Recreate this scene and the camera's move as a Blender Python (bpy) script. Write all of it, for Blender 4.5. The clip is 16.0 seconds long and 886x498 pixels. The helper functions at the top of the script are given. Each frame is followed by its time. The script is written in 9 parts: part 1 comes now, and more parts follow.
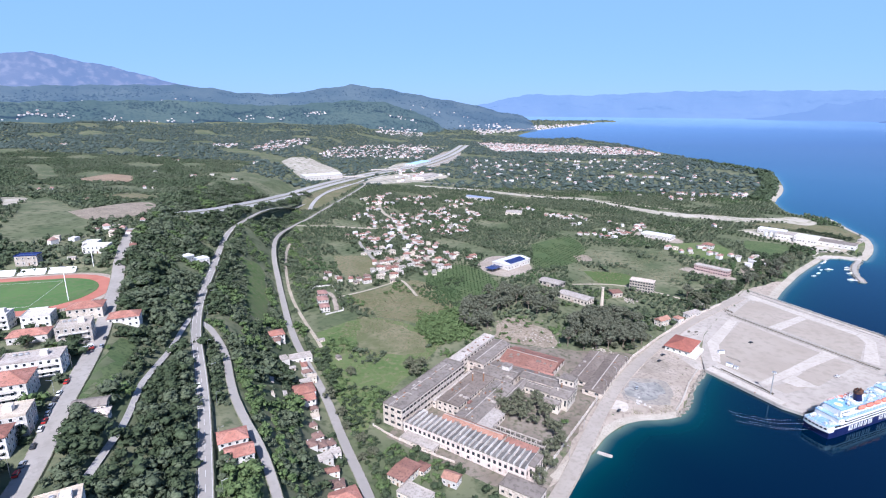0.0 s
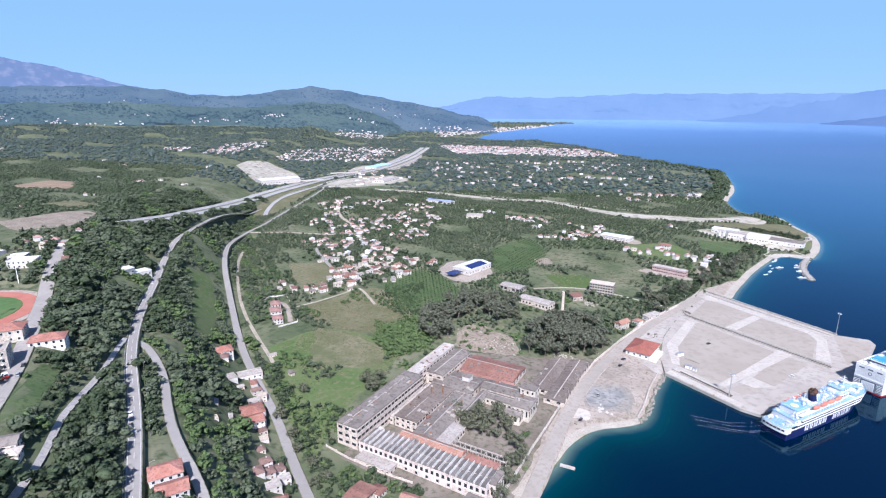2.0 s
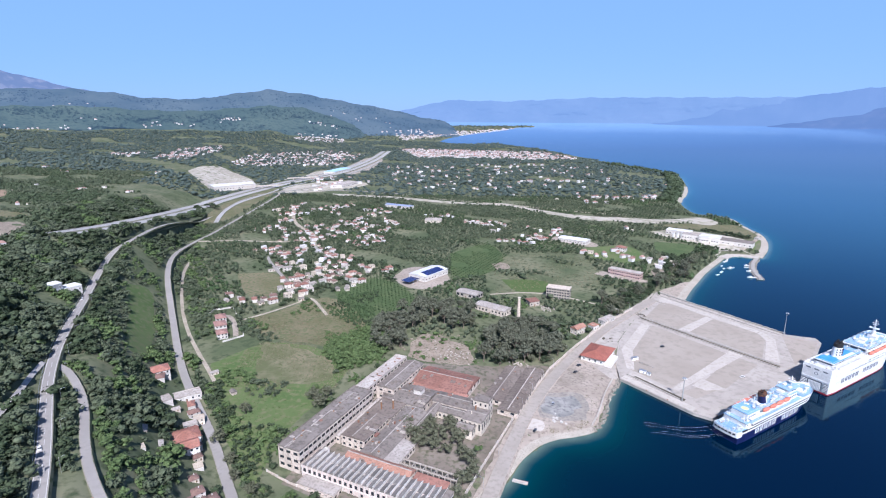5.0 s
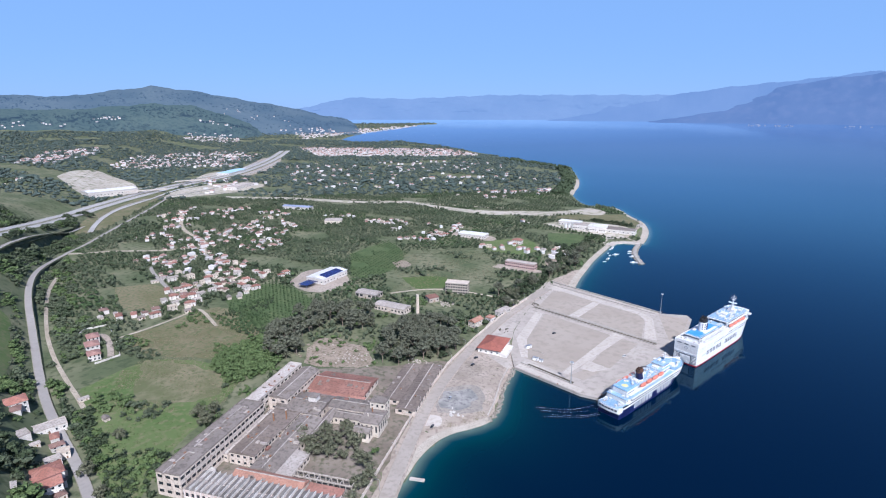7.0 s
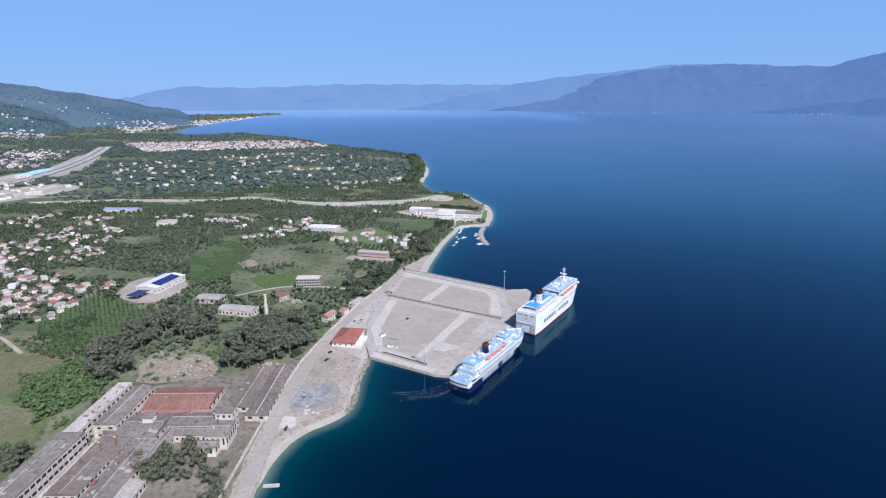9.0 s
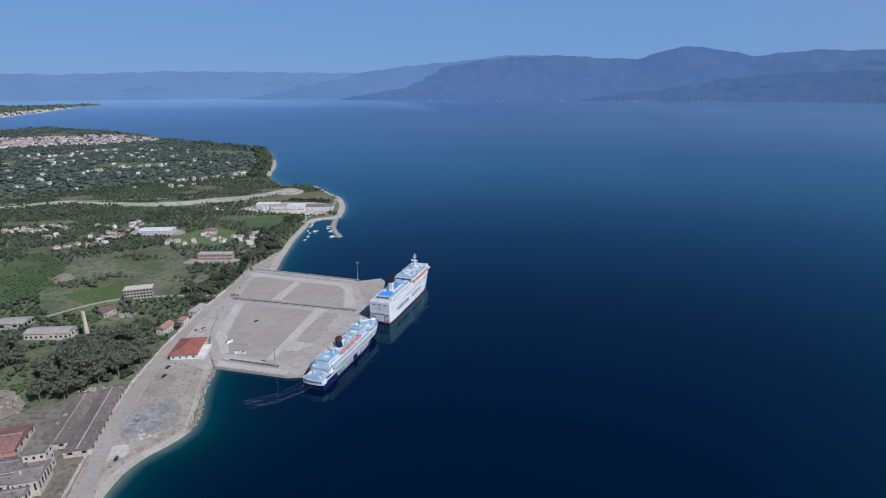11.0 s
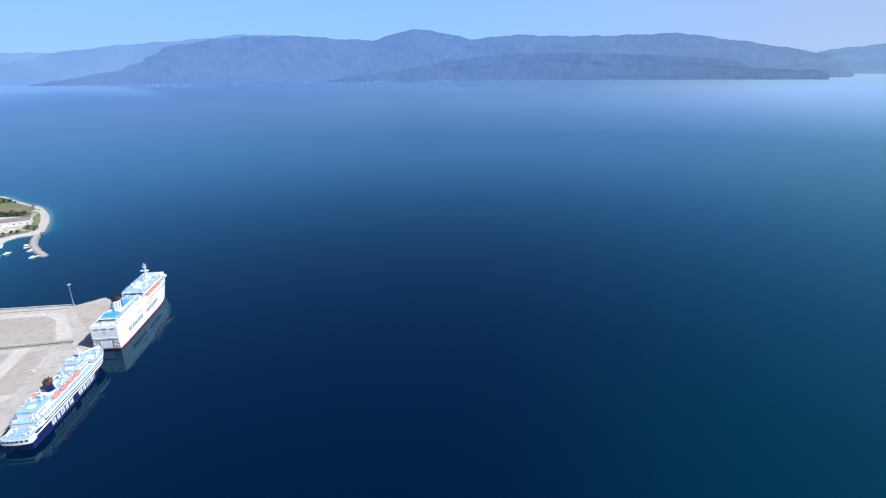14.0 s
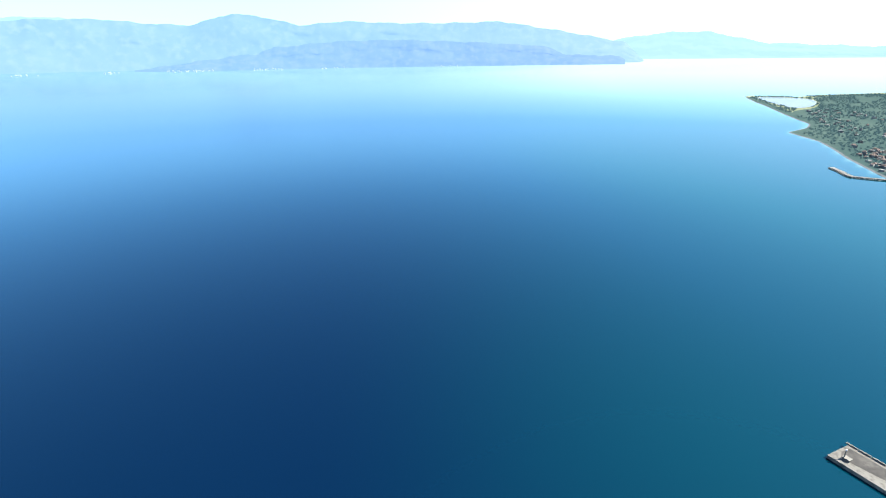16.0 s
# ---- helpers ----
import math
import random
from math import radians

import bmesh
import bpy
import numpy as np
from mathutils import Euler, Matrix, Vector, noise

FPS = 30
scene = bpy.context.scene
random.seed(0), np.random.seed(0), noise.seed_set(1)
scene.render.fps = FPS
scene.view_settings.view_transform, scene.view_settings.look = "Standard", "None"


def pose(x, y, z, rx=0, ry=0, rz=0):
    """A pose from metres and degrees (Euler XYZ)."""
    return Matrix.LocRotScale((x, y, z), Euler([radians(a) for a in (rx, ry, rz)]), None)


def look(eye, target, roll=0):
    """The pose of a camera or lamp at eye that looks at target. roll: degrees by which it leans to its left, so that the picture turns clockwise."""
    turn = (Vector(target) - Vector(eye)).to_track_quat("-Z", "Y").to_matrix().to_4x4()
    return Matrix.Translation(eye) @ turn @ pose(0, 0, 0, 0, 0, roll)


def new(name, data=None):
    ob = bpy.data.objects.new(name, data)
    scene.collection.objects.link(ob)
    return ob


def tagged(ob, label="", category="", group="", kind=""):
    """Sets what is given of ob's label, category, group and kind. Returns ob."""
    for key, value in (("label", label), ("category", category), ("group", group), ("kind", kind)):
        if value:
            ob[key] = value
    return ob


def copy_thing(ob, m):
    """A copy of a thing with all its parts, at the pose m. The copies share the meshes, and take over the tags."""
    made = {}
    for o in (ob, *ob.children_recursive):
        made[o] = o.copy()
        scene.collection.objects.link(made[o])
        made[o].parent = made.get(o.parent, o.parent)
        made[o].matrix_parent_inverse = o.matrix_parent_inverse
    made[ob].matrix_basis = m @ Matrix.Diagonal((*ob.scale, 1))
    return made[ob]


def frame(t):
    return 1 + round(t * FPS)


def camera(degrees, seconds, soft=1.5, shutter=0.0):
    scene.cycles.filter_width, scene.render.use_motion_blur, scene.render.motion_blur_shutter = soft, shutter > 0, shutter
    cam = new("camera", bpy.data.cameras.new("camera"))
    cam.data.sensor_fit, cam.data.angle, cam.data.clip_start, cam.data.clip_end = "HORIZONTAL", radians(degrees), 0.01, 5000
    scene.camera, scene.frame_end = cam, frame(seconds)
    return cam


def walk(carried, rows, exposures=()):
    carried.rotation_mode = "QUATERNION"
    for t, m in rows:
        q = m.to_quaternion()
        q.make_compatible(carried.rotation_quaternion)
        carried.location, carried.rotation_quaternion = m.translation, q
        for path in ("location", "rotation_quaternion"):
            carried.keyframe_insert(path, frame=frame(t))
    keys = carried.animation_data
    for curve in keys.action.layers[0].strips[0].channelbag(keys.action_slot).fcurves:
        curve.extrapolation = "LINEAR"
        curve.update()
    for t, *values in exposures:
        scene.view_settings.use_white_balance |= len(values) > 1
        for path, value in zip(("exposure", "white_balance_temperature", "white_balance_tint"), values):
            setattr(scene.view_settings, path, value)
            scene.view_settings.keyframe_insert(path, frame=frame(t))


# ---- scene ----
cam = camera(79.6, 16.0, 1.1)
PATH = [
    (0, (-18.61, -5.78, 207.35), (-30.360, 90.145, 181.658), 0.30),
    (0.5, (-17.39, 0.14, 207.43), (-26.498, 96.385, 181.875), 0.31),
    (1, (-16.65, 3.37, 207.54), (-24.362, 99.768, 182.086), 0.32),
    (1.5, (-15.55, 6.54, 207.64), (-22.033, 103.049, 182.257), 0.32),
    (2, (-14.45, 9.57, 208.01), (-19.458, 106.187, 182.706), 0.31),
    (2.5, (-13.48, 12.44, 207.81), (-16.914, 109.169, 182.664), 0.33),
    (3, (-11.56, 15.61, 207.84), (-13.886, 112.381, 182.741), 0.30),
    (3.5, (-9.72, 18.06, 207.93), (-11.002, 114.879, 182.953), 0.30),
    (4, (-7.66, 20.25, 208.13), (-8.059, 117.119, 183.325), 0.28),
    (6.5, (7.07, 25.63, 208.50), (18.522, 121.890, 183.931), 0.14),
    (7, (11.38, 24.71, 208.92), (29.570, 119.787, 183.829), 0.03),
    (7.5, (14.38, 23.81, 208.78), (39.998, 117.061, 183.303), -0.06),
    (8, (16.90, 22.20, 208.38), (48.961, 113.347, 182.584), -0.13),
    (8.5, (19.42, 21.19, 208.68), (56.856, 110.092, 182.335), -0.19),
    (11, (32.40, 14.00, 209.84), (96.077, 85.476, 180.935), -0.21),
    (11.5, (35.36, 11.26, 210.26), (103.926, 77.837, 180.819), -0.25),
    (12, (37.34, 8.74, 210.33), (110.687, 69.747, 180.364), -0.33),
    (12.5, (39.80, 6.62, 210.55), (117.415, 61.735, 179.930), -0.41),
    (13, (42.63, 4.98, 210.95), (124.040, 53.934, 179.718), -0.52),
    (13.5, (44.91, 2.94, 211.14), (129.615, 45.558, 179.377), -0.58),
    (14, (46.68, 0.09, 211.25), (134.018, 36.565, 178.967), -0.64),
    (14.5, (49.46, -3.24, 211.40), (138.847, 27.196, 178.476), -0.83),
    (15, (52.31, -5.58, 210.54), (143.401, 18.521, 177.041), -0.75),
    (15.5, (55.33, -6.85, 210.26), (147.693, 10.732, 176.199), -0.82),
    (16, (57.69, -9.23, 210.08), (150.989, 0.685, 175.472), -0.84),
]
# stops, kelvin, tint along the way
EXPOSURES = [(0, 0.94, 5650, 18), (4, 0.86, 5650, 18), (7, 0.67, 5650, 17), (8.5, 0.62, 5650, 16), (11, 0.03, 5650, 12), (12.2, -0.1, 5550, 11), (13, 0.2, 5580, 11), (13.3, 0.38, 5600, 11), (14, 0.88, 5750, 11), (14.5, 1.25, 6000, 10), (15.2, 1.72, 6300, 7), (16, 2.28, 6550, 4)]
walk(cam, [(t, look(eye, target, roll)) for t, eye, target, roll in PATH], EXPOSURES)

# ---- sky and sun ----
SUN_ELEV, SUN_AZ = radians(46), radians(174)      # azimuth from +y towards +x
world = bpy.data.worlds.new("sky")
scene.world = world
world.use_nodes = True
wn = world.node_tree.nodes
sky = wn.new("ShaderNodeTexSky")
sky.sky_type = 'NISHITA'
sky.sun_disc = False
sky.sun_elevation, sky.sun_rotation = SUN_ELEV, SUN_AZ
sky.altitude, sky.air_density, sky.dust_density, sky.ozone_density = 1500, 1.0, 1.0, 4.0
wn["Background"].inputs["Strength"].default_value = 0.086
wl = world.node_tree.links
level = wn.new("ShaderNodeMix")          # keeps the band above the horizon blue, and whiter towards the sun
level.data_type, level.blend_type = 'RGBA', 'DARKEN'
level.inputs["Factor"].default_value = 0.86
sky_way, sunward, near_sun, band = wn.new("ShaderNodeTexCoord"), wn.new("ShaderNodeVectorMath"), wn.new("ShaderNodeMapRange"), wn.new("ShaderNodeMix")
sunward.operation = 'DOT_PRODUCT'
sunward.inputs[1].default_value = (math.sin(SUN_AZ) * math.cos(SUN_ELEV), math.cos(SUN_AZ) * math.cos(SUN_ELEV), math.sin(SUN_ELEV))
wl.new(sky_way.outputs["Generated"], sunward.inputs[0])
wl.new(sunward.outputs["Value"], near_sun.inputs["Value"])
near_sun.interpolation_type = 'SMOOTHSTEP'
near_sun.inputs["From Min"].default_value, near_sun.inputs["From Max"].default_value = -0.2, 0.5
band.data_type = 'RGBA'
band.inputs["A"].default_value, band.inputs["B"].default_value = (1.95, 3.5, 6.0, 1), (2.95, 3.3, 4.6, 1)
wl.new(near_sun.outputs["Result"], band.inputs["Factor"])
wl.new(band.outputs["Result"], level.inputs["B"])
wl.new(sky.outputs[0], level.inputs["A"])
world.node_tree.links.new(level.outputs["Result"], wn["Background"].inputs["Color"])
sun_data = bpy.data.lights.new("sun", "SUN")
sun_data.energy, sun_data.angle, sun_data.color = 4.6, radians(0.53), (1.0, 0.95, 0.88)
sun = new("sun", sun_data)
sun.matrix_world = look((0, 0, 500), (-math.sin(SUN_AZ) * math.cos(SUN_ELEV), -math.cos(SUN_AZ) * math.cos(SUN_ELEV), 500 - math.sin(SUN_ELEV)))

# ---- the lie of the land ----
# terrain-begin
CX, CY, EYE = 0.0, 10.0, 209.0
R_FAR, R_BEND, FOOT = 4850.0, 2200.0, 141.0
COAST = [(-4000, -3000), (-60, -300), (-20, -60), (-12, 120), (-4, 215), (18, 262), (30, 278), (41, 291), (52, 311), (72, 330), (96, 335), (106, 340),
         (114, 351), (129, 383), (146, 412), (200, 500), (262, 606), (272, 602), (285, 598), (299, 620), (315, 643), (332, 665), (351, 691), (371, 716),
         (394, 742), (415, 765), (432, 785), (443, 797), (458, 799), (470, 792), (478, 784), (491, 787), (524, 831), (555, 879), (579, 932), (585, 958), (587, 984), (595, 1027),
         (608, 1079), (609, 1100), (600, 1121), (583, 1132), (564, 1138), (562, 1170), (570, 1217), (594, 1295), (628, 1360), (659, 1408), (705, 1494),
         (746, 1588), (794, 1714), (835, 1826), (856, 1904), (850, 2050),
         (770, 2290), (735, 2540), (620, 2980), (395, 3385), (143, 3361), (20, 3480), (60, 3640), (209, 3966), (650, 4400), (800, 4420), (820, 4520),
         (-6000, 4900)]

EAST = [(60, -330), (150, -300), (250, -380), (420, -500), (700, -600), (900, -650), (1020, -667), (1144, -696), (1202, -709), (1300, -740), (1421, -771),
        (1500, -770), (1575, -774), (1585, -790), (1650, -860), (1739, -914), (1807, -925), (2000, -965), (2244, -1022), (2420, -1050), (2600, -1087), (2665, -1105),
        (2640, -1180), (2590, -1290), (2650, -1420), (2680, -1700), (2400, -2600), (0, -2600)]


def smooth(a, b, x):
    u = np.clip((x - a) / (b - a), 0, 1)
    return u * u * (3 - 2 * u)


def polygon_distance(x, y, poly):
    """Distance to the outline of poly, positive inside."""
    best, inside = np.full(np.shape(x), 1e18), np.zeros(np.shape(x), bool)
    for (ax, ay), (bx, by) in zip(poly, poly[1:] + poly[:1]):
        dx, dy = bx - ax, by - ay
        u = np.clip(((x - ax) * dx + (y - ay) * dy) / (dx * dx + dy * dy), 0, 1)
        best = np.minimum(best, (x - ax - u * dx) ** 2 + (y - ay - u * dy) ** 2)
        if ay != by:
            inside ^= ((ay > y) != (by > y)) & (x < dx * (y - ay) / (by - ay) + ax)
    return np.sqrt(best) * np.where(inside, 1, -1)


def rise(r):
    """The sea and the coast lift gently towards the far shore, as the eye sees them over the curve of the gulf."""
    return FOOT * np.clip((r - R_BEND) / (R_FAR - R_BEND), 0, None) ** 2


SCARP_Y = [-300, 0, 164, 238, 330, 452, 533, 630, 800, 1000, 1300, 1800, 3000]
SCARP_X = [10, -60, -130, -172, -229, -300, -335, -368, -440, -520, -620, -740, -1000]
SCARP_Z = [48, 50, 53, 54, 55, 56, 57, 57, 54, 44, 34, 34, 36]
RIDGE_AZ = [-180, -80, -60, -45.2, -40.8, -37.6, -32.8, -29.9, -27.4, -23.2, -19.9, -16.6, -13.1, -8.5, -4.4, -1.4, 1.0, 4, 180]
RIDGE_EL = [1, 1, 1.3, 1.5, 1.7, 1.8, 1.9, 1.64, 1.26, 1.21, 1.73, 2.21, 1.8, 0.99, 0.34, -0.4, -0.8, -1.6, -1.6]


def lumps(x, y):
    return (np.sin(x * 0.011 + 1.3 * np.sin(y * 0.0063)) * np.cos(y * 0.0093 + 1.7 * np.sin(x * 0.0051))
            + 0.5 * np.sin(x * 0.027 + y * 0.013 + 2 * np.sin(y * 0.011)))


HIGHWAY = [(-410, 560), (-415, 600), (-419, 650), (-430, 735), (-441, 800), (-461, 900), (-482, 1000), (-500, 1150), (-493, 1280), (-474, 1387), (-428, 1575), (-366, 1712), (-318, 1865), (-272, 2268), (-252, 2775)]
HIGHWAY_Z = [80, 77.5, 70.5, 59.5, 52.0, 40.0, 28.0, 15.0, 12.6, 12.4, 12.4, 12.4, 12.4, 12.4, 12.4]


def land_height(x, y):
    x, y = np.asarray(x, float), np.asarray(y, float)
    d = np.maximum(polygon_distance(x, y, COAST), polygon_distance(x, y, EAST))
    r = np.hypot(x - CX, y - CY)
    az = np.degrees(np.arctan2(x - CX, y - CY))
    plain = np.where(d > 0, 1.6 * smooth(0, 14, d) + 0.035 * np.clip(d, 0, 180) + 0.008 * np.clip(d - 180, 0, 500), np.clip(0.16 * d, -9, 0))
    left = np.interp(y, SCARP_Y, SCARP_X) - x
    top = np.interp(y, SCARP_Y, SCARP_Z)
    u = smooth(-78, 0, left)
    z = plain * (1 - u) + u * (top + 0.42 * np.clip(left, 0, 60) * np.interp(y, [0, 500, 900], [1, 1, 0.5]) + 0.03 * np.clip(left - 60, 0, 900))
    z = z + lumps(x, y) * 3.0 * smooth(60, 500, left) + lumps(x * 0.5, y * 0.5) * 14 * smooth(700, 1800, left + 0.3 * y - 500) * smooth(0, 300, left)
    for (ax, ay), (bx, by), level in (((-345, 313), (-424, 281), 78.0),):     # the levelled sports ground
        k = np.clip(((x - ax) * (bx - ax) + (y - ay) * (by - ay)) / ((bx - ax) ** 2 + (by - ay) ** 2), 0, 1)
        flat = smooth(75, 50, np.hypot(x - ax - k * (bx - ax), y - ay - k * (by - ay)))
        z = z * (1 - flat) + level * flat
    across = x - np.interp(y, [p[1] for p in HIGHWAY], [p[0] for p in HIGHWAY])      # the shelf cut for the motorway
    shelf = np.where(across > 0, smooth(46, 31, across), smooth(-84, -31, across)) * smooth(545, 590, y) * smooth(1320, 1200, y)
    z = z * (1 - shelf) + np.interp(y, [p[1] for p in HIGHWAY], HIGHWAY_Z) * shelf
    crest = EYE + R_FAR * np.tan(np.radians(np.interp(az, RIDGE_AZ, RIDGE_EL) - 2.1)) - FOOT
    w = smooth(1500, R_FAR, r) ** 1.25 * np.maximum(smooth(150, 900, left), smooth(2600, 4200, r) * smooth(-0.5, -6, az))
    z = z + np.clip(crest - z, 0, None) * w
    return z + rise(r)
# terrain-end


# ---- materials ----
def surface(name, c1, c2, c3=None, scale=1.0, fine=8.0, rough=0.85, bump=0.0, metal=0.0, spec=0.3, vary=0.0, island=False, stain=0.0):
    """Two colours mixed by a broad noise, a third by a fine one; vary: brightness from piece to piece."""
    m = bpy.data.materials.new(name)
    m.use_nodes = True
    nt = m.node_tree
    n, l = nt.nodes, nt.links
    p = n["Principled BSDF"]
    tc = n.new("ShaderNodeTexCoord")
    big, small = n.new("ShaderNodeTexNoise"), n.new("ShaderNodeTexNoise")
    for t, s, d in ((big, scale, 4), (small, fine, 3)):
        t.inputs["Scale"].default_value, t.inputs["Detail"].default_value = s, d
        l.new(tc.outputs["Object"], t.inputs["Vector"])
    r1 = n.new("ShaderNodeValToRGB")
    r1.color_ramp.elements[0].position, r1.color_ramp.elements[1].position = 0.36, 0.64
    r1.color_ramp.elements[0].color, r1.color_ramp.elements[1].color = (*c1, 1), (*c2, 1)
    l.new(big.outputs["Fac"], r1.inputs["Fac"])
    out = r1.outputs["Color"]
    if c3:
        r2 = n.new("ShaderNodeValToRGB")
        r2.color_ramp.elements[0].position, r2.color_ramp.elements[1].position = 0.48, 0.68
        l.new(small.outputs["Fac"], r2.inputs["Fac"])
        mix = n.new("ShaderNodeMix")
        mix.data_type = 'RGBA'
        l.new(r2.outputs["Color"], mix.inputs["Factor"])
        l.new(out, mix.inputs["A"])
        mix.inputs["B"].default_value = (*c3, 1)
        out = mix.outputs["Result"]
    if vary or island:
        src = n.new("ShaderNodeNewGeometry").outputs["Random Per Island"] if island else n.new("ShaderNodeObjectInfo").outputs["Random"]
        mr = n.new("ShaderNodeMapRange")
        mr.inputs["To Min"].default_value, mr.inputs["To Max"].default_value = 1 - (vary or 0.3), 1 + (vary or 0.3)
        l.new(src, mr.inputs["Value"])
        hsv = n.new("ShaderNodeHueSaturation")
        l.new(mr.outputs["Result"], hsv.inputs["Value"])
        l.new(out, hsv.inputs["Color"])
        out = hsv.outputs["Color"]
    l.new(out, p.inputs["Base Color"])
    p.inputs["Roughness"].default_value, p.inputs["Metallic"].default_value = rough, metal
    p.inputs["Specular IOR Level"].default_value = spec
    if bump:
        b = n.new("ShaderNodeBump")
        b.inputs["Strength"].default_value, b.inputs["Distance"].default_value = 0.6, bump
        l.new(small.outputs["Fac"], b.inputs["Height"])
        l.new(b.outputs["Normal"], p.inputs["Normal"])
    return m


M_ground = surface("meadow_and_scrub", (0.085, 0.105, 0.056), (0.165, 0.165, 0.105), (0.058, 0.076, 0.04), 0.02, 0.16, 0.95, 0.5, spec=0.1)
M_concrete = surface("pier_concrete", (0.325, 0.292, 0.256), (0.385, 0.348, 0.308), (0.285, 0.255, 0.222), 0.03, 0.25, 0.9)
M_asphalt = surface("worn_asphalt", (0.25, 0.232, 0.215), (0.28, 0.262, 0.244), (0.242, 0.225, 0.208), 0.04, 0.4, 0.9)
M_dirt = surface("dirt_track", (0.30, 0.26, 0.20), (0.40, 0.35, 0.28), (0.22, 0.19, 0.14), 0.08, 0.8, 0.95)
M_white = surface("white_paint", (0.78, 0.78, 0.76), (0.82, 0.82, 0.80), (0.70, 0.70, 0.68), 0.3, 2.0, 0.5)
M_navy = surface("navy_hull_paint", (0.006, 0.010, 0.05), (0.010, 0.016, 0.07), None, 0.2, 2.0, 0.35)

M_sea = bpy.data.materials.new("sea_water")
M_sea.use_nodes = True
_n, _l = M_sea.node_tree.nodes, M_sea.node_tree.links
_n.remove(_n["Principled BSDF"])
_tc, _at, _cr = _n.new("ShaderNodeTexCoord"), _n.new("ShaderNodeAttribute"), _n.new("ShaderNodeValToRGB")
_at.attribute_name = "shallow_or_sunward"
_ramp = _cr.color_ramp.elements
_ramp[0].color, _ramp[1].color = (0.0, 0.0048, 0.0185, 1), (0.10, 0.15, 0.125, 1)
for _f, _c in ((0.2, (0.0002, 0.025, 0.033, 1)), (0.35, (0.001, 0.030, 0.042, 1))):
    _ramp.new(_f).color = _c
_l.new(_at.outputs["Fac"], _cr.inputs["Fac"])
_w1, _b = _n.new("ShaderNodeTexNoise"), _n.new("ShaderNodeBump")
_w1.inputs["Scale"].default_value, _w1.inputs["Detail"].default_value = 0.25, 4
_b2 = _n.new("ShaderNodeBump")
for _s in (_b, _b2):
    _s.inputs["Strength"].default_value, _s.inputs["Distance"].default_value = 0.25, 0.16
_l.new(_tc.outputs["Object"], _w1.inputs["Vector"])
_l.new(_w1.outputs["Fac"], _b.inputs["Height"])
_l.new(_w1.outputs["Fac"], _b2.inputs["Height"])
_deep, _gloss, _fr, _mx = _n.new("ShaderNodeBsdfDiffuse"), _n.new("ShaderNodeBsdfGlossy"), _n.new("ShaderNodeFresnel"), _n.new("ShaderNodeMixShader")
_gloss.inputs["Color"].default_value, _gloss.inputs["Roughness"].default_value = (0.50, 0.86, 1.0, 1), 0.09
_far, _ruf, _geo = _n.new("ShaderNodeVectorMath"), _n.new("ShaderNodeMapRange"), _n.new("ShaderNodeNewGeometry")      # ruffled by wind out in the gulf
_far.operation = 'LENGTH'
_l.new(_geo.outputs["Position"], _far.inputs[0])
_l.new(_far.outputs["Value"], _ruf.inputs["Value"])
for _k, _v in (("From Min", 900), ("From Max", 3000), ("To Min", 0.07), ("To Max", 0.14)):
    _ruf.inputs[_k].default_value = _v
_l.new(_ruf.outputs[0], _gloss.inputs["Roughness"])
# reflection colour is set by distance: blue near, painted paler far out
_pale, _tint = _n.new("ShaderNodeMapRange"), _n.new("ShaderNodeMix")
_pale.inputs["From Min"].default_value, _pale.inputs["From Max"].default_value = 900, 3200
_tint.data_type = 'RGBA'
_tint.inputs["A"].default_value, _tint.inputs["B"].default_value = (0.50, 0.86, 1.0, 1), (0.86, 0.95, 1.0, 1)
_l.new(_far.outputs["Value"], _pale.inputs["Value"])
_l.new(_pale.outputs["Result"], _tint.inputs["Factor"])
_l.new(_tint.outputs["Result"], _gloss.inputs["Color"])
_fr.inputs["IOR"].default_value = 1.37
_up, _near, _lean_amount, _lean = _n.new("ShaderNodeCombineXYZ"), _n.new("ShaderNodeVectorMath"), _n.new("ShaderNodeMapRange"), _n.new("ShaderNodeVectorMath")      # far normals lean inward so the water mirrors sky above the mountains
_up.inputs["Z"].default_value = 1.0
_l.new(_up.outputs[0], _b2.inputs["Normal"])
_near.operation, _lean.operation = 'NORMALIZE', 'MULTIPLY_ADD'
_lean_amount.data_type = 'FLOAT'
_lean_amount.interpolation_type = 'SMOOTHSTEP'
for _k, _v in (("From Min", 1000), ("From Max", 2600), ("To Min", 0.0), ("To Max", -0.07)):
    _lean_amount.inputs[_k].default_value = _v
_l.new(_far.outputs["Value"], _lean_amount.inputs["Value"])
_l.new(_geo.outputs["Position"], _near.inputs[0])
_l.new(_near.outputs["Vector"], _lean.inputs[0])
_l.new(_lean_amount.outputs["Result"], _lean.inputs[1])
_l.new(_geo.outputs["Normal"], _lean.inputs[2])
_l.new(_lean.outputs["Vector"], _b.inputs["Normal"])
_l.new(_cr.outputs["Color"], _deep.inputs["Color"])
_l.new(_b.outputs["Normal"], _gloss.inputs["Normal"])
_l.new(_b2.outputs["Normal"], _fr.inputs["Normal"])
_l.new(_fr.outputs[0], _mx.inputs["Fac"])
_l.new(_deep.outputs[0], _mx.inputs[1])
_l.new(_gloss.outputs[0], _mx.inputs[2])
_l.new(_mx.outputs[0], _n["Material Output"].inputs["Surface"])

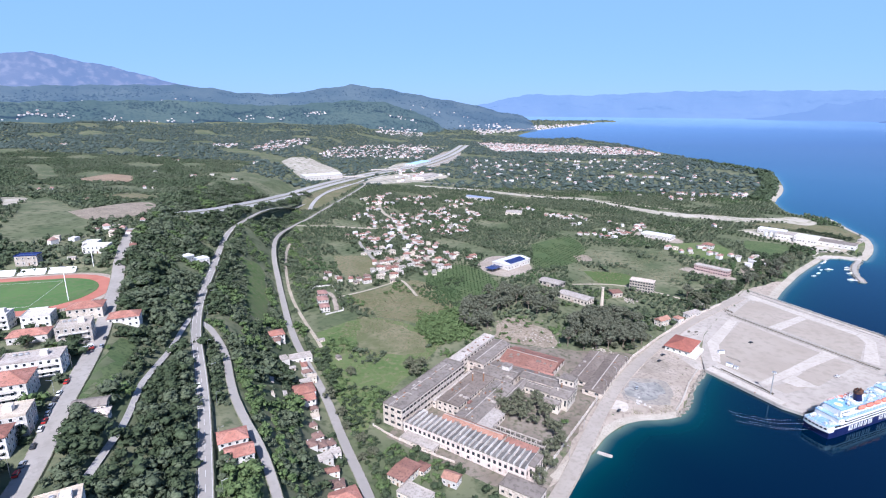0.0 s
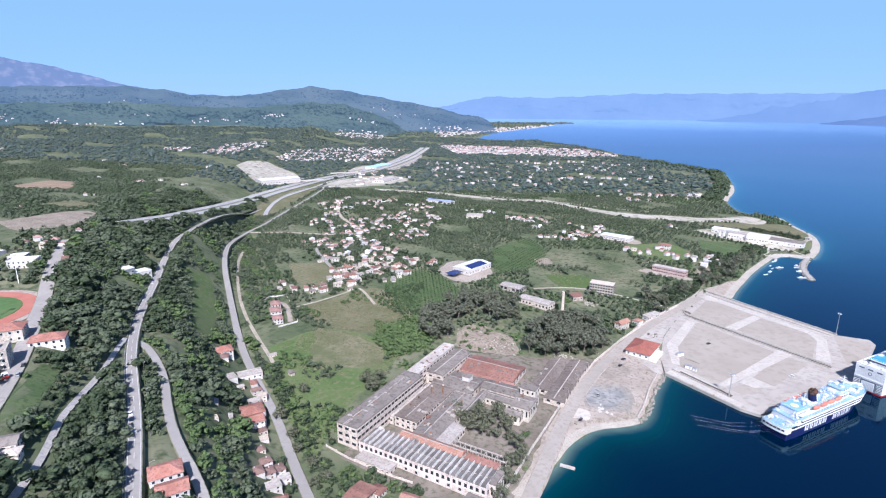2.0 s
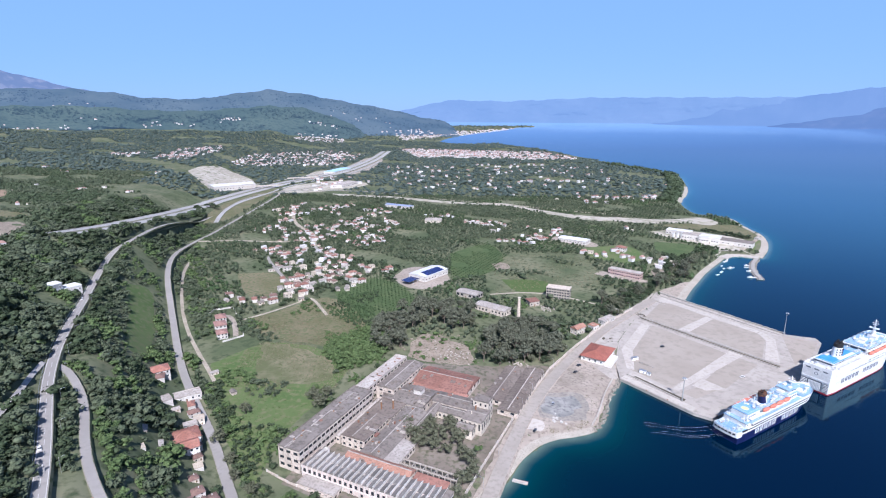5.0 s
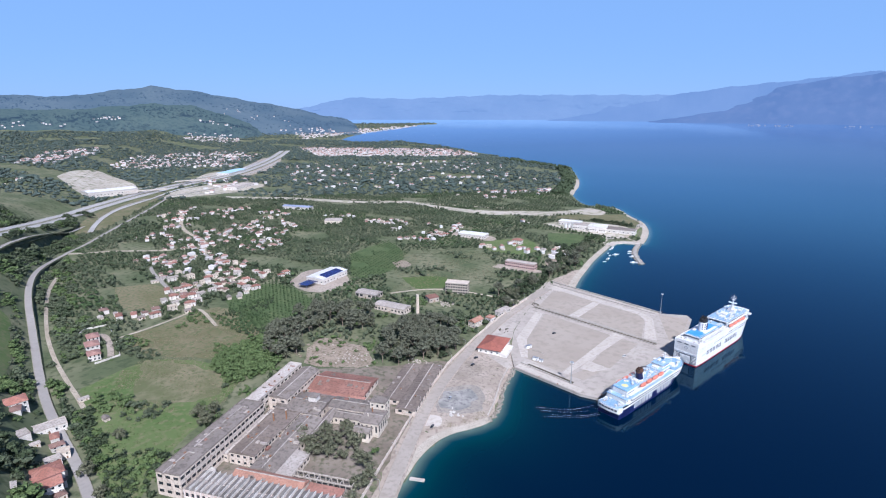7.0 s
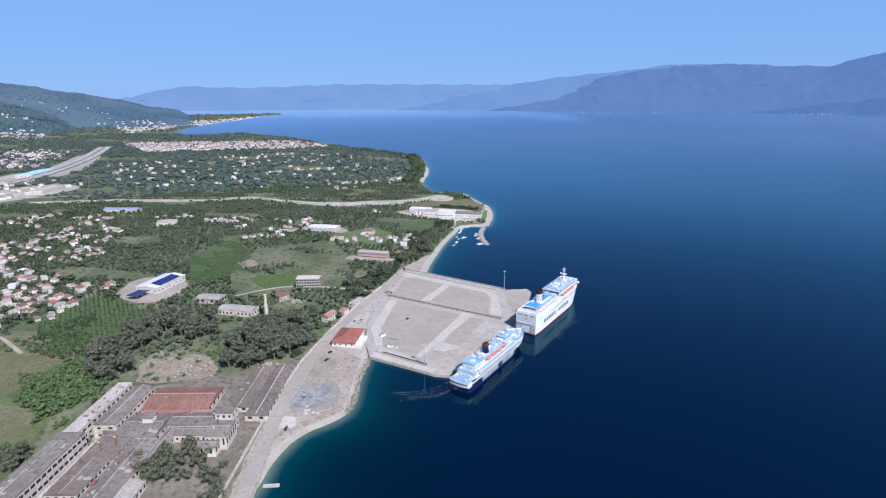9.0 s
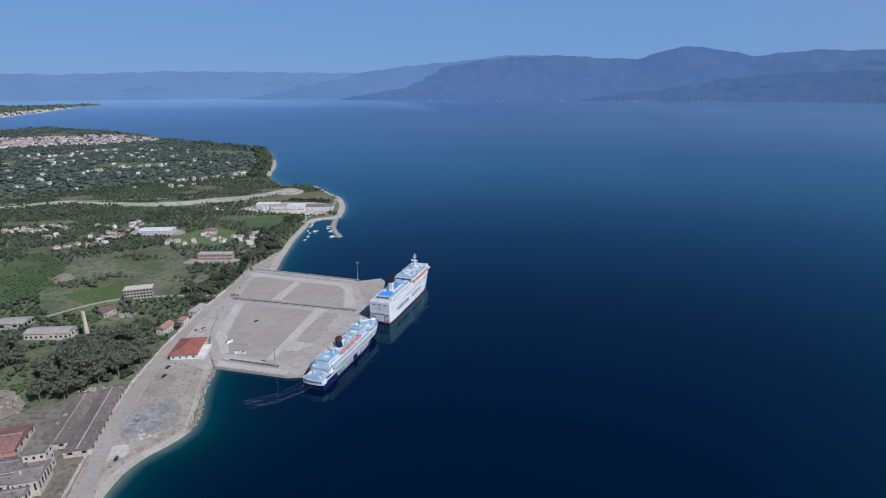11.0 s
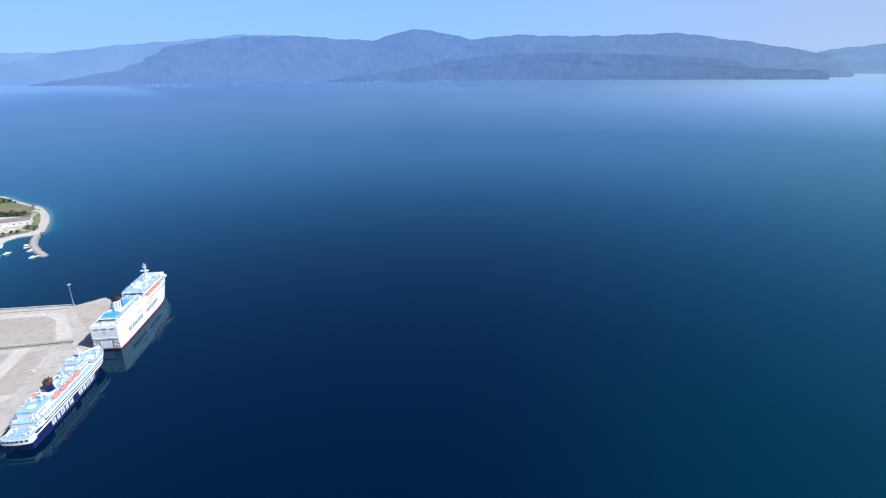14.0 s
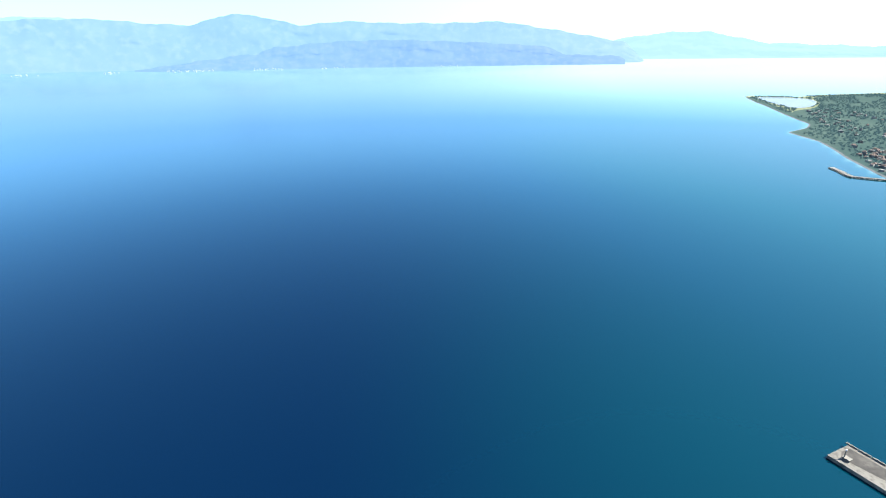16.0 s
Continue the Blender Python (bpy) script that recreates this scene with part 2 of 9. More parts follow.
M_lane = surface("pale_lane_concrete", (0.405, 0.365, 0.32), (0.455, 0.412, 0.365), (0.36, 0.322, 0.282), 0.05, 0.35, 0.9)
M_kerb = surface("weathered_kerb", (0.30, 0.28, 0.25), (0.38, 0.355, 0.32), (0.18, 0.165, 0.14), 0.3, 2.0, 0.9)
M_steel = surface("galvanised_steel", (0.42, 0.43, 0.44), (0.52, 0.53, 0.54), None, 0.4, 3, 0.45, metal=0.8)

# ---- ground, sea, far shore ----
def part(name, bm, material, parent=None, label=""):
    """Links a bmesh as one mesh object, under a thing or a part."""
    me = bpy.data.meshes.new(name)
    bm.to_mesh(me)
    bm.free()
    me.materials.append(material)
    ob = new(name, me)
    if parent is not None:
        ob.parent = parent
    if label:
        ob["label"] = label
    return ob


def raw_mesh(name, verts, faces, material, parent=None, smooth_faces=False):
    me = bpy.data.meshes.new(name)
    me.from_pydata(verts, [], faces)
    me.materials.append(material)
    if smooth_faces:
        me.polygons.foreach_set("use_smooth", [True] * len(me.polygons))
    me.update()
    ob = new(name, me)
    if parent is not None:
        ob.parent = parent
    return ob


# a fan of rings round the camera's area, fine where the coast lies ahead
AZ = np.radians(np.r_[np.linspace(-56, 60, 410), np.linspace(61, 98, 30), np.linspace(98.4, 128, 75), np.linspace(132, 300, 40)])
RR = np.r_[0.0, np.geomspace(30, R_FAR, 330)]
_a, _r = np.meshgrid(AZ, RR)
GX, GY = CX + _r * np.sin(_a), CY + _r * np.cos(_a)
GZ = land_height(GX, GY)
NR, NA = GX.shape


def ground_z(x, y):
    """Height of the ground mesh at a place."""
    r, a = math.hypot(x - CX, y - CY), math.degrees(math.atan2(x - CX, y - CY))
    a = a if a > -56 else a + 360
    fi = np.interp(r, RR, np.arange(NR))
    fj = np.interp(math.radians(a), AZ, np.arange(NA))
    i, j = min(int(fi), NR - 2), min(int(fj), NA - 2)
    u, v = fi - i, fj - j
    return float((GZ[i, j] * (1 - u) + GZ[i + 1, j] * u) * (1 - v) + (GZ[i, j + 1] * (1 - u) + GZ[i + 1, j + 1] * u) * v)


def grid_faces(nr, na, close):
    f = []
    for i in range(nr - 1):
        for j in range(na - 1):
            k = i * na + j
            f.append((k, k + 1, k + na + 1, k + na))
        if close:
            k = i * na + na - 1
            f.append((k, i * na, i * na + na, k + na))
    return f


ground = raw_mesh("ground", np.stack([GX, GY, GZ], -1).reshape(-1, 3).tolist(), grid_faces(NR, NA, True), M_ground, smooth_faces=True)
tagged(ground, "green coastal plain rising to scrubby hills", "ground", kind="structure")

SHELF_R = 1900.0                 # past this the water glows faintly, haze put in as emission


def water_sheet(name, radii, material, label, category):
    a, r = np.meshgrid(np.radians(np.r_[np.linspace(-20, 60, 240), np.linspace(61, 128, 80), np.linspace(132, 336, 40)]), radii)
    x, y = CX + r * np.sin(a), CY + r * np.cos(a)
    ob = raw_mesh(name, np.stack([x, y, rise(r)], -1).reshape(-1, 3).tolist(), grid_faces(*x.shape, True), material, smooth_faces=True)
    off = -np.maximum(polygon_distance(x, y, COAST), polygon_distance(x, y, EAST))
    bay = 0.125 * smooth(72, 122, np.degrees(a)) * smooth(220, 160, np.degrees(a)) * smooth(0, 400, r)      # water painted greener and brighter eastward, towards the sun
    ob.data.attributes.new("shallow_or_sunward", "FLOAT", "POINT").data.foreach_set("value", np.maximum(0.78 * np.exp(-np.clip(off, 0, None) / 5.5) + 0.22 * np.exp(-np.clip(off, 0, None) / 26), bay).ravel().astype(np.float32))
    return tagged(ob, label, category, kind="structure")


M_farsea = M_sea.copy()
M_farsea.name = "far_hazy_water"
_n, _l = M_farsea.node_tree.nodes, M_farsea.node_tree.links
# haze glow: emission that grows with distance, its tone set by side
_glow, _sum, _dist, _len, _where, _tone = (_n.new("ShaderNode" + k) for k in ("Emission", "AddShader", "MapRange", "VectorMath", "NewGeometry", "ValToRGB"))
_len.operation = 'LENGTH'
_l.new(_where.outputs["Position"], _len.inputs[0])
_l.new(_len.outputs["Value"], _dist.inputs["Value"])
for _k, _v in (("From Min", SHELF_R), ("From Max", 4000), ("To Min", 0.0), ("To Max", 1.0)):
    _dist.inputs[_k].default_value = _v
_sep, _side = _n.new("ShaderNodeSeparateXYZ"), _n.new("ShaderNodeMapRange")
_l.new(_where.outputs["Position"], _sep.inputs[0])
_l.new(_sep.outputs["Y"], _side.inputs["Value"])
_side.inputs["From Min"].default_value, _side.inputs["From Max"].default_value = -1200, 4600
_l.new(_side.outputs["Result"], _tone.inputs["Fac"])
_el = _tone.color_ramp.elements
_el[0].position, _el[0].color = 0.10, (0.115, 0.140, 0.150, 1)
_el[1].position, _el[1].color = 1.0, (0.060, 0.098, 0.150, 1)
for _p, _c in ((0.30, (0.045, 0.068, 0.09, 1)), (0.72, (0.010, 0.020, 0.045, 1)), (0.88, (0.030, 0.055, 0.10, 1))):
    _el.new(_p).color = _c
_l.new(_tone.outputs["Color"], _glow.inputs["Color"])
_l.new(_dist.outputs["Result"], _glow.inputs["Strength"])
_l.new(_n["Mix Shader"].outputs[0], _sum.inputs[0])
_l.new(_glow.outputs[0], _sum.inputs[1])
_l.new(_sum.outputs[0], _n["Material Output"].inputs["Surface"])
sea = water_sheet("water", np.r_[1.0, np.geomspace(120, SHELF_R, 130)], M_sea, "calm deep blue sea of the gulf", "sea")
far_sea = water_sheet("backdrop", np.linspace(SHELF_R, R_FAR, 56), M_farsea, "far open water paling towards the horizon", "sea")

FAR_AZ = [-14, -8, -3.8, 1.3, 7.1, 15.8, 23.2, 33.8, 38.5, 44.4, 48.9, 54, 57.2, 61.0, 64.7, 67.1, 70.8, 74.8, 79.8, 85, 90.2, 96.2, 101.1, 106.5, 109.3, 113.5, 122, 135]
FAR_EL = [-0.6, 0.0, 0.37, 1.5, 1.38, 1.75, 1.75, 1.66, 2.3, 2.8, 3.3, 3.1, 2.8, 2.65, 3.67, 3.45, 2.65, 3.02, 2.8, 2.75, 2.82, 1.83, 0.97, 1.55, 1.45, 0.48, 0.0, -0.3]
NEAR_AZ = [56, 62, 68, 74, 80, 88, 94.1, 96.4, 101.6, 102.2]
NEAR_EL = [-0.95, 0.0, 0.7, 1.2, 1.3, 0.94, 0.55, -0.05, -0.45, -0.75]
HIGH_AZ = [-75, -60, -48, -45.2, -43.4, -40.8, -37.6, -32.8, -29, -25]
HIGH_EL = [2.0, 3.0, 3.7, 3.99, 4.32, 3.8, 3.25, 1.98, 1.2, 0.4]


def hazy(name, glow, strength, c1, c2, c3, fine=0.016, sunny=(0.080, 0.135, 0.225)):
    """A distant surface with haze put in as emission, its tint shifting sunward."""
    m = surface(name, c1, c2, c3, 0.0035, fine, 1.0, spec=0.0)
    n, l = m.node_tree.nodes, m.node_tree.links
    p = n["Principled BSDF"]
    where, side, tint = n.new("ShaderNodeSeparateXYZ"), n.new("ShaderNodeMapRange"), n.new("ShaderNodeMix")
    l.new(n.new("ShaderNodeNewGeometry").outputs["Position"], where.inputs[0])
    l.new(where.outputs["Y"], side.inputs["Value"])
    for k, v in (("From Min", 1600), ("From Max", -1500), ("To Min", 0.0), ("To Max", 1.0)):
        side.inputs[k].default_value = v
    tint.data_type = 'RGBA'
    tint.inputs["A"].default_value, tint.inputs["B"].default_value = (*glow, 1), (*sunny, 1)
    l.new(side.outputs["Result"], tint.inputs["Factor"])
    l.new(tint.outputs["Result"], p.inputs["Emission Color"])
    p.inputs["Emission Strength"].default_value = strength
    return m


SLOPES = {}


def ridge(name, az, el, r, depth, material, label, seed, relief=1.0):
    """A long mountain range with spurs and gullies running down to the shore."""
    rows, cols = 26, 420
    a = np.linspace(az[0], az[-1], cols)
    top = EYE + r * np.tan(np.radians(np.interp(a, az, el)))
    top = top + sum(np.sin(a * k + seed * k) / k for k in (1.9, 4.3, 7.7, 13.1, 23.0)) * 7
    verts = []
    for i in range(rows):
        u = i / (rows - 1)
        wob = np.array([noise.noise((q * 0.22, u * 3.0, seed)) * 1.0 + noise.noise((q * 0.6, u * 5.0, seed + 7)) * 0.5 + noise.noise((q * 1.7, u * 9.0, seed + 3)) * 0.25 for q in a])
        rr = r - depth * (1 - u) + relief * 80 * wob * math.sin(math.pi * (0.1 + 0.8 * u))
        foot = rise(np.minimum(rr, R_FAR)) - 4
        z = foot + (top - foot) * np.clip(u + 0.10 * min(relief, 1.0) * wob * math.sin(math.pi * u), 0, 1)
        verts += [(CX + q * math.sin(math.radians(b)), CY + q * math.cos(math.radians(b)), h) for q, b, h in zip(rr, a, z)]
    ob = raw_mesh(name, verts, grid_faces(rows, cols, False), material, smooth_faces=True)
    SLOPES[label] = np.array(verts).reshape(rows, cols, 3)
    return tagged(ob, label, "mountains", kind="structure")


# each range's glow colour stands for its share of haze
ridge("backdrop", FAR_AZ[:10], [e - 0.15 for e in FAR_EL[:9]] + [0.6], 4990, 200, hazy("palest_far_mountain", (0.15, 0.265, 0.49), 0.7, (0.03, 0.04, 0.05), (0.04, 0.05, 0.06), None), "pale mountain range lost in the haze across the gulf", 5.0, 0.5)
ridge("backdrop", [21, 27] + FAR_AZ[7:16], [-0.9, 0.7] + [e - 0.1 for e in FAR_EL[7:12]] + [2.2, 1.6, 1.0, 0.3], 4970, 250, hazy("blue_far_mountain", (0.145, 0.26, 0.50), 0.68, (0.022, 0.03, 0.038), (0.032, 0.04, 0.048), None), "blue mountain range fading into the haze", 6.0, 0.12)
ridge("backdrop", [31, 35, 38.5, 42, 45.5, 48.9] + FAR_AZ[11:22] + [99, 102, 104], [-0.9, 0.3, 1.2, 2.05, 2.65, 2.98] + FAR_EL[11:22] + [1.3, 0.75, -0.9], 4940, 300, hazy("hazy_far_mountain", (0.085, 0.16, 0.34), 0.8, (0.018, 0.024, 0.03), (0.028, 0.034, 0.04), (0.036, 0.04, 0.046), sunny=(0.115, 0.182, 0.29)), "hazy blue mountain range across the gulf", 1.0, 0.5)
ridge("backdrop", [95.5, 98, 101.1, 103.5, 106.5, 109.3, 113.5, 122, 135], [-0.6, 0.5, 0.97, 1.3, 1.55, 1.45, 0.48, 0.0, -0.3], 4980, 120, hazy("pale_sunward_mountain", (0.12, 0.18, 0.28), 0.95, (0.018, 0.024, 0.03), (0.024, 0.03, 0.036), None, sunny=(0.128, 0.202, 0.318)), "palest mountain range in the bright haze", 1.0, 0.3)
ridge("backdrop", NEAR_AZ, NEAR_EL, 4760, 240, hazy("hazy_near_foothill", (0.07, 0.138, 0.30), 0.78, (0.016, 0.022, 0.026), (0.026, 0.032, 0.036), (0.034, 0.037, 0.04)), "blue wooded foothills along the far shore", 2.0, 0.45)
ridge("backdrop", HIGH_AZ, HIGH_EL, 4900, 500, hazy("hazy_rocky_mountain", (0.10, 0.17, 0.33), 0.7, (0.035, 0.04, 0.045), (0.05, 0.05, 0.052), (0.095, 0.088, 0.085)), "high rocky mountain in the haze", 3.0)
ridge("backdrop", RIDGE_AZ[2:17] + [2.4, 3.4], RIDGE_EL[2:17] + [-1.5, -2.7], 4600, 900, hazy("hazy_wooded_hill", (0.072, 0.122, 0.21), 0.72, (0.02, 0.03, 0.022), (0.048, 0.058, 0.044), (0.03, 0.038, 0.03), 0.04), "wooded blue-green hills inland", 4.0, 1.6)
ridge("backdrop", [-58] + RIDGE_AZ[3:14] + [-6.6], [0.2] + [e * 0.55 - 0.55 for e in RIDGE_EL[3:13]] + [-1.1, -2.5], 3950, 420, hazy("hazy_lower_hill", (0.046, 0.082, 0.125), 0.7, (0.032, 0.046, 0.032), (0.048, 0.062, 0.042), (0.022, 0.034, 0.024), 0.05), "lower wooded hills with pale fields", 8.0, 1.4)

# ---- building tools ----
def thing(name, label, category, x=0, y=0, z=0, rz=0, group="", kind=""):
    """An empty at the base of a thing; its parts hang under it."""
    ob = new(name)
    ob.empty_display_size = 0.5
    ob.matrix_world = pose(x, y, z, 0, 0, rz)
    return tagged(ob, label, category, group, kind)


def add_box(bm, cx, cy, z0, sx, sy, sz, rz=0, taper=1.0):
    m = pose(cx, cy, z0 + sz / 2, 0, 0, rz) @ Matrix.Diagonal((sx, sy, sz, 1))
    vs = bmesh.ops.create_cube(bm, size=1.0, matrix=m)["verts"]
    if taper != 1.0:
        c = m.translation
        for v in vs:
            if v.co.z > c.z:
                v.co.x, v.co.y = c.x + (v.co.x - c.x) * taper, c.y + (v.co.y - c.y) * taper
    return vs


def add_cyl(bm, cx, cy, z0, r1, r2, h, seg=12, m=None):
    mm = (m or Matrix()) @ pose(cx, cy, z0 + h / 2)
    return bmesh.ops.create_cone(bm, cap_ends=True, segments=seg, radius1=r1, radius2=r2, depth=h, matrix=mm)["verts"]


def box_part(name, cx, cy, z0, sx, sy, sz, material, parent, rz=0, label="", bevel=0.0, taper=1.0):
    bm = bmesh.new()
    add_box(bm, cx, cy, z0, sx, sy, sz, rz, taper)
    if bevel:
        bmesh.ops.bevel(bm, geom=bm.edges[:], offset=bevel, segments=2, affect='EDGES')
    return part(name, bm, material, parent, label)


def cyl_part(name, cx, cy, z0, r1, r2, h, material, parent, seg=12, label=""):
    bm = bmesh.new()
    add_cyl(bm, cx, cy, z0, r1, r2, h, seg)
    return part(name, bm, material, parent, label)


def prism(bm, outline, z0, z1, scale_top=1.0):
    """A vertical prism over an outline of (x, y)."""
    n = len(outline)
    cx, cy = sum(p[0] for p in outline) / n, sum(p[1] for p in outline) / n
    lo = [bm.verts.new((x, y, z0)) for x, y in outline]
    hi = [bm.verts.new((cx + (x - cx) * scale_top, cy + (y - cy) * scale_top, z1)) for x, y in outline]
    fs = [bm.faces.new(lo[::-1]), bm.faces.new(hi)]
    for i in range(n):
        j = (i + 1) % n
        fs.append(bm.faces.new((lo[i], lo[j], hi[j], hi[i])))
    bmesh.ops.recalc_face_normals(bm, faces=fs)


def prism_part(name, outline, z0, z1, material, parent, label="", scale_top=1.0):
    bm = bmesh.new()
    prism(bm, outline, z0, z1, scale_top)
    return part(name, bm, material, parent, label)


def beam_between(bm, a, b, r, seg=5):
    a, b = Vector(a), Vector(b)
    d = b - a
    m = Matrix.Translation((a + b) / 2) @ d.to_track_quat("Z", "Y").to_matrix().to_4x4()
    bmesh.ops.create_cone(bm, cap_ends=True, segments=seg, radius1=r, radius2=r, depth=d.length, matrix=m)


def resample(line, step):
    out = [Vector(line[0]).to_2d()]
    for a, b in zip(line, line[1:]):
        a, b = Vector(a).to_2d(), Vector(b).to_2d()
        n = max(1, round((b - a).length / step))
        out += [a.lerp(b, (k + 1) / n) for k in range(n)]
    return out


def rounded(line, rounds=2):
    """Corner-cut version of a bent line."""
    line = [Vector(p).to_2d() for p in line]
    for _ in range(rounds):
        new_line = [line[0]]
        for a, b in zip(line, line[1:]):
            new_line += [a.lerp(b, 0.25), a.lerp(b, 0.75)]
        line = new_line + [line[-1]]
    return line


def road_strip(name, line, width, material, lift, label, category="road", step=6.0, across=3, z_of=None, parent=None, shoulder=0.0, drop=1.6):
    """A paved ribbon along a line, level across, graded along its way, with sloping verges where shoulder is given."""
    pts = resample(rounded(line), step)
    hw = [width] * len(pts) if not callable(width) else [width(k / (len(pts) - 1)) for k in range(len(pts))]
    rows = []
    for k, p in enumerate(pts):
        d = (pts[min(k + 1, len(pts) - 1)] - pts[max(k - 1, 0)]).normalized()
        rows.append((p, Vector((d.y, -d.x))))
    if z_of is None:
        zs = [[ground_z(*(p + s * w * (j / across - 0.5))) for j in range(across + 1)] for (p, s), w in zip(rows, hw)]
        if shoulder:
            crest = [max(z) for z in zs]
            crest = [max(crest[max(k - 1, 0):k + 2]) for k in range(len(crest))]
            level = [sum(crest[max(k - 2, 0):k + 3]) / len(crest[max(k - 2, 0):k + 3]) for k in range(len(crest))]
            zs = [[v] * (across + 1) for v in level]
    else:
        zs = [[z_of(*(p + s * w * (j / across - 0.5))) for j in range(across + 1)] for (p, s), w in zip(rows, hw)]
    verts, faces = [], []
    n = across + 1 + (4 if shoulder else 0)
    for (p, s), w, z in zip(rows, hw, zs):
        row = [(p + s * w * (j / across - 0.5), z[j] + lift) for j in range(across + 1)]
        if shoulder:
            a, b = p - s * (w / 2 + shoulder), p + s * (w / 2 + shoulder)
            row = [(a - s * (drop * 0.5 if drop < 3 else drop * 1.6), z[0] + lift - drop), (a, z[0] + lift - 0.06)] + row + [(b, z[-1] + lift - 0.06), (b + s * (drop * 0.5 if drop < 3 else drop * 1.6), z[-1] + lift - drop)]
        verts += [(q.x, q.y, h) for q, h in row]
    for k in range(len(pts) - 1):
        for j in range(n - 1):
            a = k * n + j
            faces.append((a, a + 1, a + n + 1, a + n))
    ob = raw_mesh(name, verts, faces, material, parent)
    if shoulder:
        ob.data.materials.append(M_verge)
        ob.data.materials.append(M_ground)
        for k, f in enumerate(ob.data.polygons):
            f.material_index = {0: 2, 1: 1, n - 3: 1, n - 2: 2}.get(k % (n - 1), 0)
    if parent is None:
        tagged(ob, label, category, kind="structure")
    return ob


M_verge = surface("gravel_and_weed_verge", (0.20, 0.18, 0.14), (0.27, 0.245, 0.20), (0.11, 0.13, 0.065), 0.08, 0.5, 0.95)


def field(name, outline, material, lift, label, category="field", step=7.0, parent=None, ragged=2.0):
    """A patch of ground with an uneven edge, draped over the land."""
    from mathutils.geometry import delaunay_2d_cdt
    edge = resample(rounded(list(outline) + [outline[0]]), step)[:-1]
    edge = [p + Vector((noise.noise((p.x * 0.09, p.y * 0.09, 3.1)), noise.noise((p.x * 0.09, p.y * 0.09, 9.7)))) * ragged for p in edge]
    poly = [(p.x, p.y) for p in edge]
    xs, ys = [p[0] for p in poly], [p[1] for p in poly]
    gx, gy = np.meshgrid(np.arange(min(xs), max(xs), step), np.arange(min(ys), max(ys), step))
    inside = polygon_distance(gx, gy, poly) > step * 0.4
    pts = [Vector(p) for p in poly] + [Vector((float(a), float(b))) for a, b in zip(gx[inside], gy[inside])]
    n = len(poly)
    vs, _, fs, *_ = delaunay_2d_cdt(pts, [], [list(range(n))], 1, 1e-4)
    ob = raw_mesh(name, [(p.x, p.y, ground_z(p.x, p.y) + lift) for p in vs], [tuple(f) for f in fs], material, parent, True)
    if parent is None:
        tagged(ob, label, category, kind="structure")
    return ob

# ---- roads, tracks and fields ----
KEEP_OUT, ROADS, BARE = [(178, 494, 10), (172, 484, 9), (183, 507, 12), (190, 518, 12), (198, 532, 12), (206, 545, 11), (216, 560, 11)], [], []
M_meadow = surface("lush_meadow", (0.078, 0.122, 0.042), (0.112, 0.145, 0.060), (0.14, 0.145, 0.078), 0.022, 0.25, 0.95, 0.3, spec=0.1)
M_drygrass = surface("dry_reeds", (0.125, 0.118, 0.064), (0.175, 0.155, 0.098), (0.085, 0.11, 0.05), 0.035, 0.3, 0.95, 0.4, spec=0.1)
M_brightgrass = surface("bright_spring_grass", (0.06, 0.10, 0.03), (0.08, 0.118, 0.042), (0.095, 0.11, 0.05), 0.06, 0.5, 0.95, 0.2, spec=0.1)
M_tanreed = surface("tan_reed_bed", (0.105, 0.118, 0.058), (0.205, 0.182, 0.12), (0.11, 0.115, 0.062), 0.045, 0.25, 0.95, 0.4, spec=0.1)
M_orchard = surface("orchard_floor", (0.066, 0.100, 0.042), (0.094, 0.122, 0.056), (0.052, 0.075, 0.034), 0.05, 0.5, 0.95, 0.2, spec=0.1)
M_rubble = surface("earth_and_rubble", (0.22, 0.178, 0.138), (0.29, 0.24, 0.19), (0.12, 0.115, 0.075), 0.07, 0.5, 0.95, 0.5)
M_lot = surface("dusty_gravel_lot", (0.285, 0.242, 0.20), (0.355, 0.305, 0.258), (0.22, 0.185, 0.15), 0.05, 0.35, 0.95, 0.1)
M_trampled = surface("trampled_brown_earth", (0.235, 0.2, 0.165), (0.29, 0.25, 0.21), (0.19, 0.165, 0.13), 0.08, 0.4, 0.95, 0.1)
M_yard = surface("weedy_brown_yard", (0.15, 0.125, 0.10), (0.21, 0.18, 0.15), (0.095, 0.095, 0.06), 0.05, 0.3, 0.95, 0.1)
M_puddle = surface("grey_blue_slurry", (0.20, 0.198, 0.19), (0.30, 0.29, 0.272), (0.155, 0.155, 0.152), 0.12, 0.35, 0.95, spec=0.1)
M_slurryrim = surface("dried_slurry_rim", (0.245, 0.222, 0.195), (0.30, 0.27, 0.235), (0.2, 0.185, 0.165), 0.1, 0.5, 0.95, spec=0.1)
M_pebble = surface("beach_pebbles", (0.33, 0.295, 0.245), (0.40, 0.36, 0.305), (0.27, 0.24, 0.20), 0.1, 1.2, 0.9)
M_riverbed = surface("river_gravel", (0.34, 0.305, 0.25), (0.43, 0.39, 0.33), (0.20, 0.20, 0.13), 0.015, 0.08, 0.95)
M_barefield = surface("bare_tilled_soil", (0.23, 0.165, 0.11), (0.30, 0.22, 0.15), (0.18, 0.13, 0.085), 0.03, 0.2, 0.95)
M_track = surface("red_running_track", (0.34, 0.125, 0.09), (0.39, 0.155, 0.115), None, 0.1, 1.0, 0.9)
M_turf = surface("sports_turf", (0.06, 0.125, 0.036), (0.08, 0.145, 0.045), (0.10, 0.13, 0.055), 0.04, 0.3, 0.95)
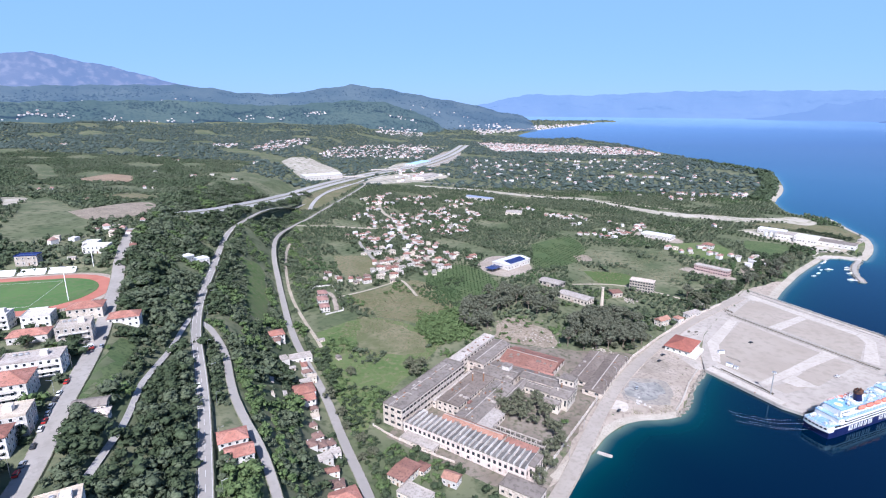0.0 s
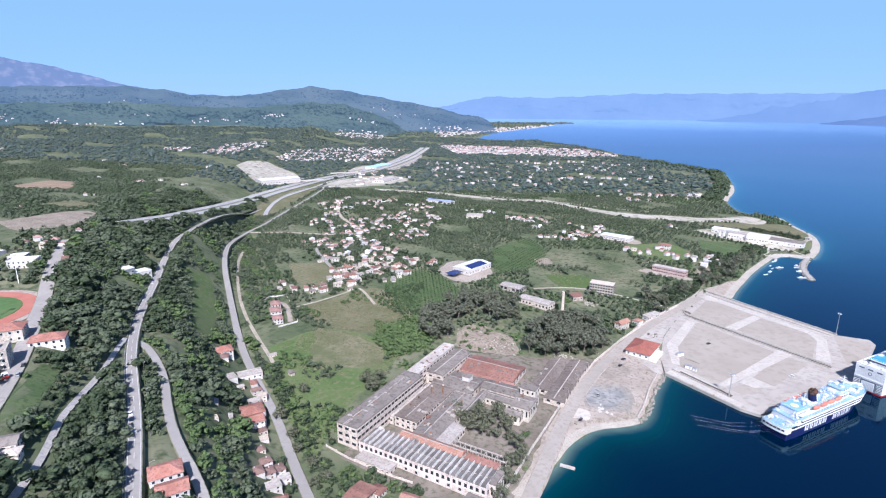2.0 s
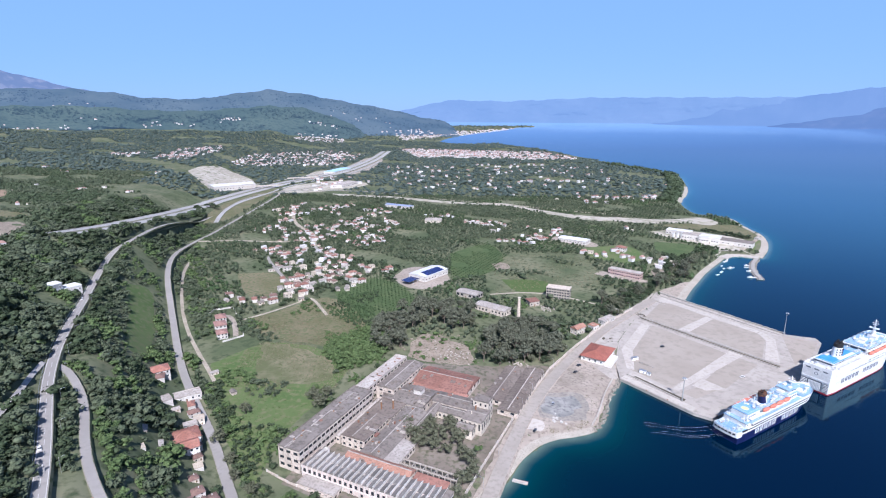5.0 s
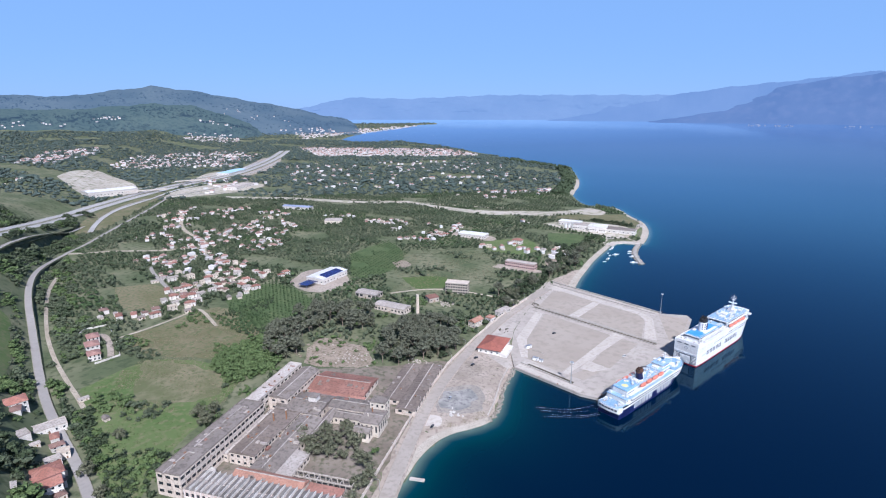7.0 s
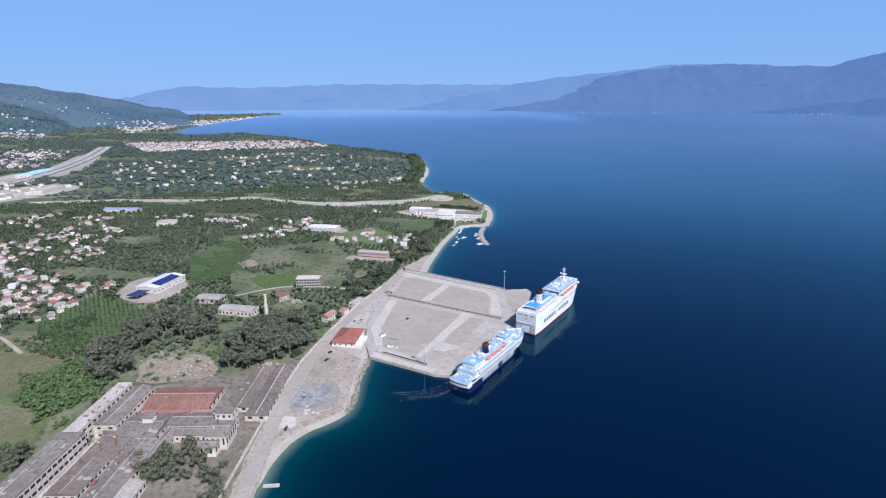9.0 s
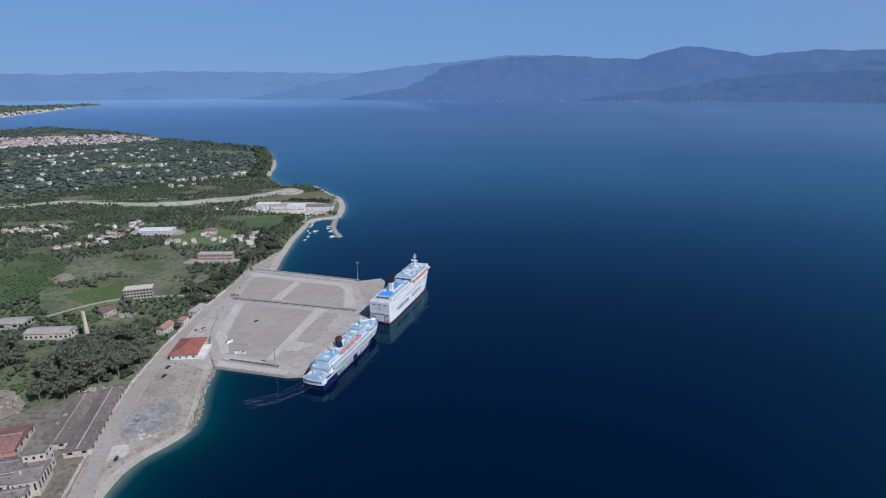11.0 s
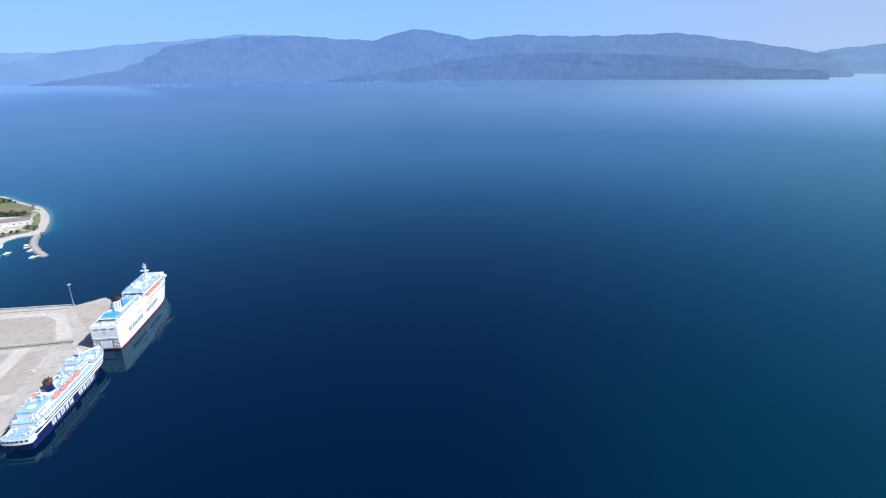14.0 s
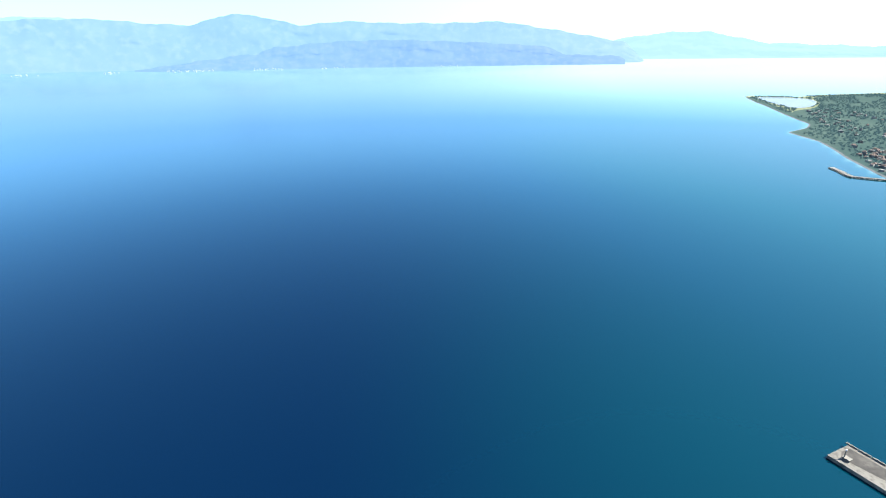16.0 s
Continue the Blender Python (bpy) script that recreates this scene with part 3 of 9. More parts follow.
# base colour carries the pale sky mirrored in the still water
M_lagoon = surface("sky_toned_lagoon", (0.105, 0.13, 0.15), (0.125, 0.15, 0.17), None, 0.01, 0.05, 0.25, spec=0.4)
# headland haze is added as emission over a dark scrub colour
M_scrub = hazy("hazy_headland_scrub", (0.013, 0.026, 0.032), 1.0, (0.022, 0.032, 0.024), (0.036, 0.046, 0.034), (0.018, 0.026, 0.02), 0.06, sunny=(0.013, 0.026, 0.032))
M_mark = surface("road_paint", (0.42, 0.42, 0.40), (0.52, 0.52, 0.50), None, 0.2, 2, 0.8)


def road(name, line, width, material=None, lift=0.35, label="grey asphalt road", lines=False, step=6.0, clear=1.6, shoulder=0.35, z_of=None, drop=1.6):
    ROADS.append((resample(line, 12), width / 2 + clear))
    ob = road_strip(name, line, width, material or M_asphalt, lift, label, step=step, shoulder=shoulder, z_of=z_of, drop=drop)
    if lines:
        h = [v.co.copy() for v in ob.data.vertices]
        n = 8 if shoulder else 4
        for f, name_ in ((0.06, "edge_line"), (0.5, "centre_line"), (0.94, "edge_line")):
            verts, faces = [], []
            for k in range(0, len(h), n):
                a, b = h[k + (2 if shoulder else 0)], h[k + (5 if shoulder else 3)]
                d = (b - a).normalized() * 0.11
                c = a.lerp(b, f) + Vector((0, 0, 0.03))
                verts += [tuple(c - d), tuple(c + d)]
            for k in range(len(verts) // 2 - 1):
                if name_ == "edge_line" or k % 2:
                    faces.append((2 * k, 2 * k + 1, 2 * k + 3, 2 * k + 2))
            raw_mesh(name_, verts, faces, M_mark, ob)
    return ob


MAIN_ROAD = [(-100, 95), (-118, 132), (-134.8, 162.7), (-155, 196.4), (-177, 232.5), (-200, 266.8), (-224, 302.7), (-252.4, 354.2), (-288, 431.2), (-325, 513.3), (-360, 598.5), (-373, 660), (-405, 814), (-434, 978), (-442, 1127)]
road("road", MAIN_ROAD, 5.8, label="two-lane asphalt road along the scarp", lines=True, lift=0.3, clear=2.6, shoulder=0.35)
road("road", [(-232, 322), (-222, 318), (-196, 290), (-170, 248), (-152, 225), (-133, 206), (-119, 188), (-100, 160)], 4.0, label="narrow asphalt side road", lift=0.3, clear=2.6)
LOW_ROAD = [(-60, 180), (-86, 229), (-112.6, 270), (-143.6, 323), (-176.5, 370), (-209, 420), (-267, 528.6), (-315, 619.5), (-353, 717), (-380, 836), (-374, 890), (-378, 998), (-380, 1177), (-391, 1400)]
road("road", LOW_ROAD, 5.4, label="grey asphalt road at the foot of the slope", lift=0.5, clear=4.0)
road("path", [(-172, 396), (-183, 413), (-199, 436), (-234, 489), (-270, 555), (-316, 659), (-337, 729)], 3.2, M_dirt, label="pale dirt track beside the road", lift=0.5, shoulder=0)
road("road", [(-175, 112), (-184.5, 134.6), (-195, 155), (-211, 181), (-228.5, 215.6), (-250, 254), (-284, 304.7), (-314, 349), (-354, 407), (-378, 443), (-409, 496)], 8.6, surface("pale_town_asphalt", (0.275, 0.255, 0.23), (0.315, 0.292, 0.266), (0.25, 0.23, 0.208), 0.05, 0.4, 0.9), label="pale grey town street", lift=0.5, clear=2.5)
road("path", [(-160, 110), (-170.5, 146.6), (-177.2, 167), (-183.5, 184), (-198.5, 214), (-202, 223.5), (-210, 248), (-217.4, 269), (-230.6, 299.6), (-238.8, 320.7)], 2.6, surface("pale_track_concrete", (0.34, 0.32, 0.285), (0.41, 0.385, 0.345), (0.27, 0.25, 0.275), 0.1, 0.8, 0.92), label="pale concrete track through the trees", lift=0.9, shoulder=0, clear=2.6)
HIGHWAY = HIGHWAY[1:]


def motorway_z(x, y):
    return float(np.interp(y, [p[1] for p in HIGHWAY], HIGHWAY_Z[1:]) + rise(np.hypot(x - CX, y - CY)))


M_median = surface("dry_verge_grass", (0.13, 0.13, 0.085), (0.18, 0.17, 0.12), (0.08, 0.10, 0.05), 0.05, 0.4, 0.95)
M_motorway = surface("motorway_asphalt", (0.30, 0.29, 0.28), (0.35, 0.34, 0.33), None, 0.02, 0.3, 0.9)
for off in (-14.5, 14.5):
    road("motorway", [(x + off, y) for x, y in HIGHWAY], 17.5, M_motorway, label="pale dual carriageway of the motorway", lines=True, lift=1.3, step=14, clear=7, shoulder=1.5, z_of=motorway_z, drop=12.0)
    for lane in (-3.2, 3.2):
        strip = road_strip("lane_line", [(x + off + lane, y) for x, y in HIGHWAY], 0.45, M_mark, 1.36, "", step=14, across=1, z_of=motorway_z)
        tagged(strip, "white lane line along the motorway", "road marking", kind="structure")
road_strip("median", HIGHWAY, 9.0, M_median, 1.15, "dry grass strip between the carriageways", "verge", 14, 2, motorway_z)
for off in (-24.2, -4.2, 4.2, 24.2):
    b = [(x + off, y) for x, y in HIGHWAY]
    road_strip("barrier", b, 0.8, M_lane, 1.7, "long concrete motorway barrier", "barrier", 14, 1, motorway_z)
SLIP = [(-404, 985), (-420, 1040), (-436, 1115), (-444, 1205), (-430, 1290), (-418, 1370), (-410, 1480), (-372, 1580), (-330, 1690), (-288, 1800), (-258, 1960), (-240, 2150), (-236, 2268)]
road("road", SLIP, 8, M_motorway, label="slip road beside the motorway", lift=1.2, clear=4, step=14)
road("road", [(-520, 1480), (-484, 1590), (-420, 1715), (-356, 1865), (-318, 2100), (-310, 2268)], 8, M_motorway, label="slip road on the hill side of the motorway", lift=1.2, clear=4, step=14)
for y0, x0 in ((1630, -400), (1440, -462)):
    t = thing("overpass", "grey concrete bridge over the motorway", "bridge", x0, y0, 0, 24, kind="structure")
    box_part("deck", 0, 0, 19.0, 92, 9, 1.3, M_lane, t)
    for q in (-1, 1):
        box_part("parapet", 0, q * 4.3, 20.3, 92, 0.35, 1.0, M_lane, t)
    for q in (-28, 0, 28):
        box_part("pillar", q, 0, 9.0, 1.4, 6.5, 10.0, M_lane, t)
road("road", [(-391, 1400), (-430, 1330), (-450, 1250), (-440, 1127)], 7, label="slip road joining the motorway", lift=0.8, clear=3)
road("road", [(-440, 1330), (-340, 1450), (-300, 1560), (-250, 1640)], 7, label="slip road by the depots", lift=0.8, clear=3)
road("road", [(-378, 842), (-360, 840), (-319, 849), (-247, 838), (-220, 850), (-200, 846)], 6.5, M_dirt, label="village road with pale dust", lift=0.5, clear=6)
road("road", [(-186, 812), (-195, 846), (-206, 901), (-240, 946), (-273, 1018), (-290, 1100), (-318, 1185)], 6, M_dirt, label="winding dusty village street", lift=0.5)
road("road", [(-186, 812), (-207, 800), (-220, 768), (-238, 762), (-237, 744), (-213, 697), (-181, 640)], 4, M_asphalt, label="narrow grey village street", lift=0.5)
road("road", [(-186, 812), (-162, 764), (-148, 748)], 5, M_asphalt, label="short grey village street", lift=0.5)
road("path", [(-193, 520), (-171, 542), (-146, 576), (-140, 587), (-113, 533)], 3, M_dirt, label="pale path across the meadow", lift=0.4)
SHORE_ROAD = [(-15, 200), (2, 226), (17, 250), (54, 342), (75, 383), (100, 424), (136, 474), (174, 522), (249, 598)]
shore_road = road("road", SHORE_ROAD, 8.5, surface("dusty_shore_asphalt", (0.29, 0.258, 0.222), (0.33, 0.295, 0.258), (0.265, 0.235, 0.2), 0.04, 0.4, 0.92), label="dusty shore road beside the mill wall", lift=0.45)
shore_road.data.materials[1] = shore_road.data.materials[2] = M_lot
road("path", [(-224, 526), (-212, 532), (-201, 516), (-191, 494), (-186, 480)], 4.5, M_lot, label="pale drive round the villa garden", lift=0.4)
road("road", [(474, 820), (506, 854), (534, 886), (552, 904)], 6, M_dirt, label="dirt road to the headland", lift=0.5)
road("road", [(-90, 1330), (20, 1265), (150, 1215), (300, 1120), (380, 1092)], 6, M_dirt, label="dirt road beside the river", lift=0.5)
road("road", [(-391, 1400), (-300, 1420), (-150, 1390), (-60, 1330)], 7, M_asphalt, label="cross road towards the river", lift=0.6)
road("path", [(60, 600), (110, 612), (150, 596), (200, 560)], 3.5, M_dirt, label="pale track behind the ruins", lift=0.4)

for name, outline, m, lift, label in (
        ("meadow", [(-187, 425), (-157, 470), (-111, 462), (-68, 425), (-85, 375), (-100, 338), (-104, 300), (-104, 272), (-129, 311), (-161, 373)], M_meadow, 0.12, "lush green meadow beside the mill"),
        ("meadow", [(-156, 468), (-130, 458), (-98, 442), (-82, 413), (-88, 395), (-119, 391), (-142, 402), (-150, 432)], M_tanreed, 0.25, "patch of dry reeds in the meadow"),
        ("meadow", [(-190, 520), (-150, 560), (-118, 600), (-60, 500), (-70, 440), (-110, 466), (-157, 474)], M_drygrass, 0.12, "rough grass with reeds"),
        ("meadow", [(-211, 186), (-224, 213), (-231, 236), (-240, 256), (-226, 252), (-207, 208), (-205, 189)], M_orchard, 0.25, "green grass bank beside the street"),
        ("orchard", [(-119, 610), (-78, 675), (-21, 594), (-27, 530), (-58, 494), (-92, 520)], M_orchard, 0.12, "green grass floor of the orchard"),
        ("orchard", [(19, 779), (83, 855), (100, 766), (75, 685), (16, 648)], M_orchard, 0.12, "green grass floor of the orchard"),
        ("meadow", [(223, 816), (308, 846), (311, 776), (268, 733), (219, 767)], M_meadow, 0.12, "green field among the groves"),
        ("meadow", [(80, 656), (137, 660), (138, 617), (91, 604)], M_brightgrass, 0.12, "bright green field beside the ruin"),
        ("meadow", [(-254, 672), (-203, 684), (-174, 602), (-209, 576)], M_drygrass, 0.12, "green field among the groves"),
        ("rubble_slope", [(-28, 444), (-26, 466), (-13, 492), (-4, 484), (3, 488), (10, 474), (24, 468), (30, 446), (36, 428), (10, 428), (-14, 434)], M_rubble, 0.2, "earth slope with rubble behind the mill"),
        ("mill_yard", [(-90, 283), (-60, 268), (0, 240), (22, 262), (62, 350), (105, 425), (85, 432), (40, 425), (-20, 432), (-45, 425), (-70, 360)], M_yard, 0.1, "dusty yard of the mill"),
        ("yard", [(-57, 660), (-37, 716), (3, 697), (20, 658), (-3, 619), (-32, 614)], M_lot, 0.2, "pale gravel yard round the warehouse"),
        ("gravel_lot", [(9, 252), (36, 318), (51, 348), (67, 384), (95, 431), (133, 479), (158, 466), (150, 420), (143, 410), (128, 384), (113, 354), (104, 343), (90, 338), (70, 333), (50, 314)], M_lot, 0.2, "dusty gravel lot by the shore"),
        ("slurry_rim", [(69, 364), (76, 383), (93, 391), (110, 384), (109, 366), (98, 348), (82, 347), (71, 353)], M_slurryrim, 0.26, "thin grey slurry dried on the gravel"),
        ("slurry_patch", [(74, 366), (80, 380), (93, 384), (104, 379), (102, 367), (95, 354), (84, 354), (76, 357)], M_puddle, 0.3, "grey-blue slurry patch on the gravel"),
        ("concrete_slab", [(58, 341.4), (63.7, 353.9), (74, 347.8), (69.2, 336.6)], M_lane, 0.32, "pale broken concrete slab by the beach"),
        ("lot_stain", [(88, 400), (92, 424), (112, 430), (122, 412), (108, 396)], M_trampled, 0.28, "brown trampled earth on the gravel lot"),
        ("grass_slope", [(-307, 527), (-299, 560), (-268, 500), (-236, 434), (-222, 390), (-232, 392), (-251, 425), (-280, 480)], M_meadow, 0.3, "open grassy strip on the slope"),
        ("quay_road", [(146, 412), (150, 440), (172, 490), (214, 552), (262, 626), (252, 616), (240, 598), (170, 528), (130, 480), (128, 440), (138, 412)], M_concrete, 0.3, "pale concrete strip behind the pier"),
        ("river_bed", [(-260, 1357), (-100, 1310), (-15, 1268), (47, 1236), (98, 1222), (151, 1232), (179, 1204), (203, 1164), (229, 1138), (253, 1113), (282, 1090), (314, 1073), (373, 1065), (422, 1050), (457, 1055), (491, 1067), (533, 1093), (547, 1089), (556, 1061), (553, 1033), (523, 1007), (505, 1014), (483, 1025), (445, 1014), (404, 1004), (358, 1022), (302, 1031), (271, 1050), (246, 1082), (222, 1106), (197, 1136), (173, 1172), (146, 1200), (95, 1196), (45, 1207), (-14, 1239), (-97, 1278), (-253, 1325)], M_riverbed, 0.3, "pale dry river bed"),
        ("headland_yard", [(372, 938), (430, 958), (478, 944), (532, 896), (506, 852), (478, 822), (486, 792), (474, 800), (460, 806), (440, 804), (424, 788), (418, 792), (438, 814), (444, 838), (404, 884)], M_riverbed, 0.15, "pale gravel round the plant"),
        ("meadow", [(400, 985), (440, 1006), (480, 1015), (556, 1018), (582, 1020), (576, 960), (562, 920), (548, 908), (530, 915), (500, 944), (480, 957), (425, 970)], M_drygrass, 0.15, "rough grass towards the headland"),
        ("meadow", [(486, 806), (504, 812), (538, 856), (556, 892), (552, 902), (533, 882), (505, 842)], M_meadow, 0.25, "green grass on the tip of the headland"),
        ("meadow", [(357, 869), (402, 860), (413, 841), (400, 812), (353, 768), (342, 794), (338, 825)], M_orchard, 0.15, "green field behind the beach trees"),
        ("sand", [(262, 624), (272, 632), (292, 645), (318, 668), (324, 662), (300, 628), (286, 602), (274, 606)], M_lot, 0.22, "brown sandy ground behind the beach"),
        ("yard", [(279, 669), (289, 716), (311, 719), (300, 682)], M_rubble, 0.2, "bare brown yard with scrap"),
        ("yard", [(74, 726), (94, 738), (101, 707), (79, 690)], M_rubble, 0.2, "bare foundations in the grass"),
        ("yard", [(186, 868), (244, 814), (262, 848), (204, 906)], M_lot, 0.15, "pale yard round the white warehouse"),
        ("yard", [(205, 690), (222, 704), (252, 680), (270, 664), (262, 654), (232, 668)], M_lot, 0.2, "pale yard in front of the pink shed"),
        ("depot_yard", [(-400, 1340), (-250, 1410), (-170, 1560), (-300, 1640), (-410, 1500)], M_riverbed, 0.4, "pale yard of the motorway depots"),
        ("toll_yard", [(-350, 1850), (-328, 2150), (-318, 2420), (-268, 2500), (-226, 2380), (-226, 2100), (-236, 1900), (-280, 1770), (-330, 1760)], M_lot, 0.4, "pale worn ground round the toll lanes"),
        ("verge", [(-420, 960), (-450, 1060), (-470, 1200), (-455, 1330), (-420, 1480), (-402, 1370), (-398, 1240), (-396, 1100), (-390, 1000)], M_drygrass, 0.3, "rough verge between the slip roads"),
        ("depot_yard", [(-420, 1720), (-330, 1700), (-290, 1850), (-330, 1960), (-420, 1900)], M_riverbed, 0.4, "pale yard beside the motorway"),
        ("tilled_field", [(-620, 700), (-600, 760), (-540, 730), (-530, 690)], M_drygrass, 0.4, "fallow field on the hillside"),
        ("tilled_field", [(-544, 564), (-522, 690), (-450, 599), (-465, 522), (-486, 523)], M_rubble, 0.4, "bare brown tilled field"),
        ("tilled_field", [(-709, 637), (-684, 660), (-645, 598), (-642, 572)], M_riverbed, 0.4, "pale bare field on the hill"),
        ("tilled_field", [(-860, 935), (-888, 1060), (-814, 1050), (-723, 910), (-800, 893)], M_barefield, 0.5, "terraced orange field on the hill"),
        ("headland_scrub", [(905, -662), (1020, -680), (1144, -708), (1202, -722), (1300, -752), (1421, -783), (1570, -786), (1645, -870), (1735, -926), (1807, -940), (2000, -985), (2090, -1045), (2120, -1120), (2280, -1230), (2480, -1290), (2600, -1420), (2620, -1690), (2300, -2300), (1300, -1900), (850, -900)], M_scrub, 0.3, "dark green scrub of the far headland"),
        ("lagoon", [(2560, -1110), (2400, -1084), (2240, -1072), (2141, -1072), (2180, -1150), (2290, -1215), (2351, -1246), (2470, -1262), (2545, -1200)], M_lagoon, 0.5, "pale still lagoon behind the sand spit"),
        ("quarry_yard", [(-729, 1604), (-767, 1789), (-713, 1881), (-556, 1651), (-467, 1422), (-587, 1385)], M_riverbed, 0.5, "pale yard of an industrial site")):
    BARE.append((outline, m in (M_drygrass, M_meadow, M_scrub)))
    field(name, outline, m, lift, label, ragged=5.0 if name in ("slurry_patch", "slurry_rim", "rubble_slope", "lot_stain") else 9.0 if m is M_tanreed else 2.0, step=6.0 if outline[0][1] < 700 and abs(outline[0][0]) < 300 else 18.0)


def shore_band(name, line, width, material, label, lift=0.22):
    return road_strip(name, line, width, material, lift, label, "beach", step=5.0, across=4)


shore_band("beach", [(14, 262), (27, 280), (38, 294), (49, 313), (69, 332.5), (95, 337.5), (106, 343)], lambda f: 7 - 2 * f, M_pebble, "narrow pale pebble beach", 0.3)
shore_band("beach", [(274, 604), (282, 602), (295, 622), (311, 645), (328, 667), (347, 693), (367, 718), (390, 745), (411, 768), (428, 788), (440, 799)], lambda f: 9 - 2 * f, M_pebble, "narrow pale pebble beach", 0.3)
shore_band("beach", [(484, 790), (520, 834), (550, 882), (574, 934), (580, 960), (582, 985), (590, 1029), (603, 1080), (604, 1098), (597, 1116), (582, 1127), (564, 1132)], lambda f: 11 - 2 * f, M_pebble, "narrow pale pebble beach", 0.35)
shore_band("beach", [(592, 1300), (624, 1362), (655, 1410), (700, 1496), (741, 1590)], lambda f: 12 - 3 * f, M_pebble, "narrow pale pebble beach", 0.5)

# stadium
PITCH_A, PITCH_B = Vector((-345, 313)), Vector((-424, 281))


def capsule(r, n=18):
    d = (PITCH_A - PITCH_B).normalized()
    base = math.atan2(d.y, d.x)
    pts = [PITCH_A + r * Vector((math.cos(base - math.pi / 2 + math.pi * k / n), math.sin(base - math.pi / 2 + math.pi * k / n))) for k in range(n + 1)]
    pts += [PITCH_B + r * Vector((math.cos(base + math.pi / 2 + math.pi * k / n), math.sin(base + math.pi / 2 + math.pi * k / n))) for k in range(n + 1)]
    return pts


stadium = thing("stadium", "sports ground with a red running track", "stadium", 0, 0, 0, 0, kind="structure")
for r, z, m, name in ((50, 78.3, M_lot, "apron"), (45, 78.45, M_track, "running_track"), (35, 78.6, M_turf, "pitch")):
    prism_part(name, [(p.x, p.y) for p in capsule(r)], 76.5, z, m, stadium)
bm = bmesh.new()
dirv = (PITCH_A - PITCH_B).normalized()
nrm = Vector((-dirv.y, dirv.x))
for c in (PITCH_A + dirv * 4, PITCH_B - dirv * 4):
    add_box(bm, c.x, c.y, 78.6, 0.2, 56, 0.05, math.degrees(math.atan2(dirv.y, dirv.x)))
for q in (-28, 28):
    c = (PITCH_A + PITCH_B) / 2 + nrm * q
    add_box(bm, c.x, c.y, 78.6, 93, 0.2, 0.05, math.degrees(math.atan2(dirv.y, dirv.x)))
part("line_marking", bm, M_mark, stadium)
KEEP_OUT += [(PITCH_A.x + (PITCH_B.x - PITCH_A.x) * k / 6, PITCH_A.y + (PITCH_B.y - PITCH_A.y) * k / 6, 56) for k in range(7)]
for k in range(4):
    c = PITCH_A + nrm * 52 - dirv * (6 + 21 * k)
    st = thing("grandstand", "white concrete terrace of seats", "grandstand", c.x, c.y, 78.2, math.degrees(math.atan2(dirv.y, dirv.x)), "terraces")
    for s in range(5):
        box_part("step", 0, 0.4 + s * 0.9, -0.5, 19, 0.9, 0.9 + 0.45 * s, M_white, st)
    box_part("back_wall", 0, 5.0, -0.5, 19, 0.3, 4.2, M_white, st)
for x, y in ((-314.5, 303), (-354, 374), (-402, 246)):
    t = thing("floodlight_mast", "thin white floodlight mast at the sports ground", "lamp post", x, y, 78, 20, "stadium masts")
    cyl_part("pole", 0, 0, 0, 0.35, 0.18, 24, M_white, t, 8)
    box_part("lamp_frame", 0, 0, 23.2, 3.0, 0.4, 1.6, M_steel, t)
    for q in (-1, 0, 1):
        box_part("floodlight", q, -0.3, 23.5, 0.7, 0.4, 0.8, M_white, t)

# ---- ferry pier ----
M_panel = surface("gravel_panel", (0.296, 0.258, 0.216), (0.335, 0.295, 0.25), (0.274, 0.24, 0.20), 0.02, 0.2, 0.95)


M_soil = surface("dark_trench_soil", (0.075, 0.062, 0.045), (0.13, 0.11, 0.08), (0.05, 0.045, 0.03), 0.2, 1.2, 0.95)

M_rust = surface("rusty_steel", (0.20, 0.10, 0.05), (0.30, 0.16, 0.09), (0.12, 0.06, 0.035), 0.5, 3, 0.8)
M_tile = surface("terracotta_roof", (0.27, 0.118, 0.088), (0.36, 0.182, 0.142), (0.175, 0.09, 0.07), 0.16, 1.1, 0.88, vary=0.32)
M_glass = surface("dark_window_glass", (0.02, 0.025, 0.03), (0.03, 0.036, 0.045), None, 0.5, 2, 0.15, spec=0.6)
M_rock = surface("sea_wall_rock", (0.22, 0.195, 0.165), (0.31, 0.28, 0.24), (0.15, 0.135, 0.11), 0.3, 1.5, 0.9, vary=0.2)
M_black = surface("black_rubber_and_shade", (0.012, 0.012, 0.013), (0.025, 0.025, 0.026), None, 0.5, 4, 0.8)

PIER_Z = 2.2
PIER = [(146, 411), (181.5, 360), (191.5, 352.5), (294, 410), (330, 446), (358, 478), (360, 489), (336, 498.5), (276, 603), (262, 626), (214, 552), (172, 490), (152, 440)]
pier = thing("pier", "wide concrete ferry pier with gravel panels", "pier", kind="structure")
prism_part("deck", PIER, -8, PIER_Z, M_concrete, pier)
for outline, label in (
        ([(216, 521), (258, 455), (180, 395), (160, 427), (174, 462)], "large gravel panel"),
        ([(260, 451), (272, 434), (223, 394), (214, 408)], "narrow gravel panel"),
        ([(206, 398), (214, 391), (193, 379), (185, 389)], "small gravel panel"),
        ([(216, 541), (252, 588), (262, 583), (282, 546), (238, 512)], "gravel panel"),
        ([(247, 506), (286, 538), (311, 501), (309, 485), (283, 446)], "gravel panel"),
        ([(331, 494), (354, 478), (330, 451), (304, 434)], "gravel panel by the berth")):
    prism_part("panel", outline, PIER_Z - 0.3, PIER_Z + 0.02, M_panel, pier, label)
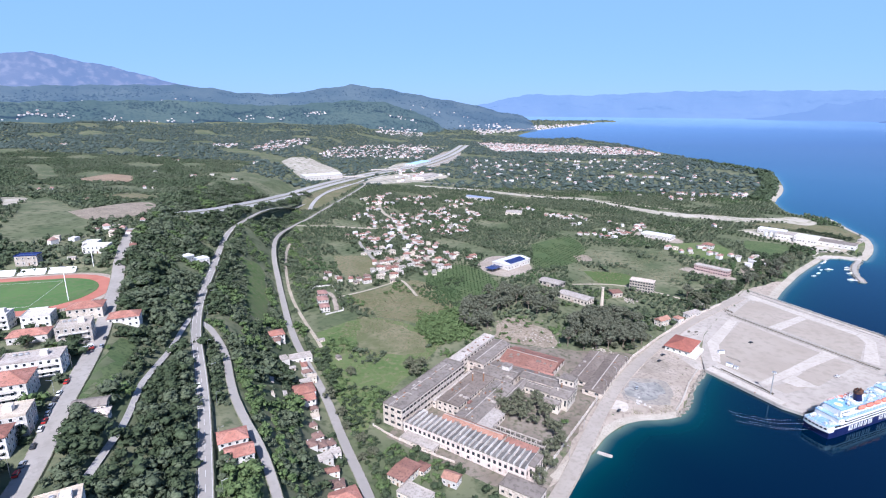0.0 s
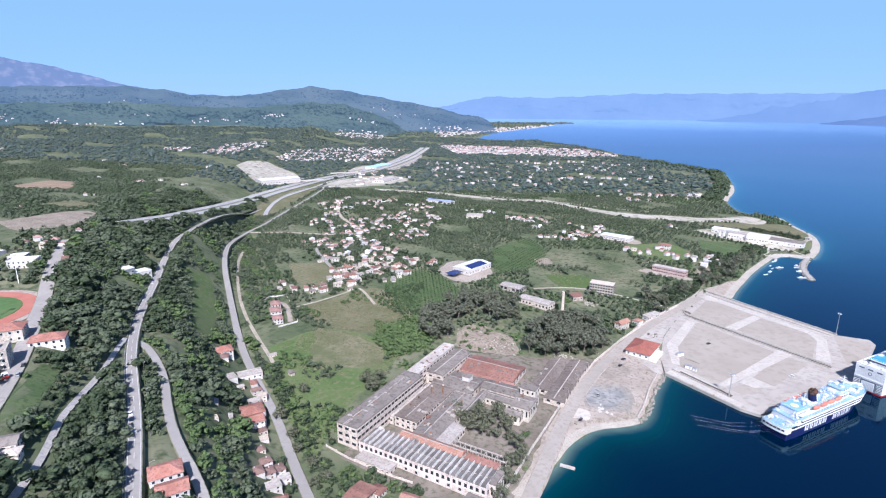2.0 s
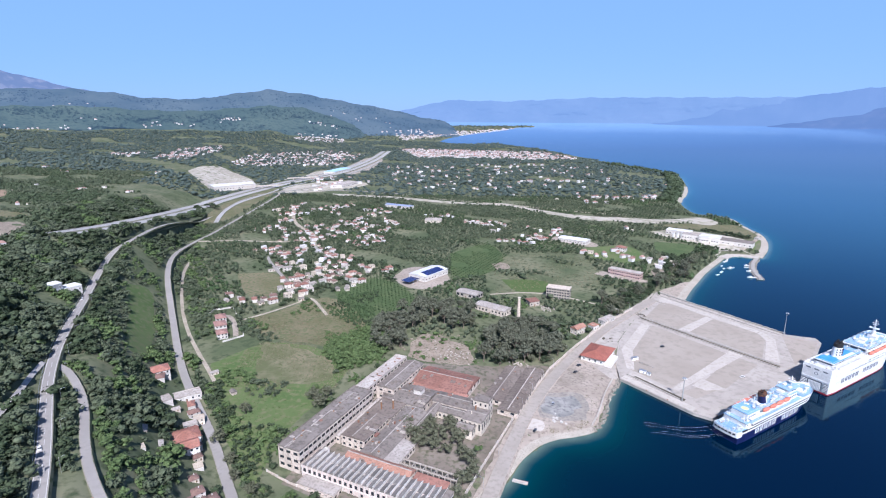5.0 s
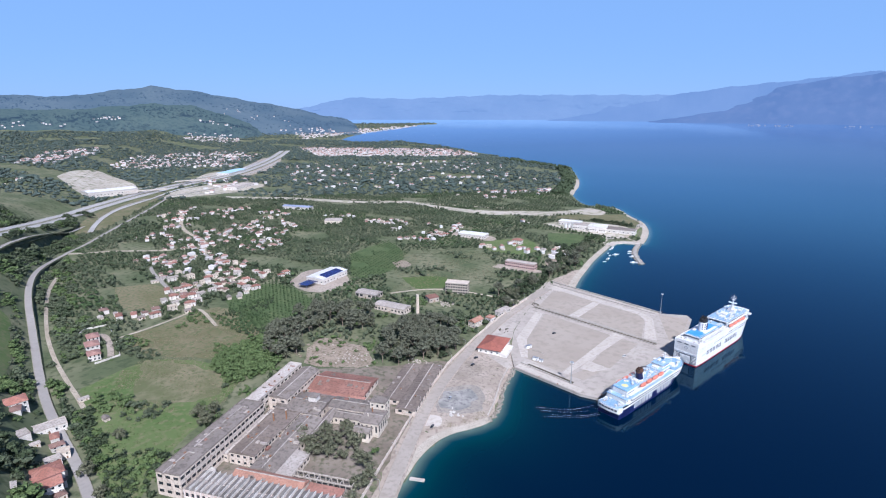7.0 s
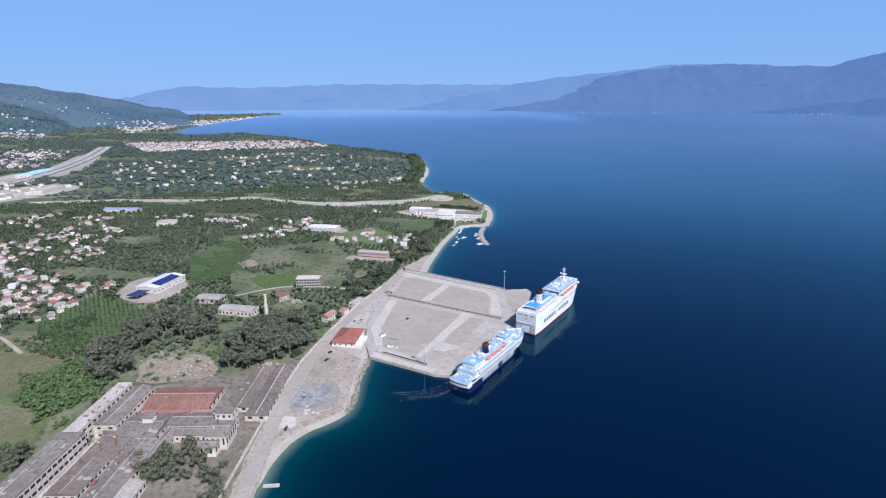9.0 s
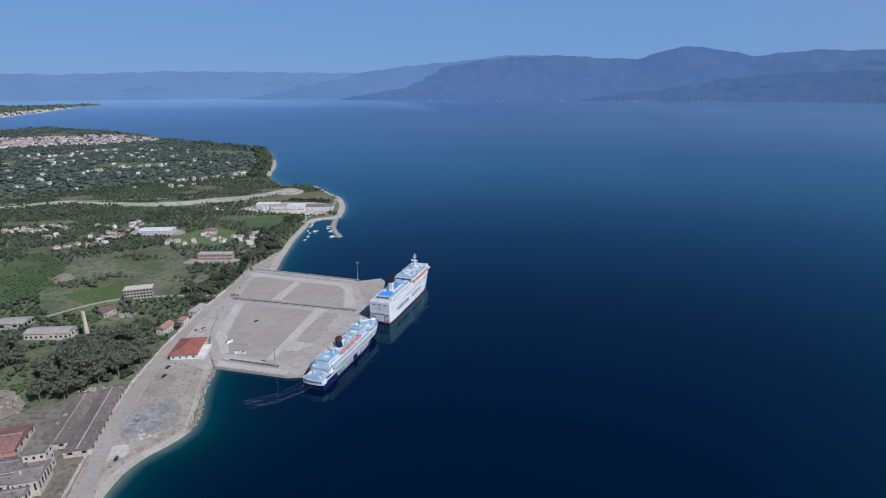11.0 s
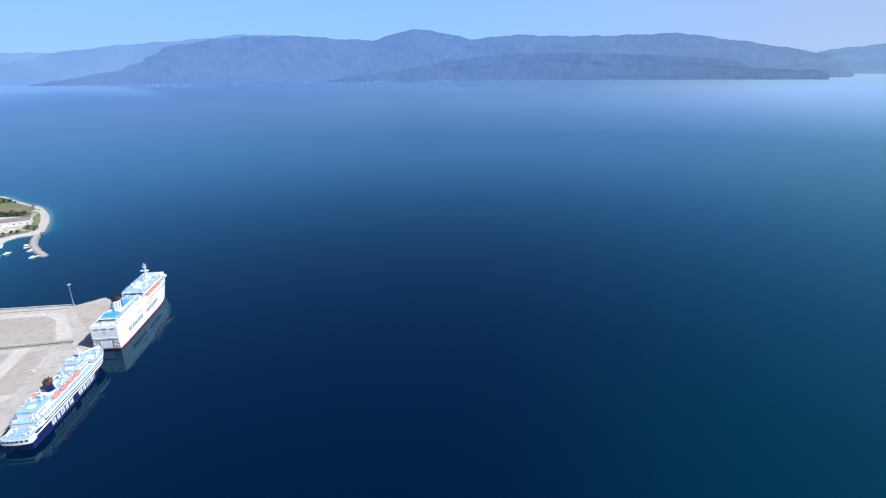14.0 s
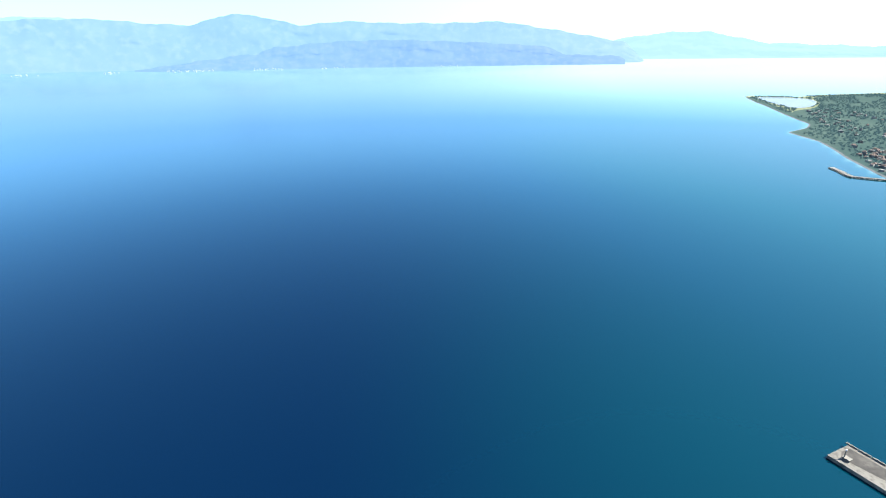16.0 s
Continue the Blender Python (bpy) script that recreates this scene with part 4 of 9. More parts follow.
for outline in ([(263, 462), (270, 452), (185, 391), (181, 394)], [(238, 511), (282.4, 545), (287, 538.6), (246.6, 505)], [(311.6, 501.5), (318, 505), (320, 487), (293, 437), (284, 444), (309.8, 484.5)], [(263, 584), (252, 590), (256, 602), (262, 606), (317, 506), (311, 502), (284, 546)],
                [(213, 543), (216, 540.5), (283, 445), (288, 437), (285.5, 434.5), (211, 540)],
                [(158, 429), (163, 425), (175, 462), (214, 522), (208, 528), (166, 466)], [(181, 389), (159, 421), (154, 416), (176, 384)],
                [(212, 410), (223, 393), (206, 391), (199, 399)]):
    prism_part("lane", outline, PIER_Z - 0.3, PIER_Z + 0.035, M_lane, pier, "pale concrete lane")


def kerb_line(name, a, b, width, height, material, parent):
    d = Vector(b) - Vector(a)
    n = max(1, round(d.length / 6))
    bm = bmesh.new()
    for k in range(n):
        c = Vector(a).lerp(Vector(b), (k + 0.5) / n)
        add_box(bm, c.x, c.y, PIER_Z - 0.2, d.length / n - 0.08, width, height + 0.2, math.degrees(math.atan2(d.y, d.x)))
    return part(name, bm, material, parent)


kerb_line("kerb", (213, 544), (290, 431), 1.0, 0.7, M_kerb, pier)
kerb_line("kerb", (209, 541), (286, 428), 1.0, 0.7, M_kerb, pier)
prism_part("trench", [(212.4, 543.4), (289, 430.6), (286.8, 428.6), (210, 541.4)], PIER_Z - 0.3, PIER_Z + 0.05, M_soil, pier, "weedy trench between kerbs")
kerb_line("kerb", (264, 622), (337, 499), 1.6, 1.2, M_kerb, pier)
kerb_line("kerb", (259, 613), (330, 497), 0.8, 0.5, M_kerb, pier)
kerb_line("kerb", (151, 431), (167, 474), 0.35, 0.1, M_kerb, pier)
kerb_line("kerb", (154, 418), (180, 378), 1.0, 0.6, M_kerb, pier)
prism_part("trench", [(157, 412.5), (182, 376), (184.5, 378), (160, 415)], PIER_Z - 0.3, PIER_Z + 0.05, M_soil, pier, "strip of dark soil")
prism_part("apron", [(147, 411.5), (181.6, 361.5), (187, 365), (152, 416)], PIER_Z - 0.3, PIER_Z + 0.3, M_lane, pier, "pale raised quay apron")
for x, y in [(196, 355), (210, 363), (224, 371), (238, 379), (252, 387), (266, 395), (280, 403), (170, 377), (160, 391)]:
    bm = bmesh.new()
    add_cyl(bm, x, y, PIER_Z, 0.32, 0.26, 0.6, 10)
    add_cyl(bm, x, y, PIER_Z + 0.6, 0.45, 0.4, 0.2, 10)
    part("bollard", bm, M_rust, pier)


def lamp_mast(x, y, h, heads):
    t = thing("lamp_mast", "tall galvanised floodlight mast on the pier", "lamp post", x, y, PIER_Z, 0, "pier masts")
    box_part("base", 0, 0, 0, 1.6, 1.6, 0.5, M_kerb, t, bevel=0.08)
    cyl_part("pole", 0, 0, 0.5, 0.42, 0.2, h - 0.5, M_steel, t, 12)
    bm = bmesh.new()
    add_cyl(bm, 0, 0, h, 1.3, 1.3, 0.25, 16)
    part("crown", bm, M_steel, t)
    for k in range(heads):
        a = 2 * math.pi * k / heads
        box_part("floodlight", 1.25 * math.cos(a), 1.25 * math.sin(a), h - 0.55, 0.7, 0.5, 0.55, M_white, t, math.degrees(a))


lamp_mast(335.5, 498.5, 22, 6)
lamp_mast(180.5, 376, 18.5, 6)

# loose things on the pier
for k, (x, y, s, rz, name, label) in enumerate([(170, 444, (6, 2.4, 2.5), 20, "site_cabin", "white steel site cabin on the gravel"),
                                                (168, 420, (5, 2.4, 2.4), -40, "site_cabin", "white steel site cabin beside the apron"),
                                                (171.5, 416, (2.8, 2.2, 2.0), -40, "storage_box", "white storage box beside a cabin")]):
    t = thing(name, label, "cabin", x, y, PIER_Z, rz)
    box_part("body", 0, 0, 0.15, *s, M_white, t, bevel=0.06)
    box_part("roof", 0, 0, s[2] + 0.15, s[0] + 0.2, s[1] + 0.2, 0.12, M_steel, t)
    box_part("door", s[0] * 0.2, -s[1] / 2, 0.2, 0.9, 0.06, 1.9, M_steel, t)
    for q in (-1, 1):
        box_part("skid", 0, q * s[1] * 0.35, 0, s[0], 0.25, 0.15, M_rust, t)
boom = thing("crane_boom", "pale grey lattice crane boom lying on the gravel", "crane boom", 176, 434, PIER_Z, -52)
bm = bmesh.new()
for q, w in ((-0.6, 0.0), (0.6, 0.0), (0.0, 1.0)):
    beam_between(bm, (-7, q, 0.15 + w), (7, q, 0.15 + w), 0.11)
part("chord", bm, M_kerb, boom)
bm = bmesh.new()
for k in range(14):
    beam_between(bm, (-7 + k, -0.6, 0.15), (-6 + k, 0, 1.15), 0.06)
    beam_between(bm, (-7 + k, 0.6, 0.15), (-6 + k, 0, 1.15), 0.06)
    beam_between(bm, (-7 + k, -0.6, 0.15), (-6 + k, 0.6, 0.15), 0.06)
part("lacing", bm, M_kerb, boom)

# ---- ferries ----
M_hullwhite = surface("ship_white_paint", (0.60, 0.60, 0.595), (0.68, 0.68, 0.675), (0.50, 0.495, 0.48), 0.12, 0.9, 0.5, spec=0.3)
M_deckblue = surface("light_blue_deck", (0.16, 0.29, 0.43), (0.24, 0.37, 0.50), (0.34, 0.44, 0.52), 0.18, 0.9, 0.7)
M_deckbright = surface("bright_blue_deck", (0.05, 0.24, 0.58), (0.08, 0.29, 0.64), None, 0.2, 1.2, 0.6)
M_orange = surface("orange_lifeboat", (0.50, 0.15, 0.10), (0.58, 0.20, 0.14), None, 0.5, 2, 0.5, vary=0.1)
M_yellow = surface("faded_yellow_paint", (0.62, 0.55, 0.22), (0.70, 0.63, 0.30), (0.5, 0.48, 0.3), 0.4, 2, 0.7)
M_red = surface("red_boot_topping", (0.25, 0.02, 0.025), (0.32, 0.03, 0.035), None, 0.3, 2, 0.5)
M_soot = surface("sooty_funnel_top", (0.03, 0.022, 0.02), (0.16, 0.07, 0.035), (0.05, 0.03, 0.025), 0.5, 1.6, 0.8)
M_slate = surface("slate_blue_lettering_paint", (0.022, 0.026, 0.06), (0.035, 0.04, 0.08), None, 0.3, 2, 0.5)
M_deckbright2 = surface("soft_blue_deck", (0.13, 0.30, 0.52), (0.18, 0.36, 0.57), (0.27, 0.41, 0.56), 0.2, 1.0, 0.65)
M_decksand = surface("worn_grey_deck", (0.38, 0.38, 0.38), (0.50, 0.50, 0.49), (0.26, 0.26, 0.27), 0.2, 0.8, 0.8)
M_gate_and_shade = surface("dark_grey_gate_and_shade", (0.10, 0.11, 0.13), (0.15, 0.16, 0.18), None, 0.4, 2, 0.6)
M_grey = surface("ship_grey_paint", (0.48, 0.50, 0.53), (0.56, 0.58, 0.60), None, 0.3, 2, 0.5)


def half_beam(s, B, full):
    stern = 0.93 + 0.07 * min(1, s / 0.08)
    return B / 2 * stern * (1 - max(0, (s - full) / (1 - full)) ** 2.3)


def hull_ring(L, B, z, z_low, z_top, full=0.64, n=26, x0=0.0, x1=1.0, inset=0.0):
    f = (z - z_low) / (z_top - z_low)
    reach = L * (0.92 + 0.08 * f)
    fl = full + 0.06 * f
    ss = [x0 + (x1 - x0) * k / (n - 1) for k in range(n)]
    port = [(s * reach - inset * (s > 0.98), max(half_beam(s, B, fl) - inset, 0.12), z) for s in ss]
    return port + [(x, -y, zz) for x, y, zz in reversed(port)]


def loft(bm, rings, cap_top=False, cap_bottom=False):
    rows = [[bm.verts.new(p) for p in r] for r in rings]
    n = len(rows[0])
    for lo, hi in zip(rows, rows[1:]):
        for i in range(n):
            j = (i + 1) % n
            bm.faces.new((lo[i], hi[i], hi[j], lo[j]))
    if cap_top:
        bm.faces.new(rows[-1][::-1])
    if cap_bottom:
        bm.faces.new(rows[0])
    bmesh.ops.recalc_face_normals(bm, faces=bm.faces[:])


def hull_part(name, L, B, zs, z_low, z_top, material, parent, label="", cap=False, full=0.64, grow=0.0, x0=0.0, x1=1.0):
    bm = bmesh.new()
    loft(bm, [hull_ring(L, B + grow, z, z_low, z_top, full, x0=x0, x1=x1) for z in zs], cap_top=cap, cap_bottom=cap)
    return part(name, bm, material, parent, label)


def bars(name, L, B, z, h, x_from, x_to, widths, material, parent, z_low, z_top, label, side, gap=0.45):
    """Plain upright bars that follow the plating: lettering, one part a bar, or a whole row of windows."""
    single = name != "window_band"
    bm = bmesh.new()
    x, k = x_from, 0
    while x < x_to:
        w = widths[k % len(widths)]
        if w > 0:
            ring_y = []
            for zz in (z, z + h):
                f = (zz - z_low) / (z_top - z_low)
                reach = L * (0.92 + 0.08 * f)
                ring_y.append([half_beam(q / reach, B, 0.64 + 0.06 * f) for q in (x, x + w)])
            vs = []
            for off in (0.05, -0.25):
                for zz, ys in zip((z, z + h), ring_y):
                    for q, yy in zip((x, x + w), ys):
                        vs.append(bm.verts.new((q, side * (yy + off), zz)))
            for f in ((0, 1, 3, 2), (4, 6, 7, 5), (0, 2, 6, 4), (1, 5, 7, 3), (2, 3, 7, 6), (0, 4, 5, 1)):
                bm.faces.new([vs[q] for q in f])
            if single:
                bmesh.ops.recalc_face_normals(bm, faces=bm.faces[:])
                part(name, bm, material, parent, label)
                bm = bmesh.new()
        x += abs(w) + gap
        k += 1
    if single:
        bm.free()
        return
    bmesh.ops.recalc_face_normals(bm, faces=bm.faces[:])
    tagged(part(name, bm, material, parent), label, kind="stuff")


def window_row(L, B, z, h, x_from, x_to, pitch, parent, z_low, z_top, glass_w):
    for side in (1, -1):
        bars("window_band", L, B, z, h, x_from, x_to, [glass_w, -(pitch - glass_w - 0.9)], M_glass, parent, z_low, z_top, "row of dark windows", side)


def lifeboat(x, y, z, parent, length=8.5):
    boat = None
    bm = bmesh.new()
    rings = []
    for z2, w, l in ((0.0, 0.25, 0.72), (0.6, 0.85, 0.94), (1.2, 1.0, 1.0), (1.7, 0.95, 0.98), (2.3, 0.6, 0.8), (2.5, 0.25, 0.55)):
        rings.append([(x + length / 2 * l * math.cos(a), y + 1.45 * w * math.sin(a) * (1 - 0.25 * abs(math.cos(a)) ** 3), z + z2) for a in [2 * math.pi * k / 16 for k in range(16)]])
    loft(bm, rings, True, True)
    boat = part("lifeboat", bm, M_orange, parent, "orange enclosed lifeboat")
    for q in (-1, 1):
        bm = bmesh.new()
        s = 1 if y > 0 else -1
        beam_between(bm, (x + q * length * 0.36, y - s * 1.9, z - 0.4), (x + q * length * 0.36, y - s * 1.7, z + 3.0), 0.16)
        beam_between(bm, (x + q * length * 0.36, y - s * 1.7, z + 3.0), (x + q * length * 0.36, y + s * 0.2, z + 3.3), 0.16)
        part("davit", bm, M_hullwhite, boat)
    return boat


def rail(outline, z, parent, h=1.1, close=True):
    bm = bmesh.new()
    pts = resample(list(outline) + ([outline[0]] if close else []), 3.0)
    for a, b in zip(pts, pts[1:]):
        for zz in (0.55, h):
            beam_between(bm, (a.x, a.y, z + zz), (b.x, b.y, z + zz), 0.045, 4)
        beam_between(bm, (a.x, a.y, z), (a.x, a.y, z + h), 0.05, 4)
    return part("railing", bm, M_hullwhite, parent)


def rect(x0, x1, w, r=1.5):
    """A deck outline with a rounded front."""
    return [(x0, -w), (x1 - r, -w), (x1 - r * 0.3, -w + r * 0.3), (x1, -w + r), (x1, w - r), (x1 - r * 0.3, w - r * 0.3), (x1 - r, w), (x0, w)]


def deckhouse(parent, x0, x1, w, z0, z1, roof, label="", windows=True, front=2.5):
    h = prism_part("deckhouse", rect(x0, x1, w, front), z0, z1, M_hullwhite, parent, label or "white deckhouse")
    prism_part("deck", rect(x0 - 0.3, x1 + 0.5, w + 0.4, front), z1, z1 + 0.25, roof, h, "painted deck")
    if windows:
        bm = bmesh.new()
        n = int((x1 - x0 - 4) / 2.2)
        for k in range(n):
            for s in (-1, 1):
                add_box(bm, x0 + 2 + k * 2.2, s * w, z0 + (z1 - z0) * 0.45, 1.3, 0.12, 0.9)
        m = int((2 * w - 2 * front) / 1.8)
        for k in range(m):
            add_box(bm, x1, -w + front + 0.9 + k * 1.8, z0 + (z1 - z0) * 0.45, 0.12, 1.2, 1.0)
        tagged(part("window_band", bm, M_glass, h), "row of dark windows", kind="stuff")
    return h


def funnel(parent, x, z, h, lx, ly, base_mat, top_mat, label, rake=1.2, pipes=None):
    bm = bmesh.new()
    rings = []
    for f, s in ((0, 1.0), (0.62, 0.94), (0.62, 0.94), (0.8, 0.9)):
        rings.append([(x - rake * f + lx * s * math.cos(a), ly * s * math.sin(a), z + h * f) for a in [2 * math.pi * k / 20 for k in range(20)]])
    loft(bm, [rings[0], rings[1]], True, True)
    fu = part("funnel", bm, base_mat, parent, label)
    bm = bmesh.new()
    loft(bm, [[(px, py, pz) for px, py, pz in r] for r in ([(x - rake * 0.62 + (lx * 0.96) * math.cos(a), ly * 0.96 * math.sin(a), z + h * 0.60) for a in [2 * math.pi * k / 20 for k in range(20)]],
                                                         [(x - rake * 0.8 + (lx * 0.9) * math.cos(a), ly * 0.9 * math.sin(a), z + h * 0.82) for a in [2 * math.pi * k / 20 for k in range(20)]])], True, True)
    part("funnel_top", bm, top_mat, fu, "sooty funnel top")
    for q in (-0.45, 0.0, 0.45):
        for s in (-0.35, 0.35):
            cyl_part("exhaust_pipe", x - rake * 0.85 + q * lx, s * ly, z + h * 0.82, 0.38, 0.36, h * 0.18, pipes or M_soot, fu, 10)
    return fu


def radar_mast(parent, x, z, h):
    m = cyl_part("mast", x, 0, z, 0.55, 0.25, h, M_hullwhite, parent, 10)
    box_part("crosstree", x, 0, z + h * 0.55, 0.6, 5.0, 0.3, M_hullwhite, m)
    box_part("radar_bar", x + 0.6, 0, z + h * 0.75, 0.4, 3.4, 0.3, M_hullwhite, m)
    box_part("platform", x, 0, z + h * 0.36, 2.4, 2.6, 0.25, M_hullwhite, m)
    bm = bmesh.new()
    bmesh.ops.create_uvsphere(bm, u_segments=12, v_segments=8, radius=0.9, matrix=pose(x - 3, 2.2, z + 0.9))
    part("radome", bm, M_hullwhite, m)
    return m


def ship_clutter(parent, x0, x1, w, z, count, seed):
    """Vents, lockers, benches and pipes on an open deck."""
    rng = random.Random(seed)
    for _ in range(count):
        x, y, kind = rng.uniform(x0, x1), rng.choice((-1, 1)) * rng.uniform(0.45, 1.0) * w, rng.random()
        if kind < 0.35:
            bm = bmesh.new()
            add_cyl(bm, x, y, z, 0.35, 0.35, 1.2, 8)
            add_cyl(bm, x, y, z + 1.2, 0.65, 0.45, 0.4, 8)
            part("deck_vent", bm, M_hullwhite, parent)
        elif kind < 0.65:
            box_part("deck_locker", x, y, z, rng.uniform(1.2, 2.6), rng.uniform(0.7, 1.2), rng.uniform(0.7, 1.3), M_hullwhite, parent, bevel=0.08)
        elif kind < 0.85:
            box_part("bench", x, y, z + 0.25, 2.6, 0.5, 0.2, M_wood_deck, parent)
        else:
            box_part("winch_house", x, y, z, 1.6, 1.4, 1.5, M_grey, parent, bevel=0.1)


M_wood_deck = surface("weathered_deck_bench", (0.22, 0.16, 0.11), (0.30, 0.23, 0.17), None, 0.4, 3, 0.8)


def small_ferry(x, y, rz):
    L, B, ZL, ZT = 104.0, 17.6, -3.0, 11.5
    s = thing("ferry", "navy and white passenger ferry with light blue decks", "ship", x, y, 0, rz)
    hull_part("hull", L, B, (-3, 0, 3, 6.2), ZL, ZT, M_navy, s, "navy blue hull", True)
    for z0, z1, x0 in ((6.2, 7.1, 0.0), (8.2, 8.95, 0.10), (10.0, 11.2, 0.15)):
        hull_part("upper_hull", L, B, (z0, z1), ZL, ZT, M_hullwhite, s, "white upper plating", True, full=0.77, grow=0.25, x0=x0)
    # black inset rings put the shade of the promenades into colour
    for z0, z1, x0 in ((7.1, 8.2, 0.03), (8.95, 10.0, 0.15)):
        hull_part("promenade_slot", L, B, (z0, z1), ZL, ZT, M_black, s, "black band for the shaded promenade", True, full=0.77, grow=-0.2, x0=x0)
    for side in (1, -1):
        bars("name_lettering", L, B, 1.9, 3.7, 19.5, 45.5, [1.05, 0.55, 1.05, -0.3, 0.9, 1.2, -0.35], M_hullwhite, s, ZL, ZT, "white ship's lettering as plain bars", side, 0.7)
        bars("name_lettering", L, B, 1.9, 3.7, 52, 74, [1.05, 0.55, 1.05, -0.3, 0.9, 1.2, -0.35], M_hullwhite, s, ZL, ZT, "white ship's lettering as plain bars", side, 0.7)
    # rounded stern with its mooring openings
    arc = [(-1.8 * math.cos(a), 8.6 * math.sin(a)) for a in [math.pi / 2 * (k / 8 - 1) for k in range(17)]]
    prism_part("stern_gallery", [(4, -8.75)] + arc + [(4, 8.75)], 4.7, 8.3, M_hullwhite, s, "rounded white stern gallery")
    for q in (-6.2, -3.7, -1.2, 1.2, 3.7, 6.2):
        a = math.asin(q / 8.6)
        box_part("stern_opening", -1.8 * math.cos(a), q, 6.3, 0.5, 1.8, 1.2, M_glass, s, bevel=0.15, label="dark mooring opening in the stern")
    prism_part("aft_deck", [(4.2, -8.0)] + [(px * 0.8, py * 0.92) for px, py in arc] + [(4.2, 8.0)], 8.3, 8.42, M_deckblue, s, "light blue aft deck")
    prism_part("aft_deck", [(4, -8.2), (11, -8.5), (11, 8.5), (4, 8.2)], 8.3, 8.42, M_deckblue, s, "light blue aft deck")
    bm = bmesh.new()
    ring = [(px * 0.98, py * 0.99) for px, py in arc]
    for a, b in zip(ring, ring[1:]):
        beam_between(bm, (*a, 9.4), (*b, 9.4), 0.09)
        beam_between(bm, (*a, 8.4), (*a, 9.4), 0.07)
    part("railing", bm, M_hullwhite, s)
    deckhouse(s, 9, 17, 7.7, 8.3, 11.9, M_deckblue, "white aft deckhouse", front=0.6)
    hull_part("main_deck", L, B, (11.2, 11.36), ZL, ZT, M_deckblue, s, "light blue main deck", True, full=0.77, grow=-0.7, x0=0.13, x1=0.97)
    hull_part("bulwark", L, B, (11.2, 12.2), ZL, ZT, M_hullwhite, s, "white rounded bow bulwark", False, full=0.77, grow=0.25, x0=0.74)
    deckhouse(s, 13.5, 28, 5.6, 11.36, 16.2, M_deckbright2, "white house under the sun deck", front=0.8)
    cyl_part("sun_disc", 19.5, 0, 16.46, 2.5, 2.5, 0.06, M_yellow, s, 28, "faded yellow disc on the deck")
    deckhouse(s, 28.2, 60, 4.9, 11.36, 15.2, M_deckblue, front=0.8)
    deckhouse(s, 60.3, 78, 5.6, 11.36, 16.0, M_deckblue, "white forward deckhouse", front=3.0)
    deckhouse(s, 66, 80, 4.6, 16.2, 18.2, M_deckblue, "white wheelhouse block", front=2.0)
    prism_part("bridge_wing", [(76, -8.9), (79, -8.9), (79, 8.9), (76, 8.9)], 15.4, 16.4, M_hullwhite, s)
    for k, q in enumerate((-1, 1)):
        prism_part("side_gallery", [(14, q * 6.2), (62, q * 6.2), (62, q * 8.3), (14, q * 8.3)] if q > 0 else [(14, -8.3), (62, -8.3), (62, -6.2), (14, -6.2)], 13.5, 13.75, M_hullwhite, s, "narrow white gallery over the promenade")
        for j in range(14):
            box_part("gallery_post", 16 + j * 3.4, q * 8.0, 11.3, 0.22, 0.22, 2.2, M_hullwhite, s)
    # funnel: navy behind, white in front, rusty louvres on top
    def half_funnel(a0, a1, grow, z0, z1):
        bm = bmesh.new()
        ring = lambda f, w: [(40.5 - 1.5 * f + (3.6 + grow) * w * math.cos(a), (2.7 + grow) * w * math.sin(a), z0 + (z1 - z0) * f) for a in [a0 + (a1 - a0) * k / 12 for k in range(13)]]
        loft(bm, [ring(0, 1.0), ring(1, 0.88)], True, True)
        return bm
    fu = part("funnel", half_funnel(math.pi / 2, 3 * math.pi / 2, 0.0, 15.4, 20.6), M_navy, s, "navy funnel with a white front")
    part("funnel_front", half_funnel(-math.pi / 2, math.pi / 2, 0.12, 15.4, 20.9), M_hullwhite, fu, "white front of the funnel")
    bm = bmesh.new()
    loft(bm, [[(39 + 3.3 * w * math.cos(a), 2.5 * w * math.sin(a), z) for a in [2 * math.pi * k / 18 for k in range(18)]] for w, z in ((0.95, 20.6), (1.08, 21.4), (1.02, 23.0))], True, True)
    part("funnel_top", bm, M_soot, fu, "rusty funnel top")
    for q, r in ((-1.6, -0.9), (-1.6, 0.9), (0.2, -1.1), (0.2, 1.1), (1.9, 0.0)):
        cyl_part("exhaust_pipe", 39 + q, r, 22.8, 0.42, 0.38, 1.5, M_soot, fu, 10)
    radar_mast(s, 29.5, 15.4, 7.5)
    radar_mast(s, 77, 18.3, 7)
    for k in range(4):
        lifeboat(33 + k * 8.6, -7.0, 13.9, s, 7.8)
        if k < 3:
            lifeboat(23 + k * 9.0, 7.0, 13.9, s, 7.8)
    for xx in (9.6, 12.4):
        for q in (-1, 1):
            bm = bmesh.new()
            beam_between(bm, (xx, q * 7.0, 8.4), (xx + 1.2, q * 4.6, 15.4), 0.2)
            beam_between(bm, (xx + 1.2, q * 4.6, 15.4), (xx + 4.2, q * 4.6, 16.2), 0.16)
            part("cargo_boom", bm, M_hullwhite, s, "white sloping boom over the aft deck")
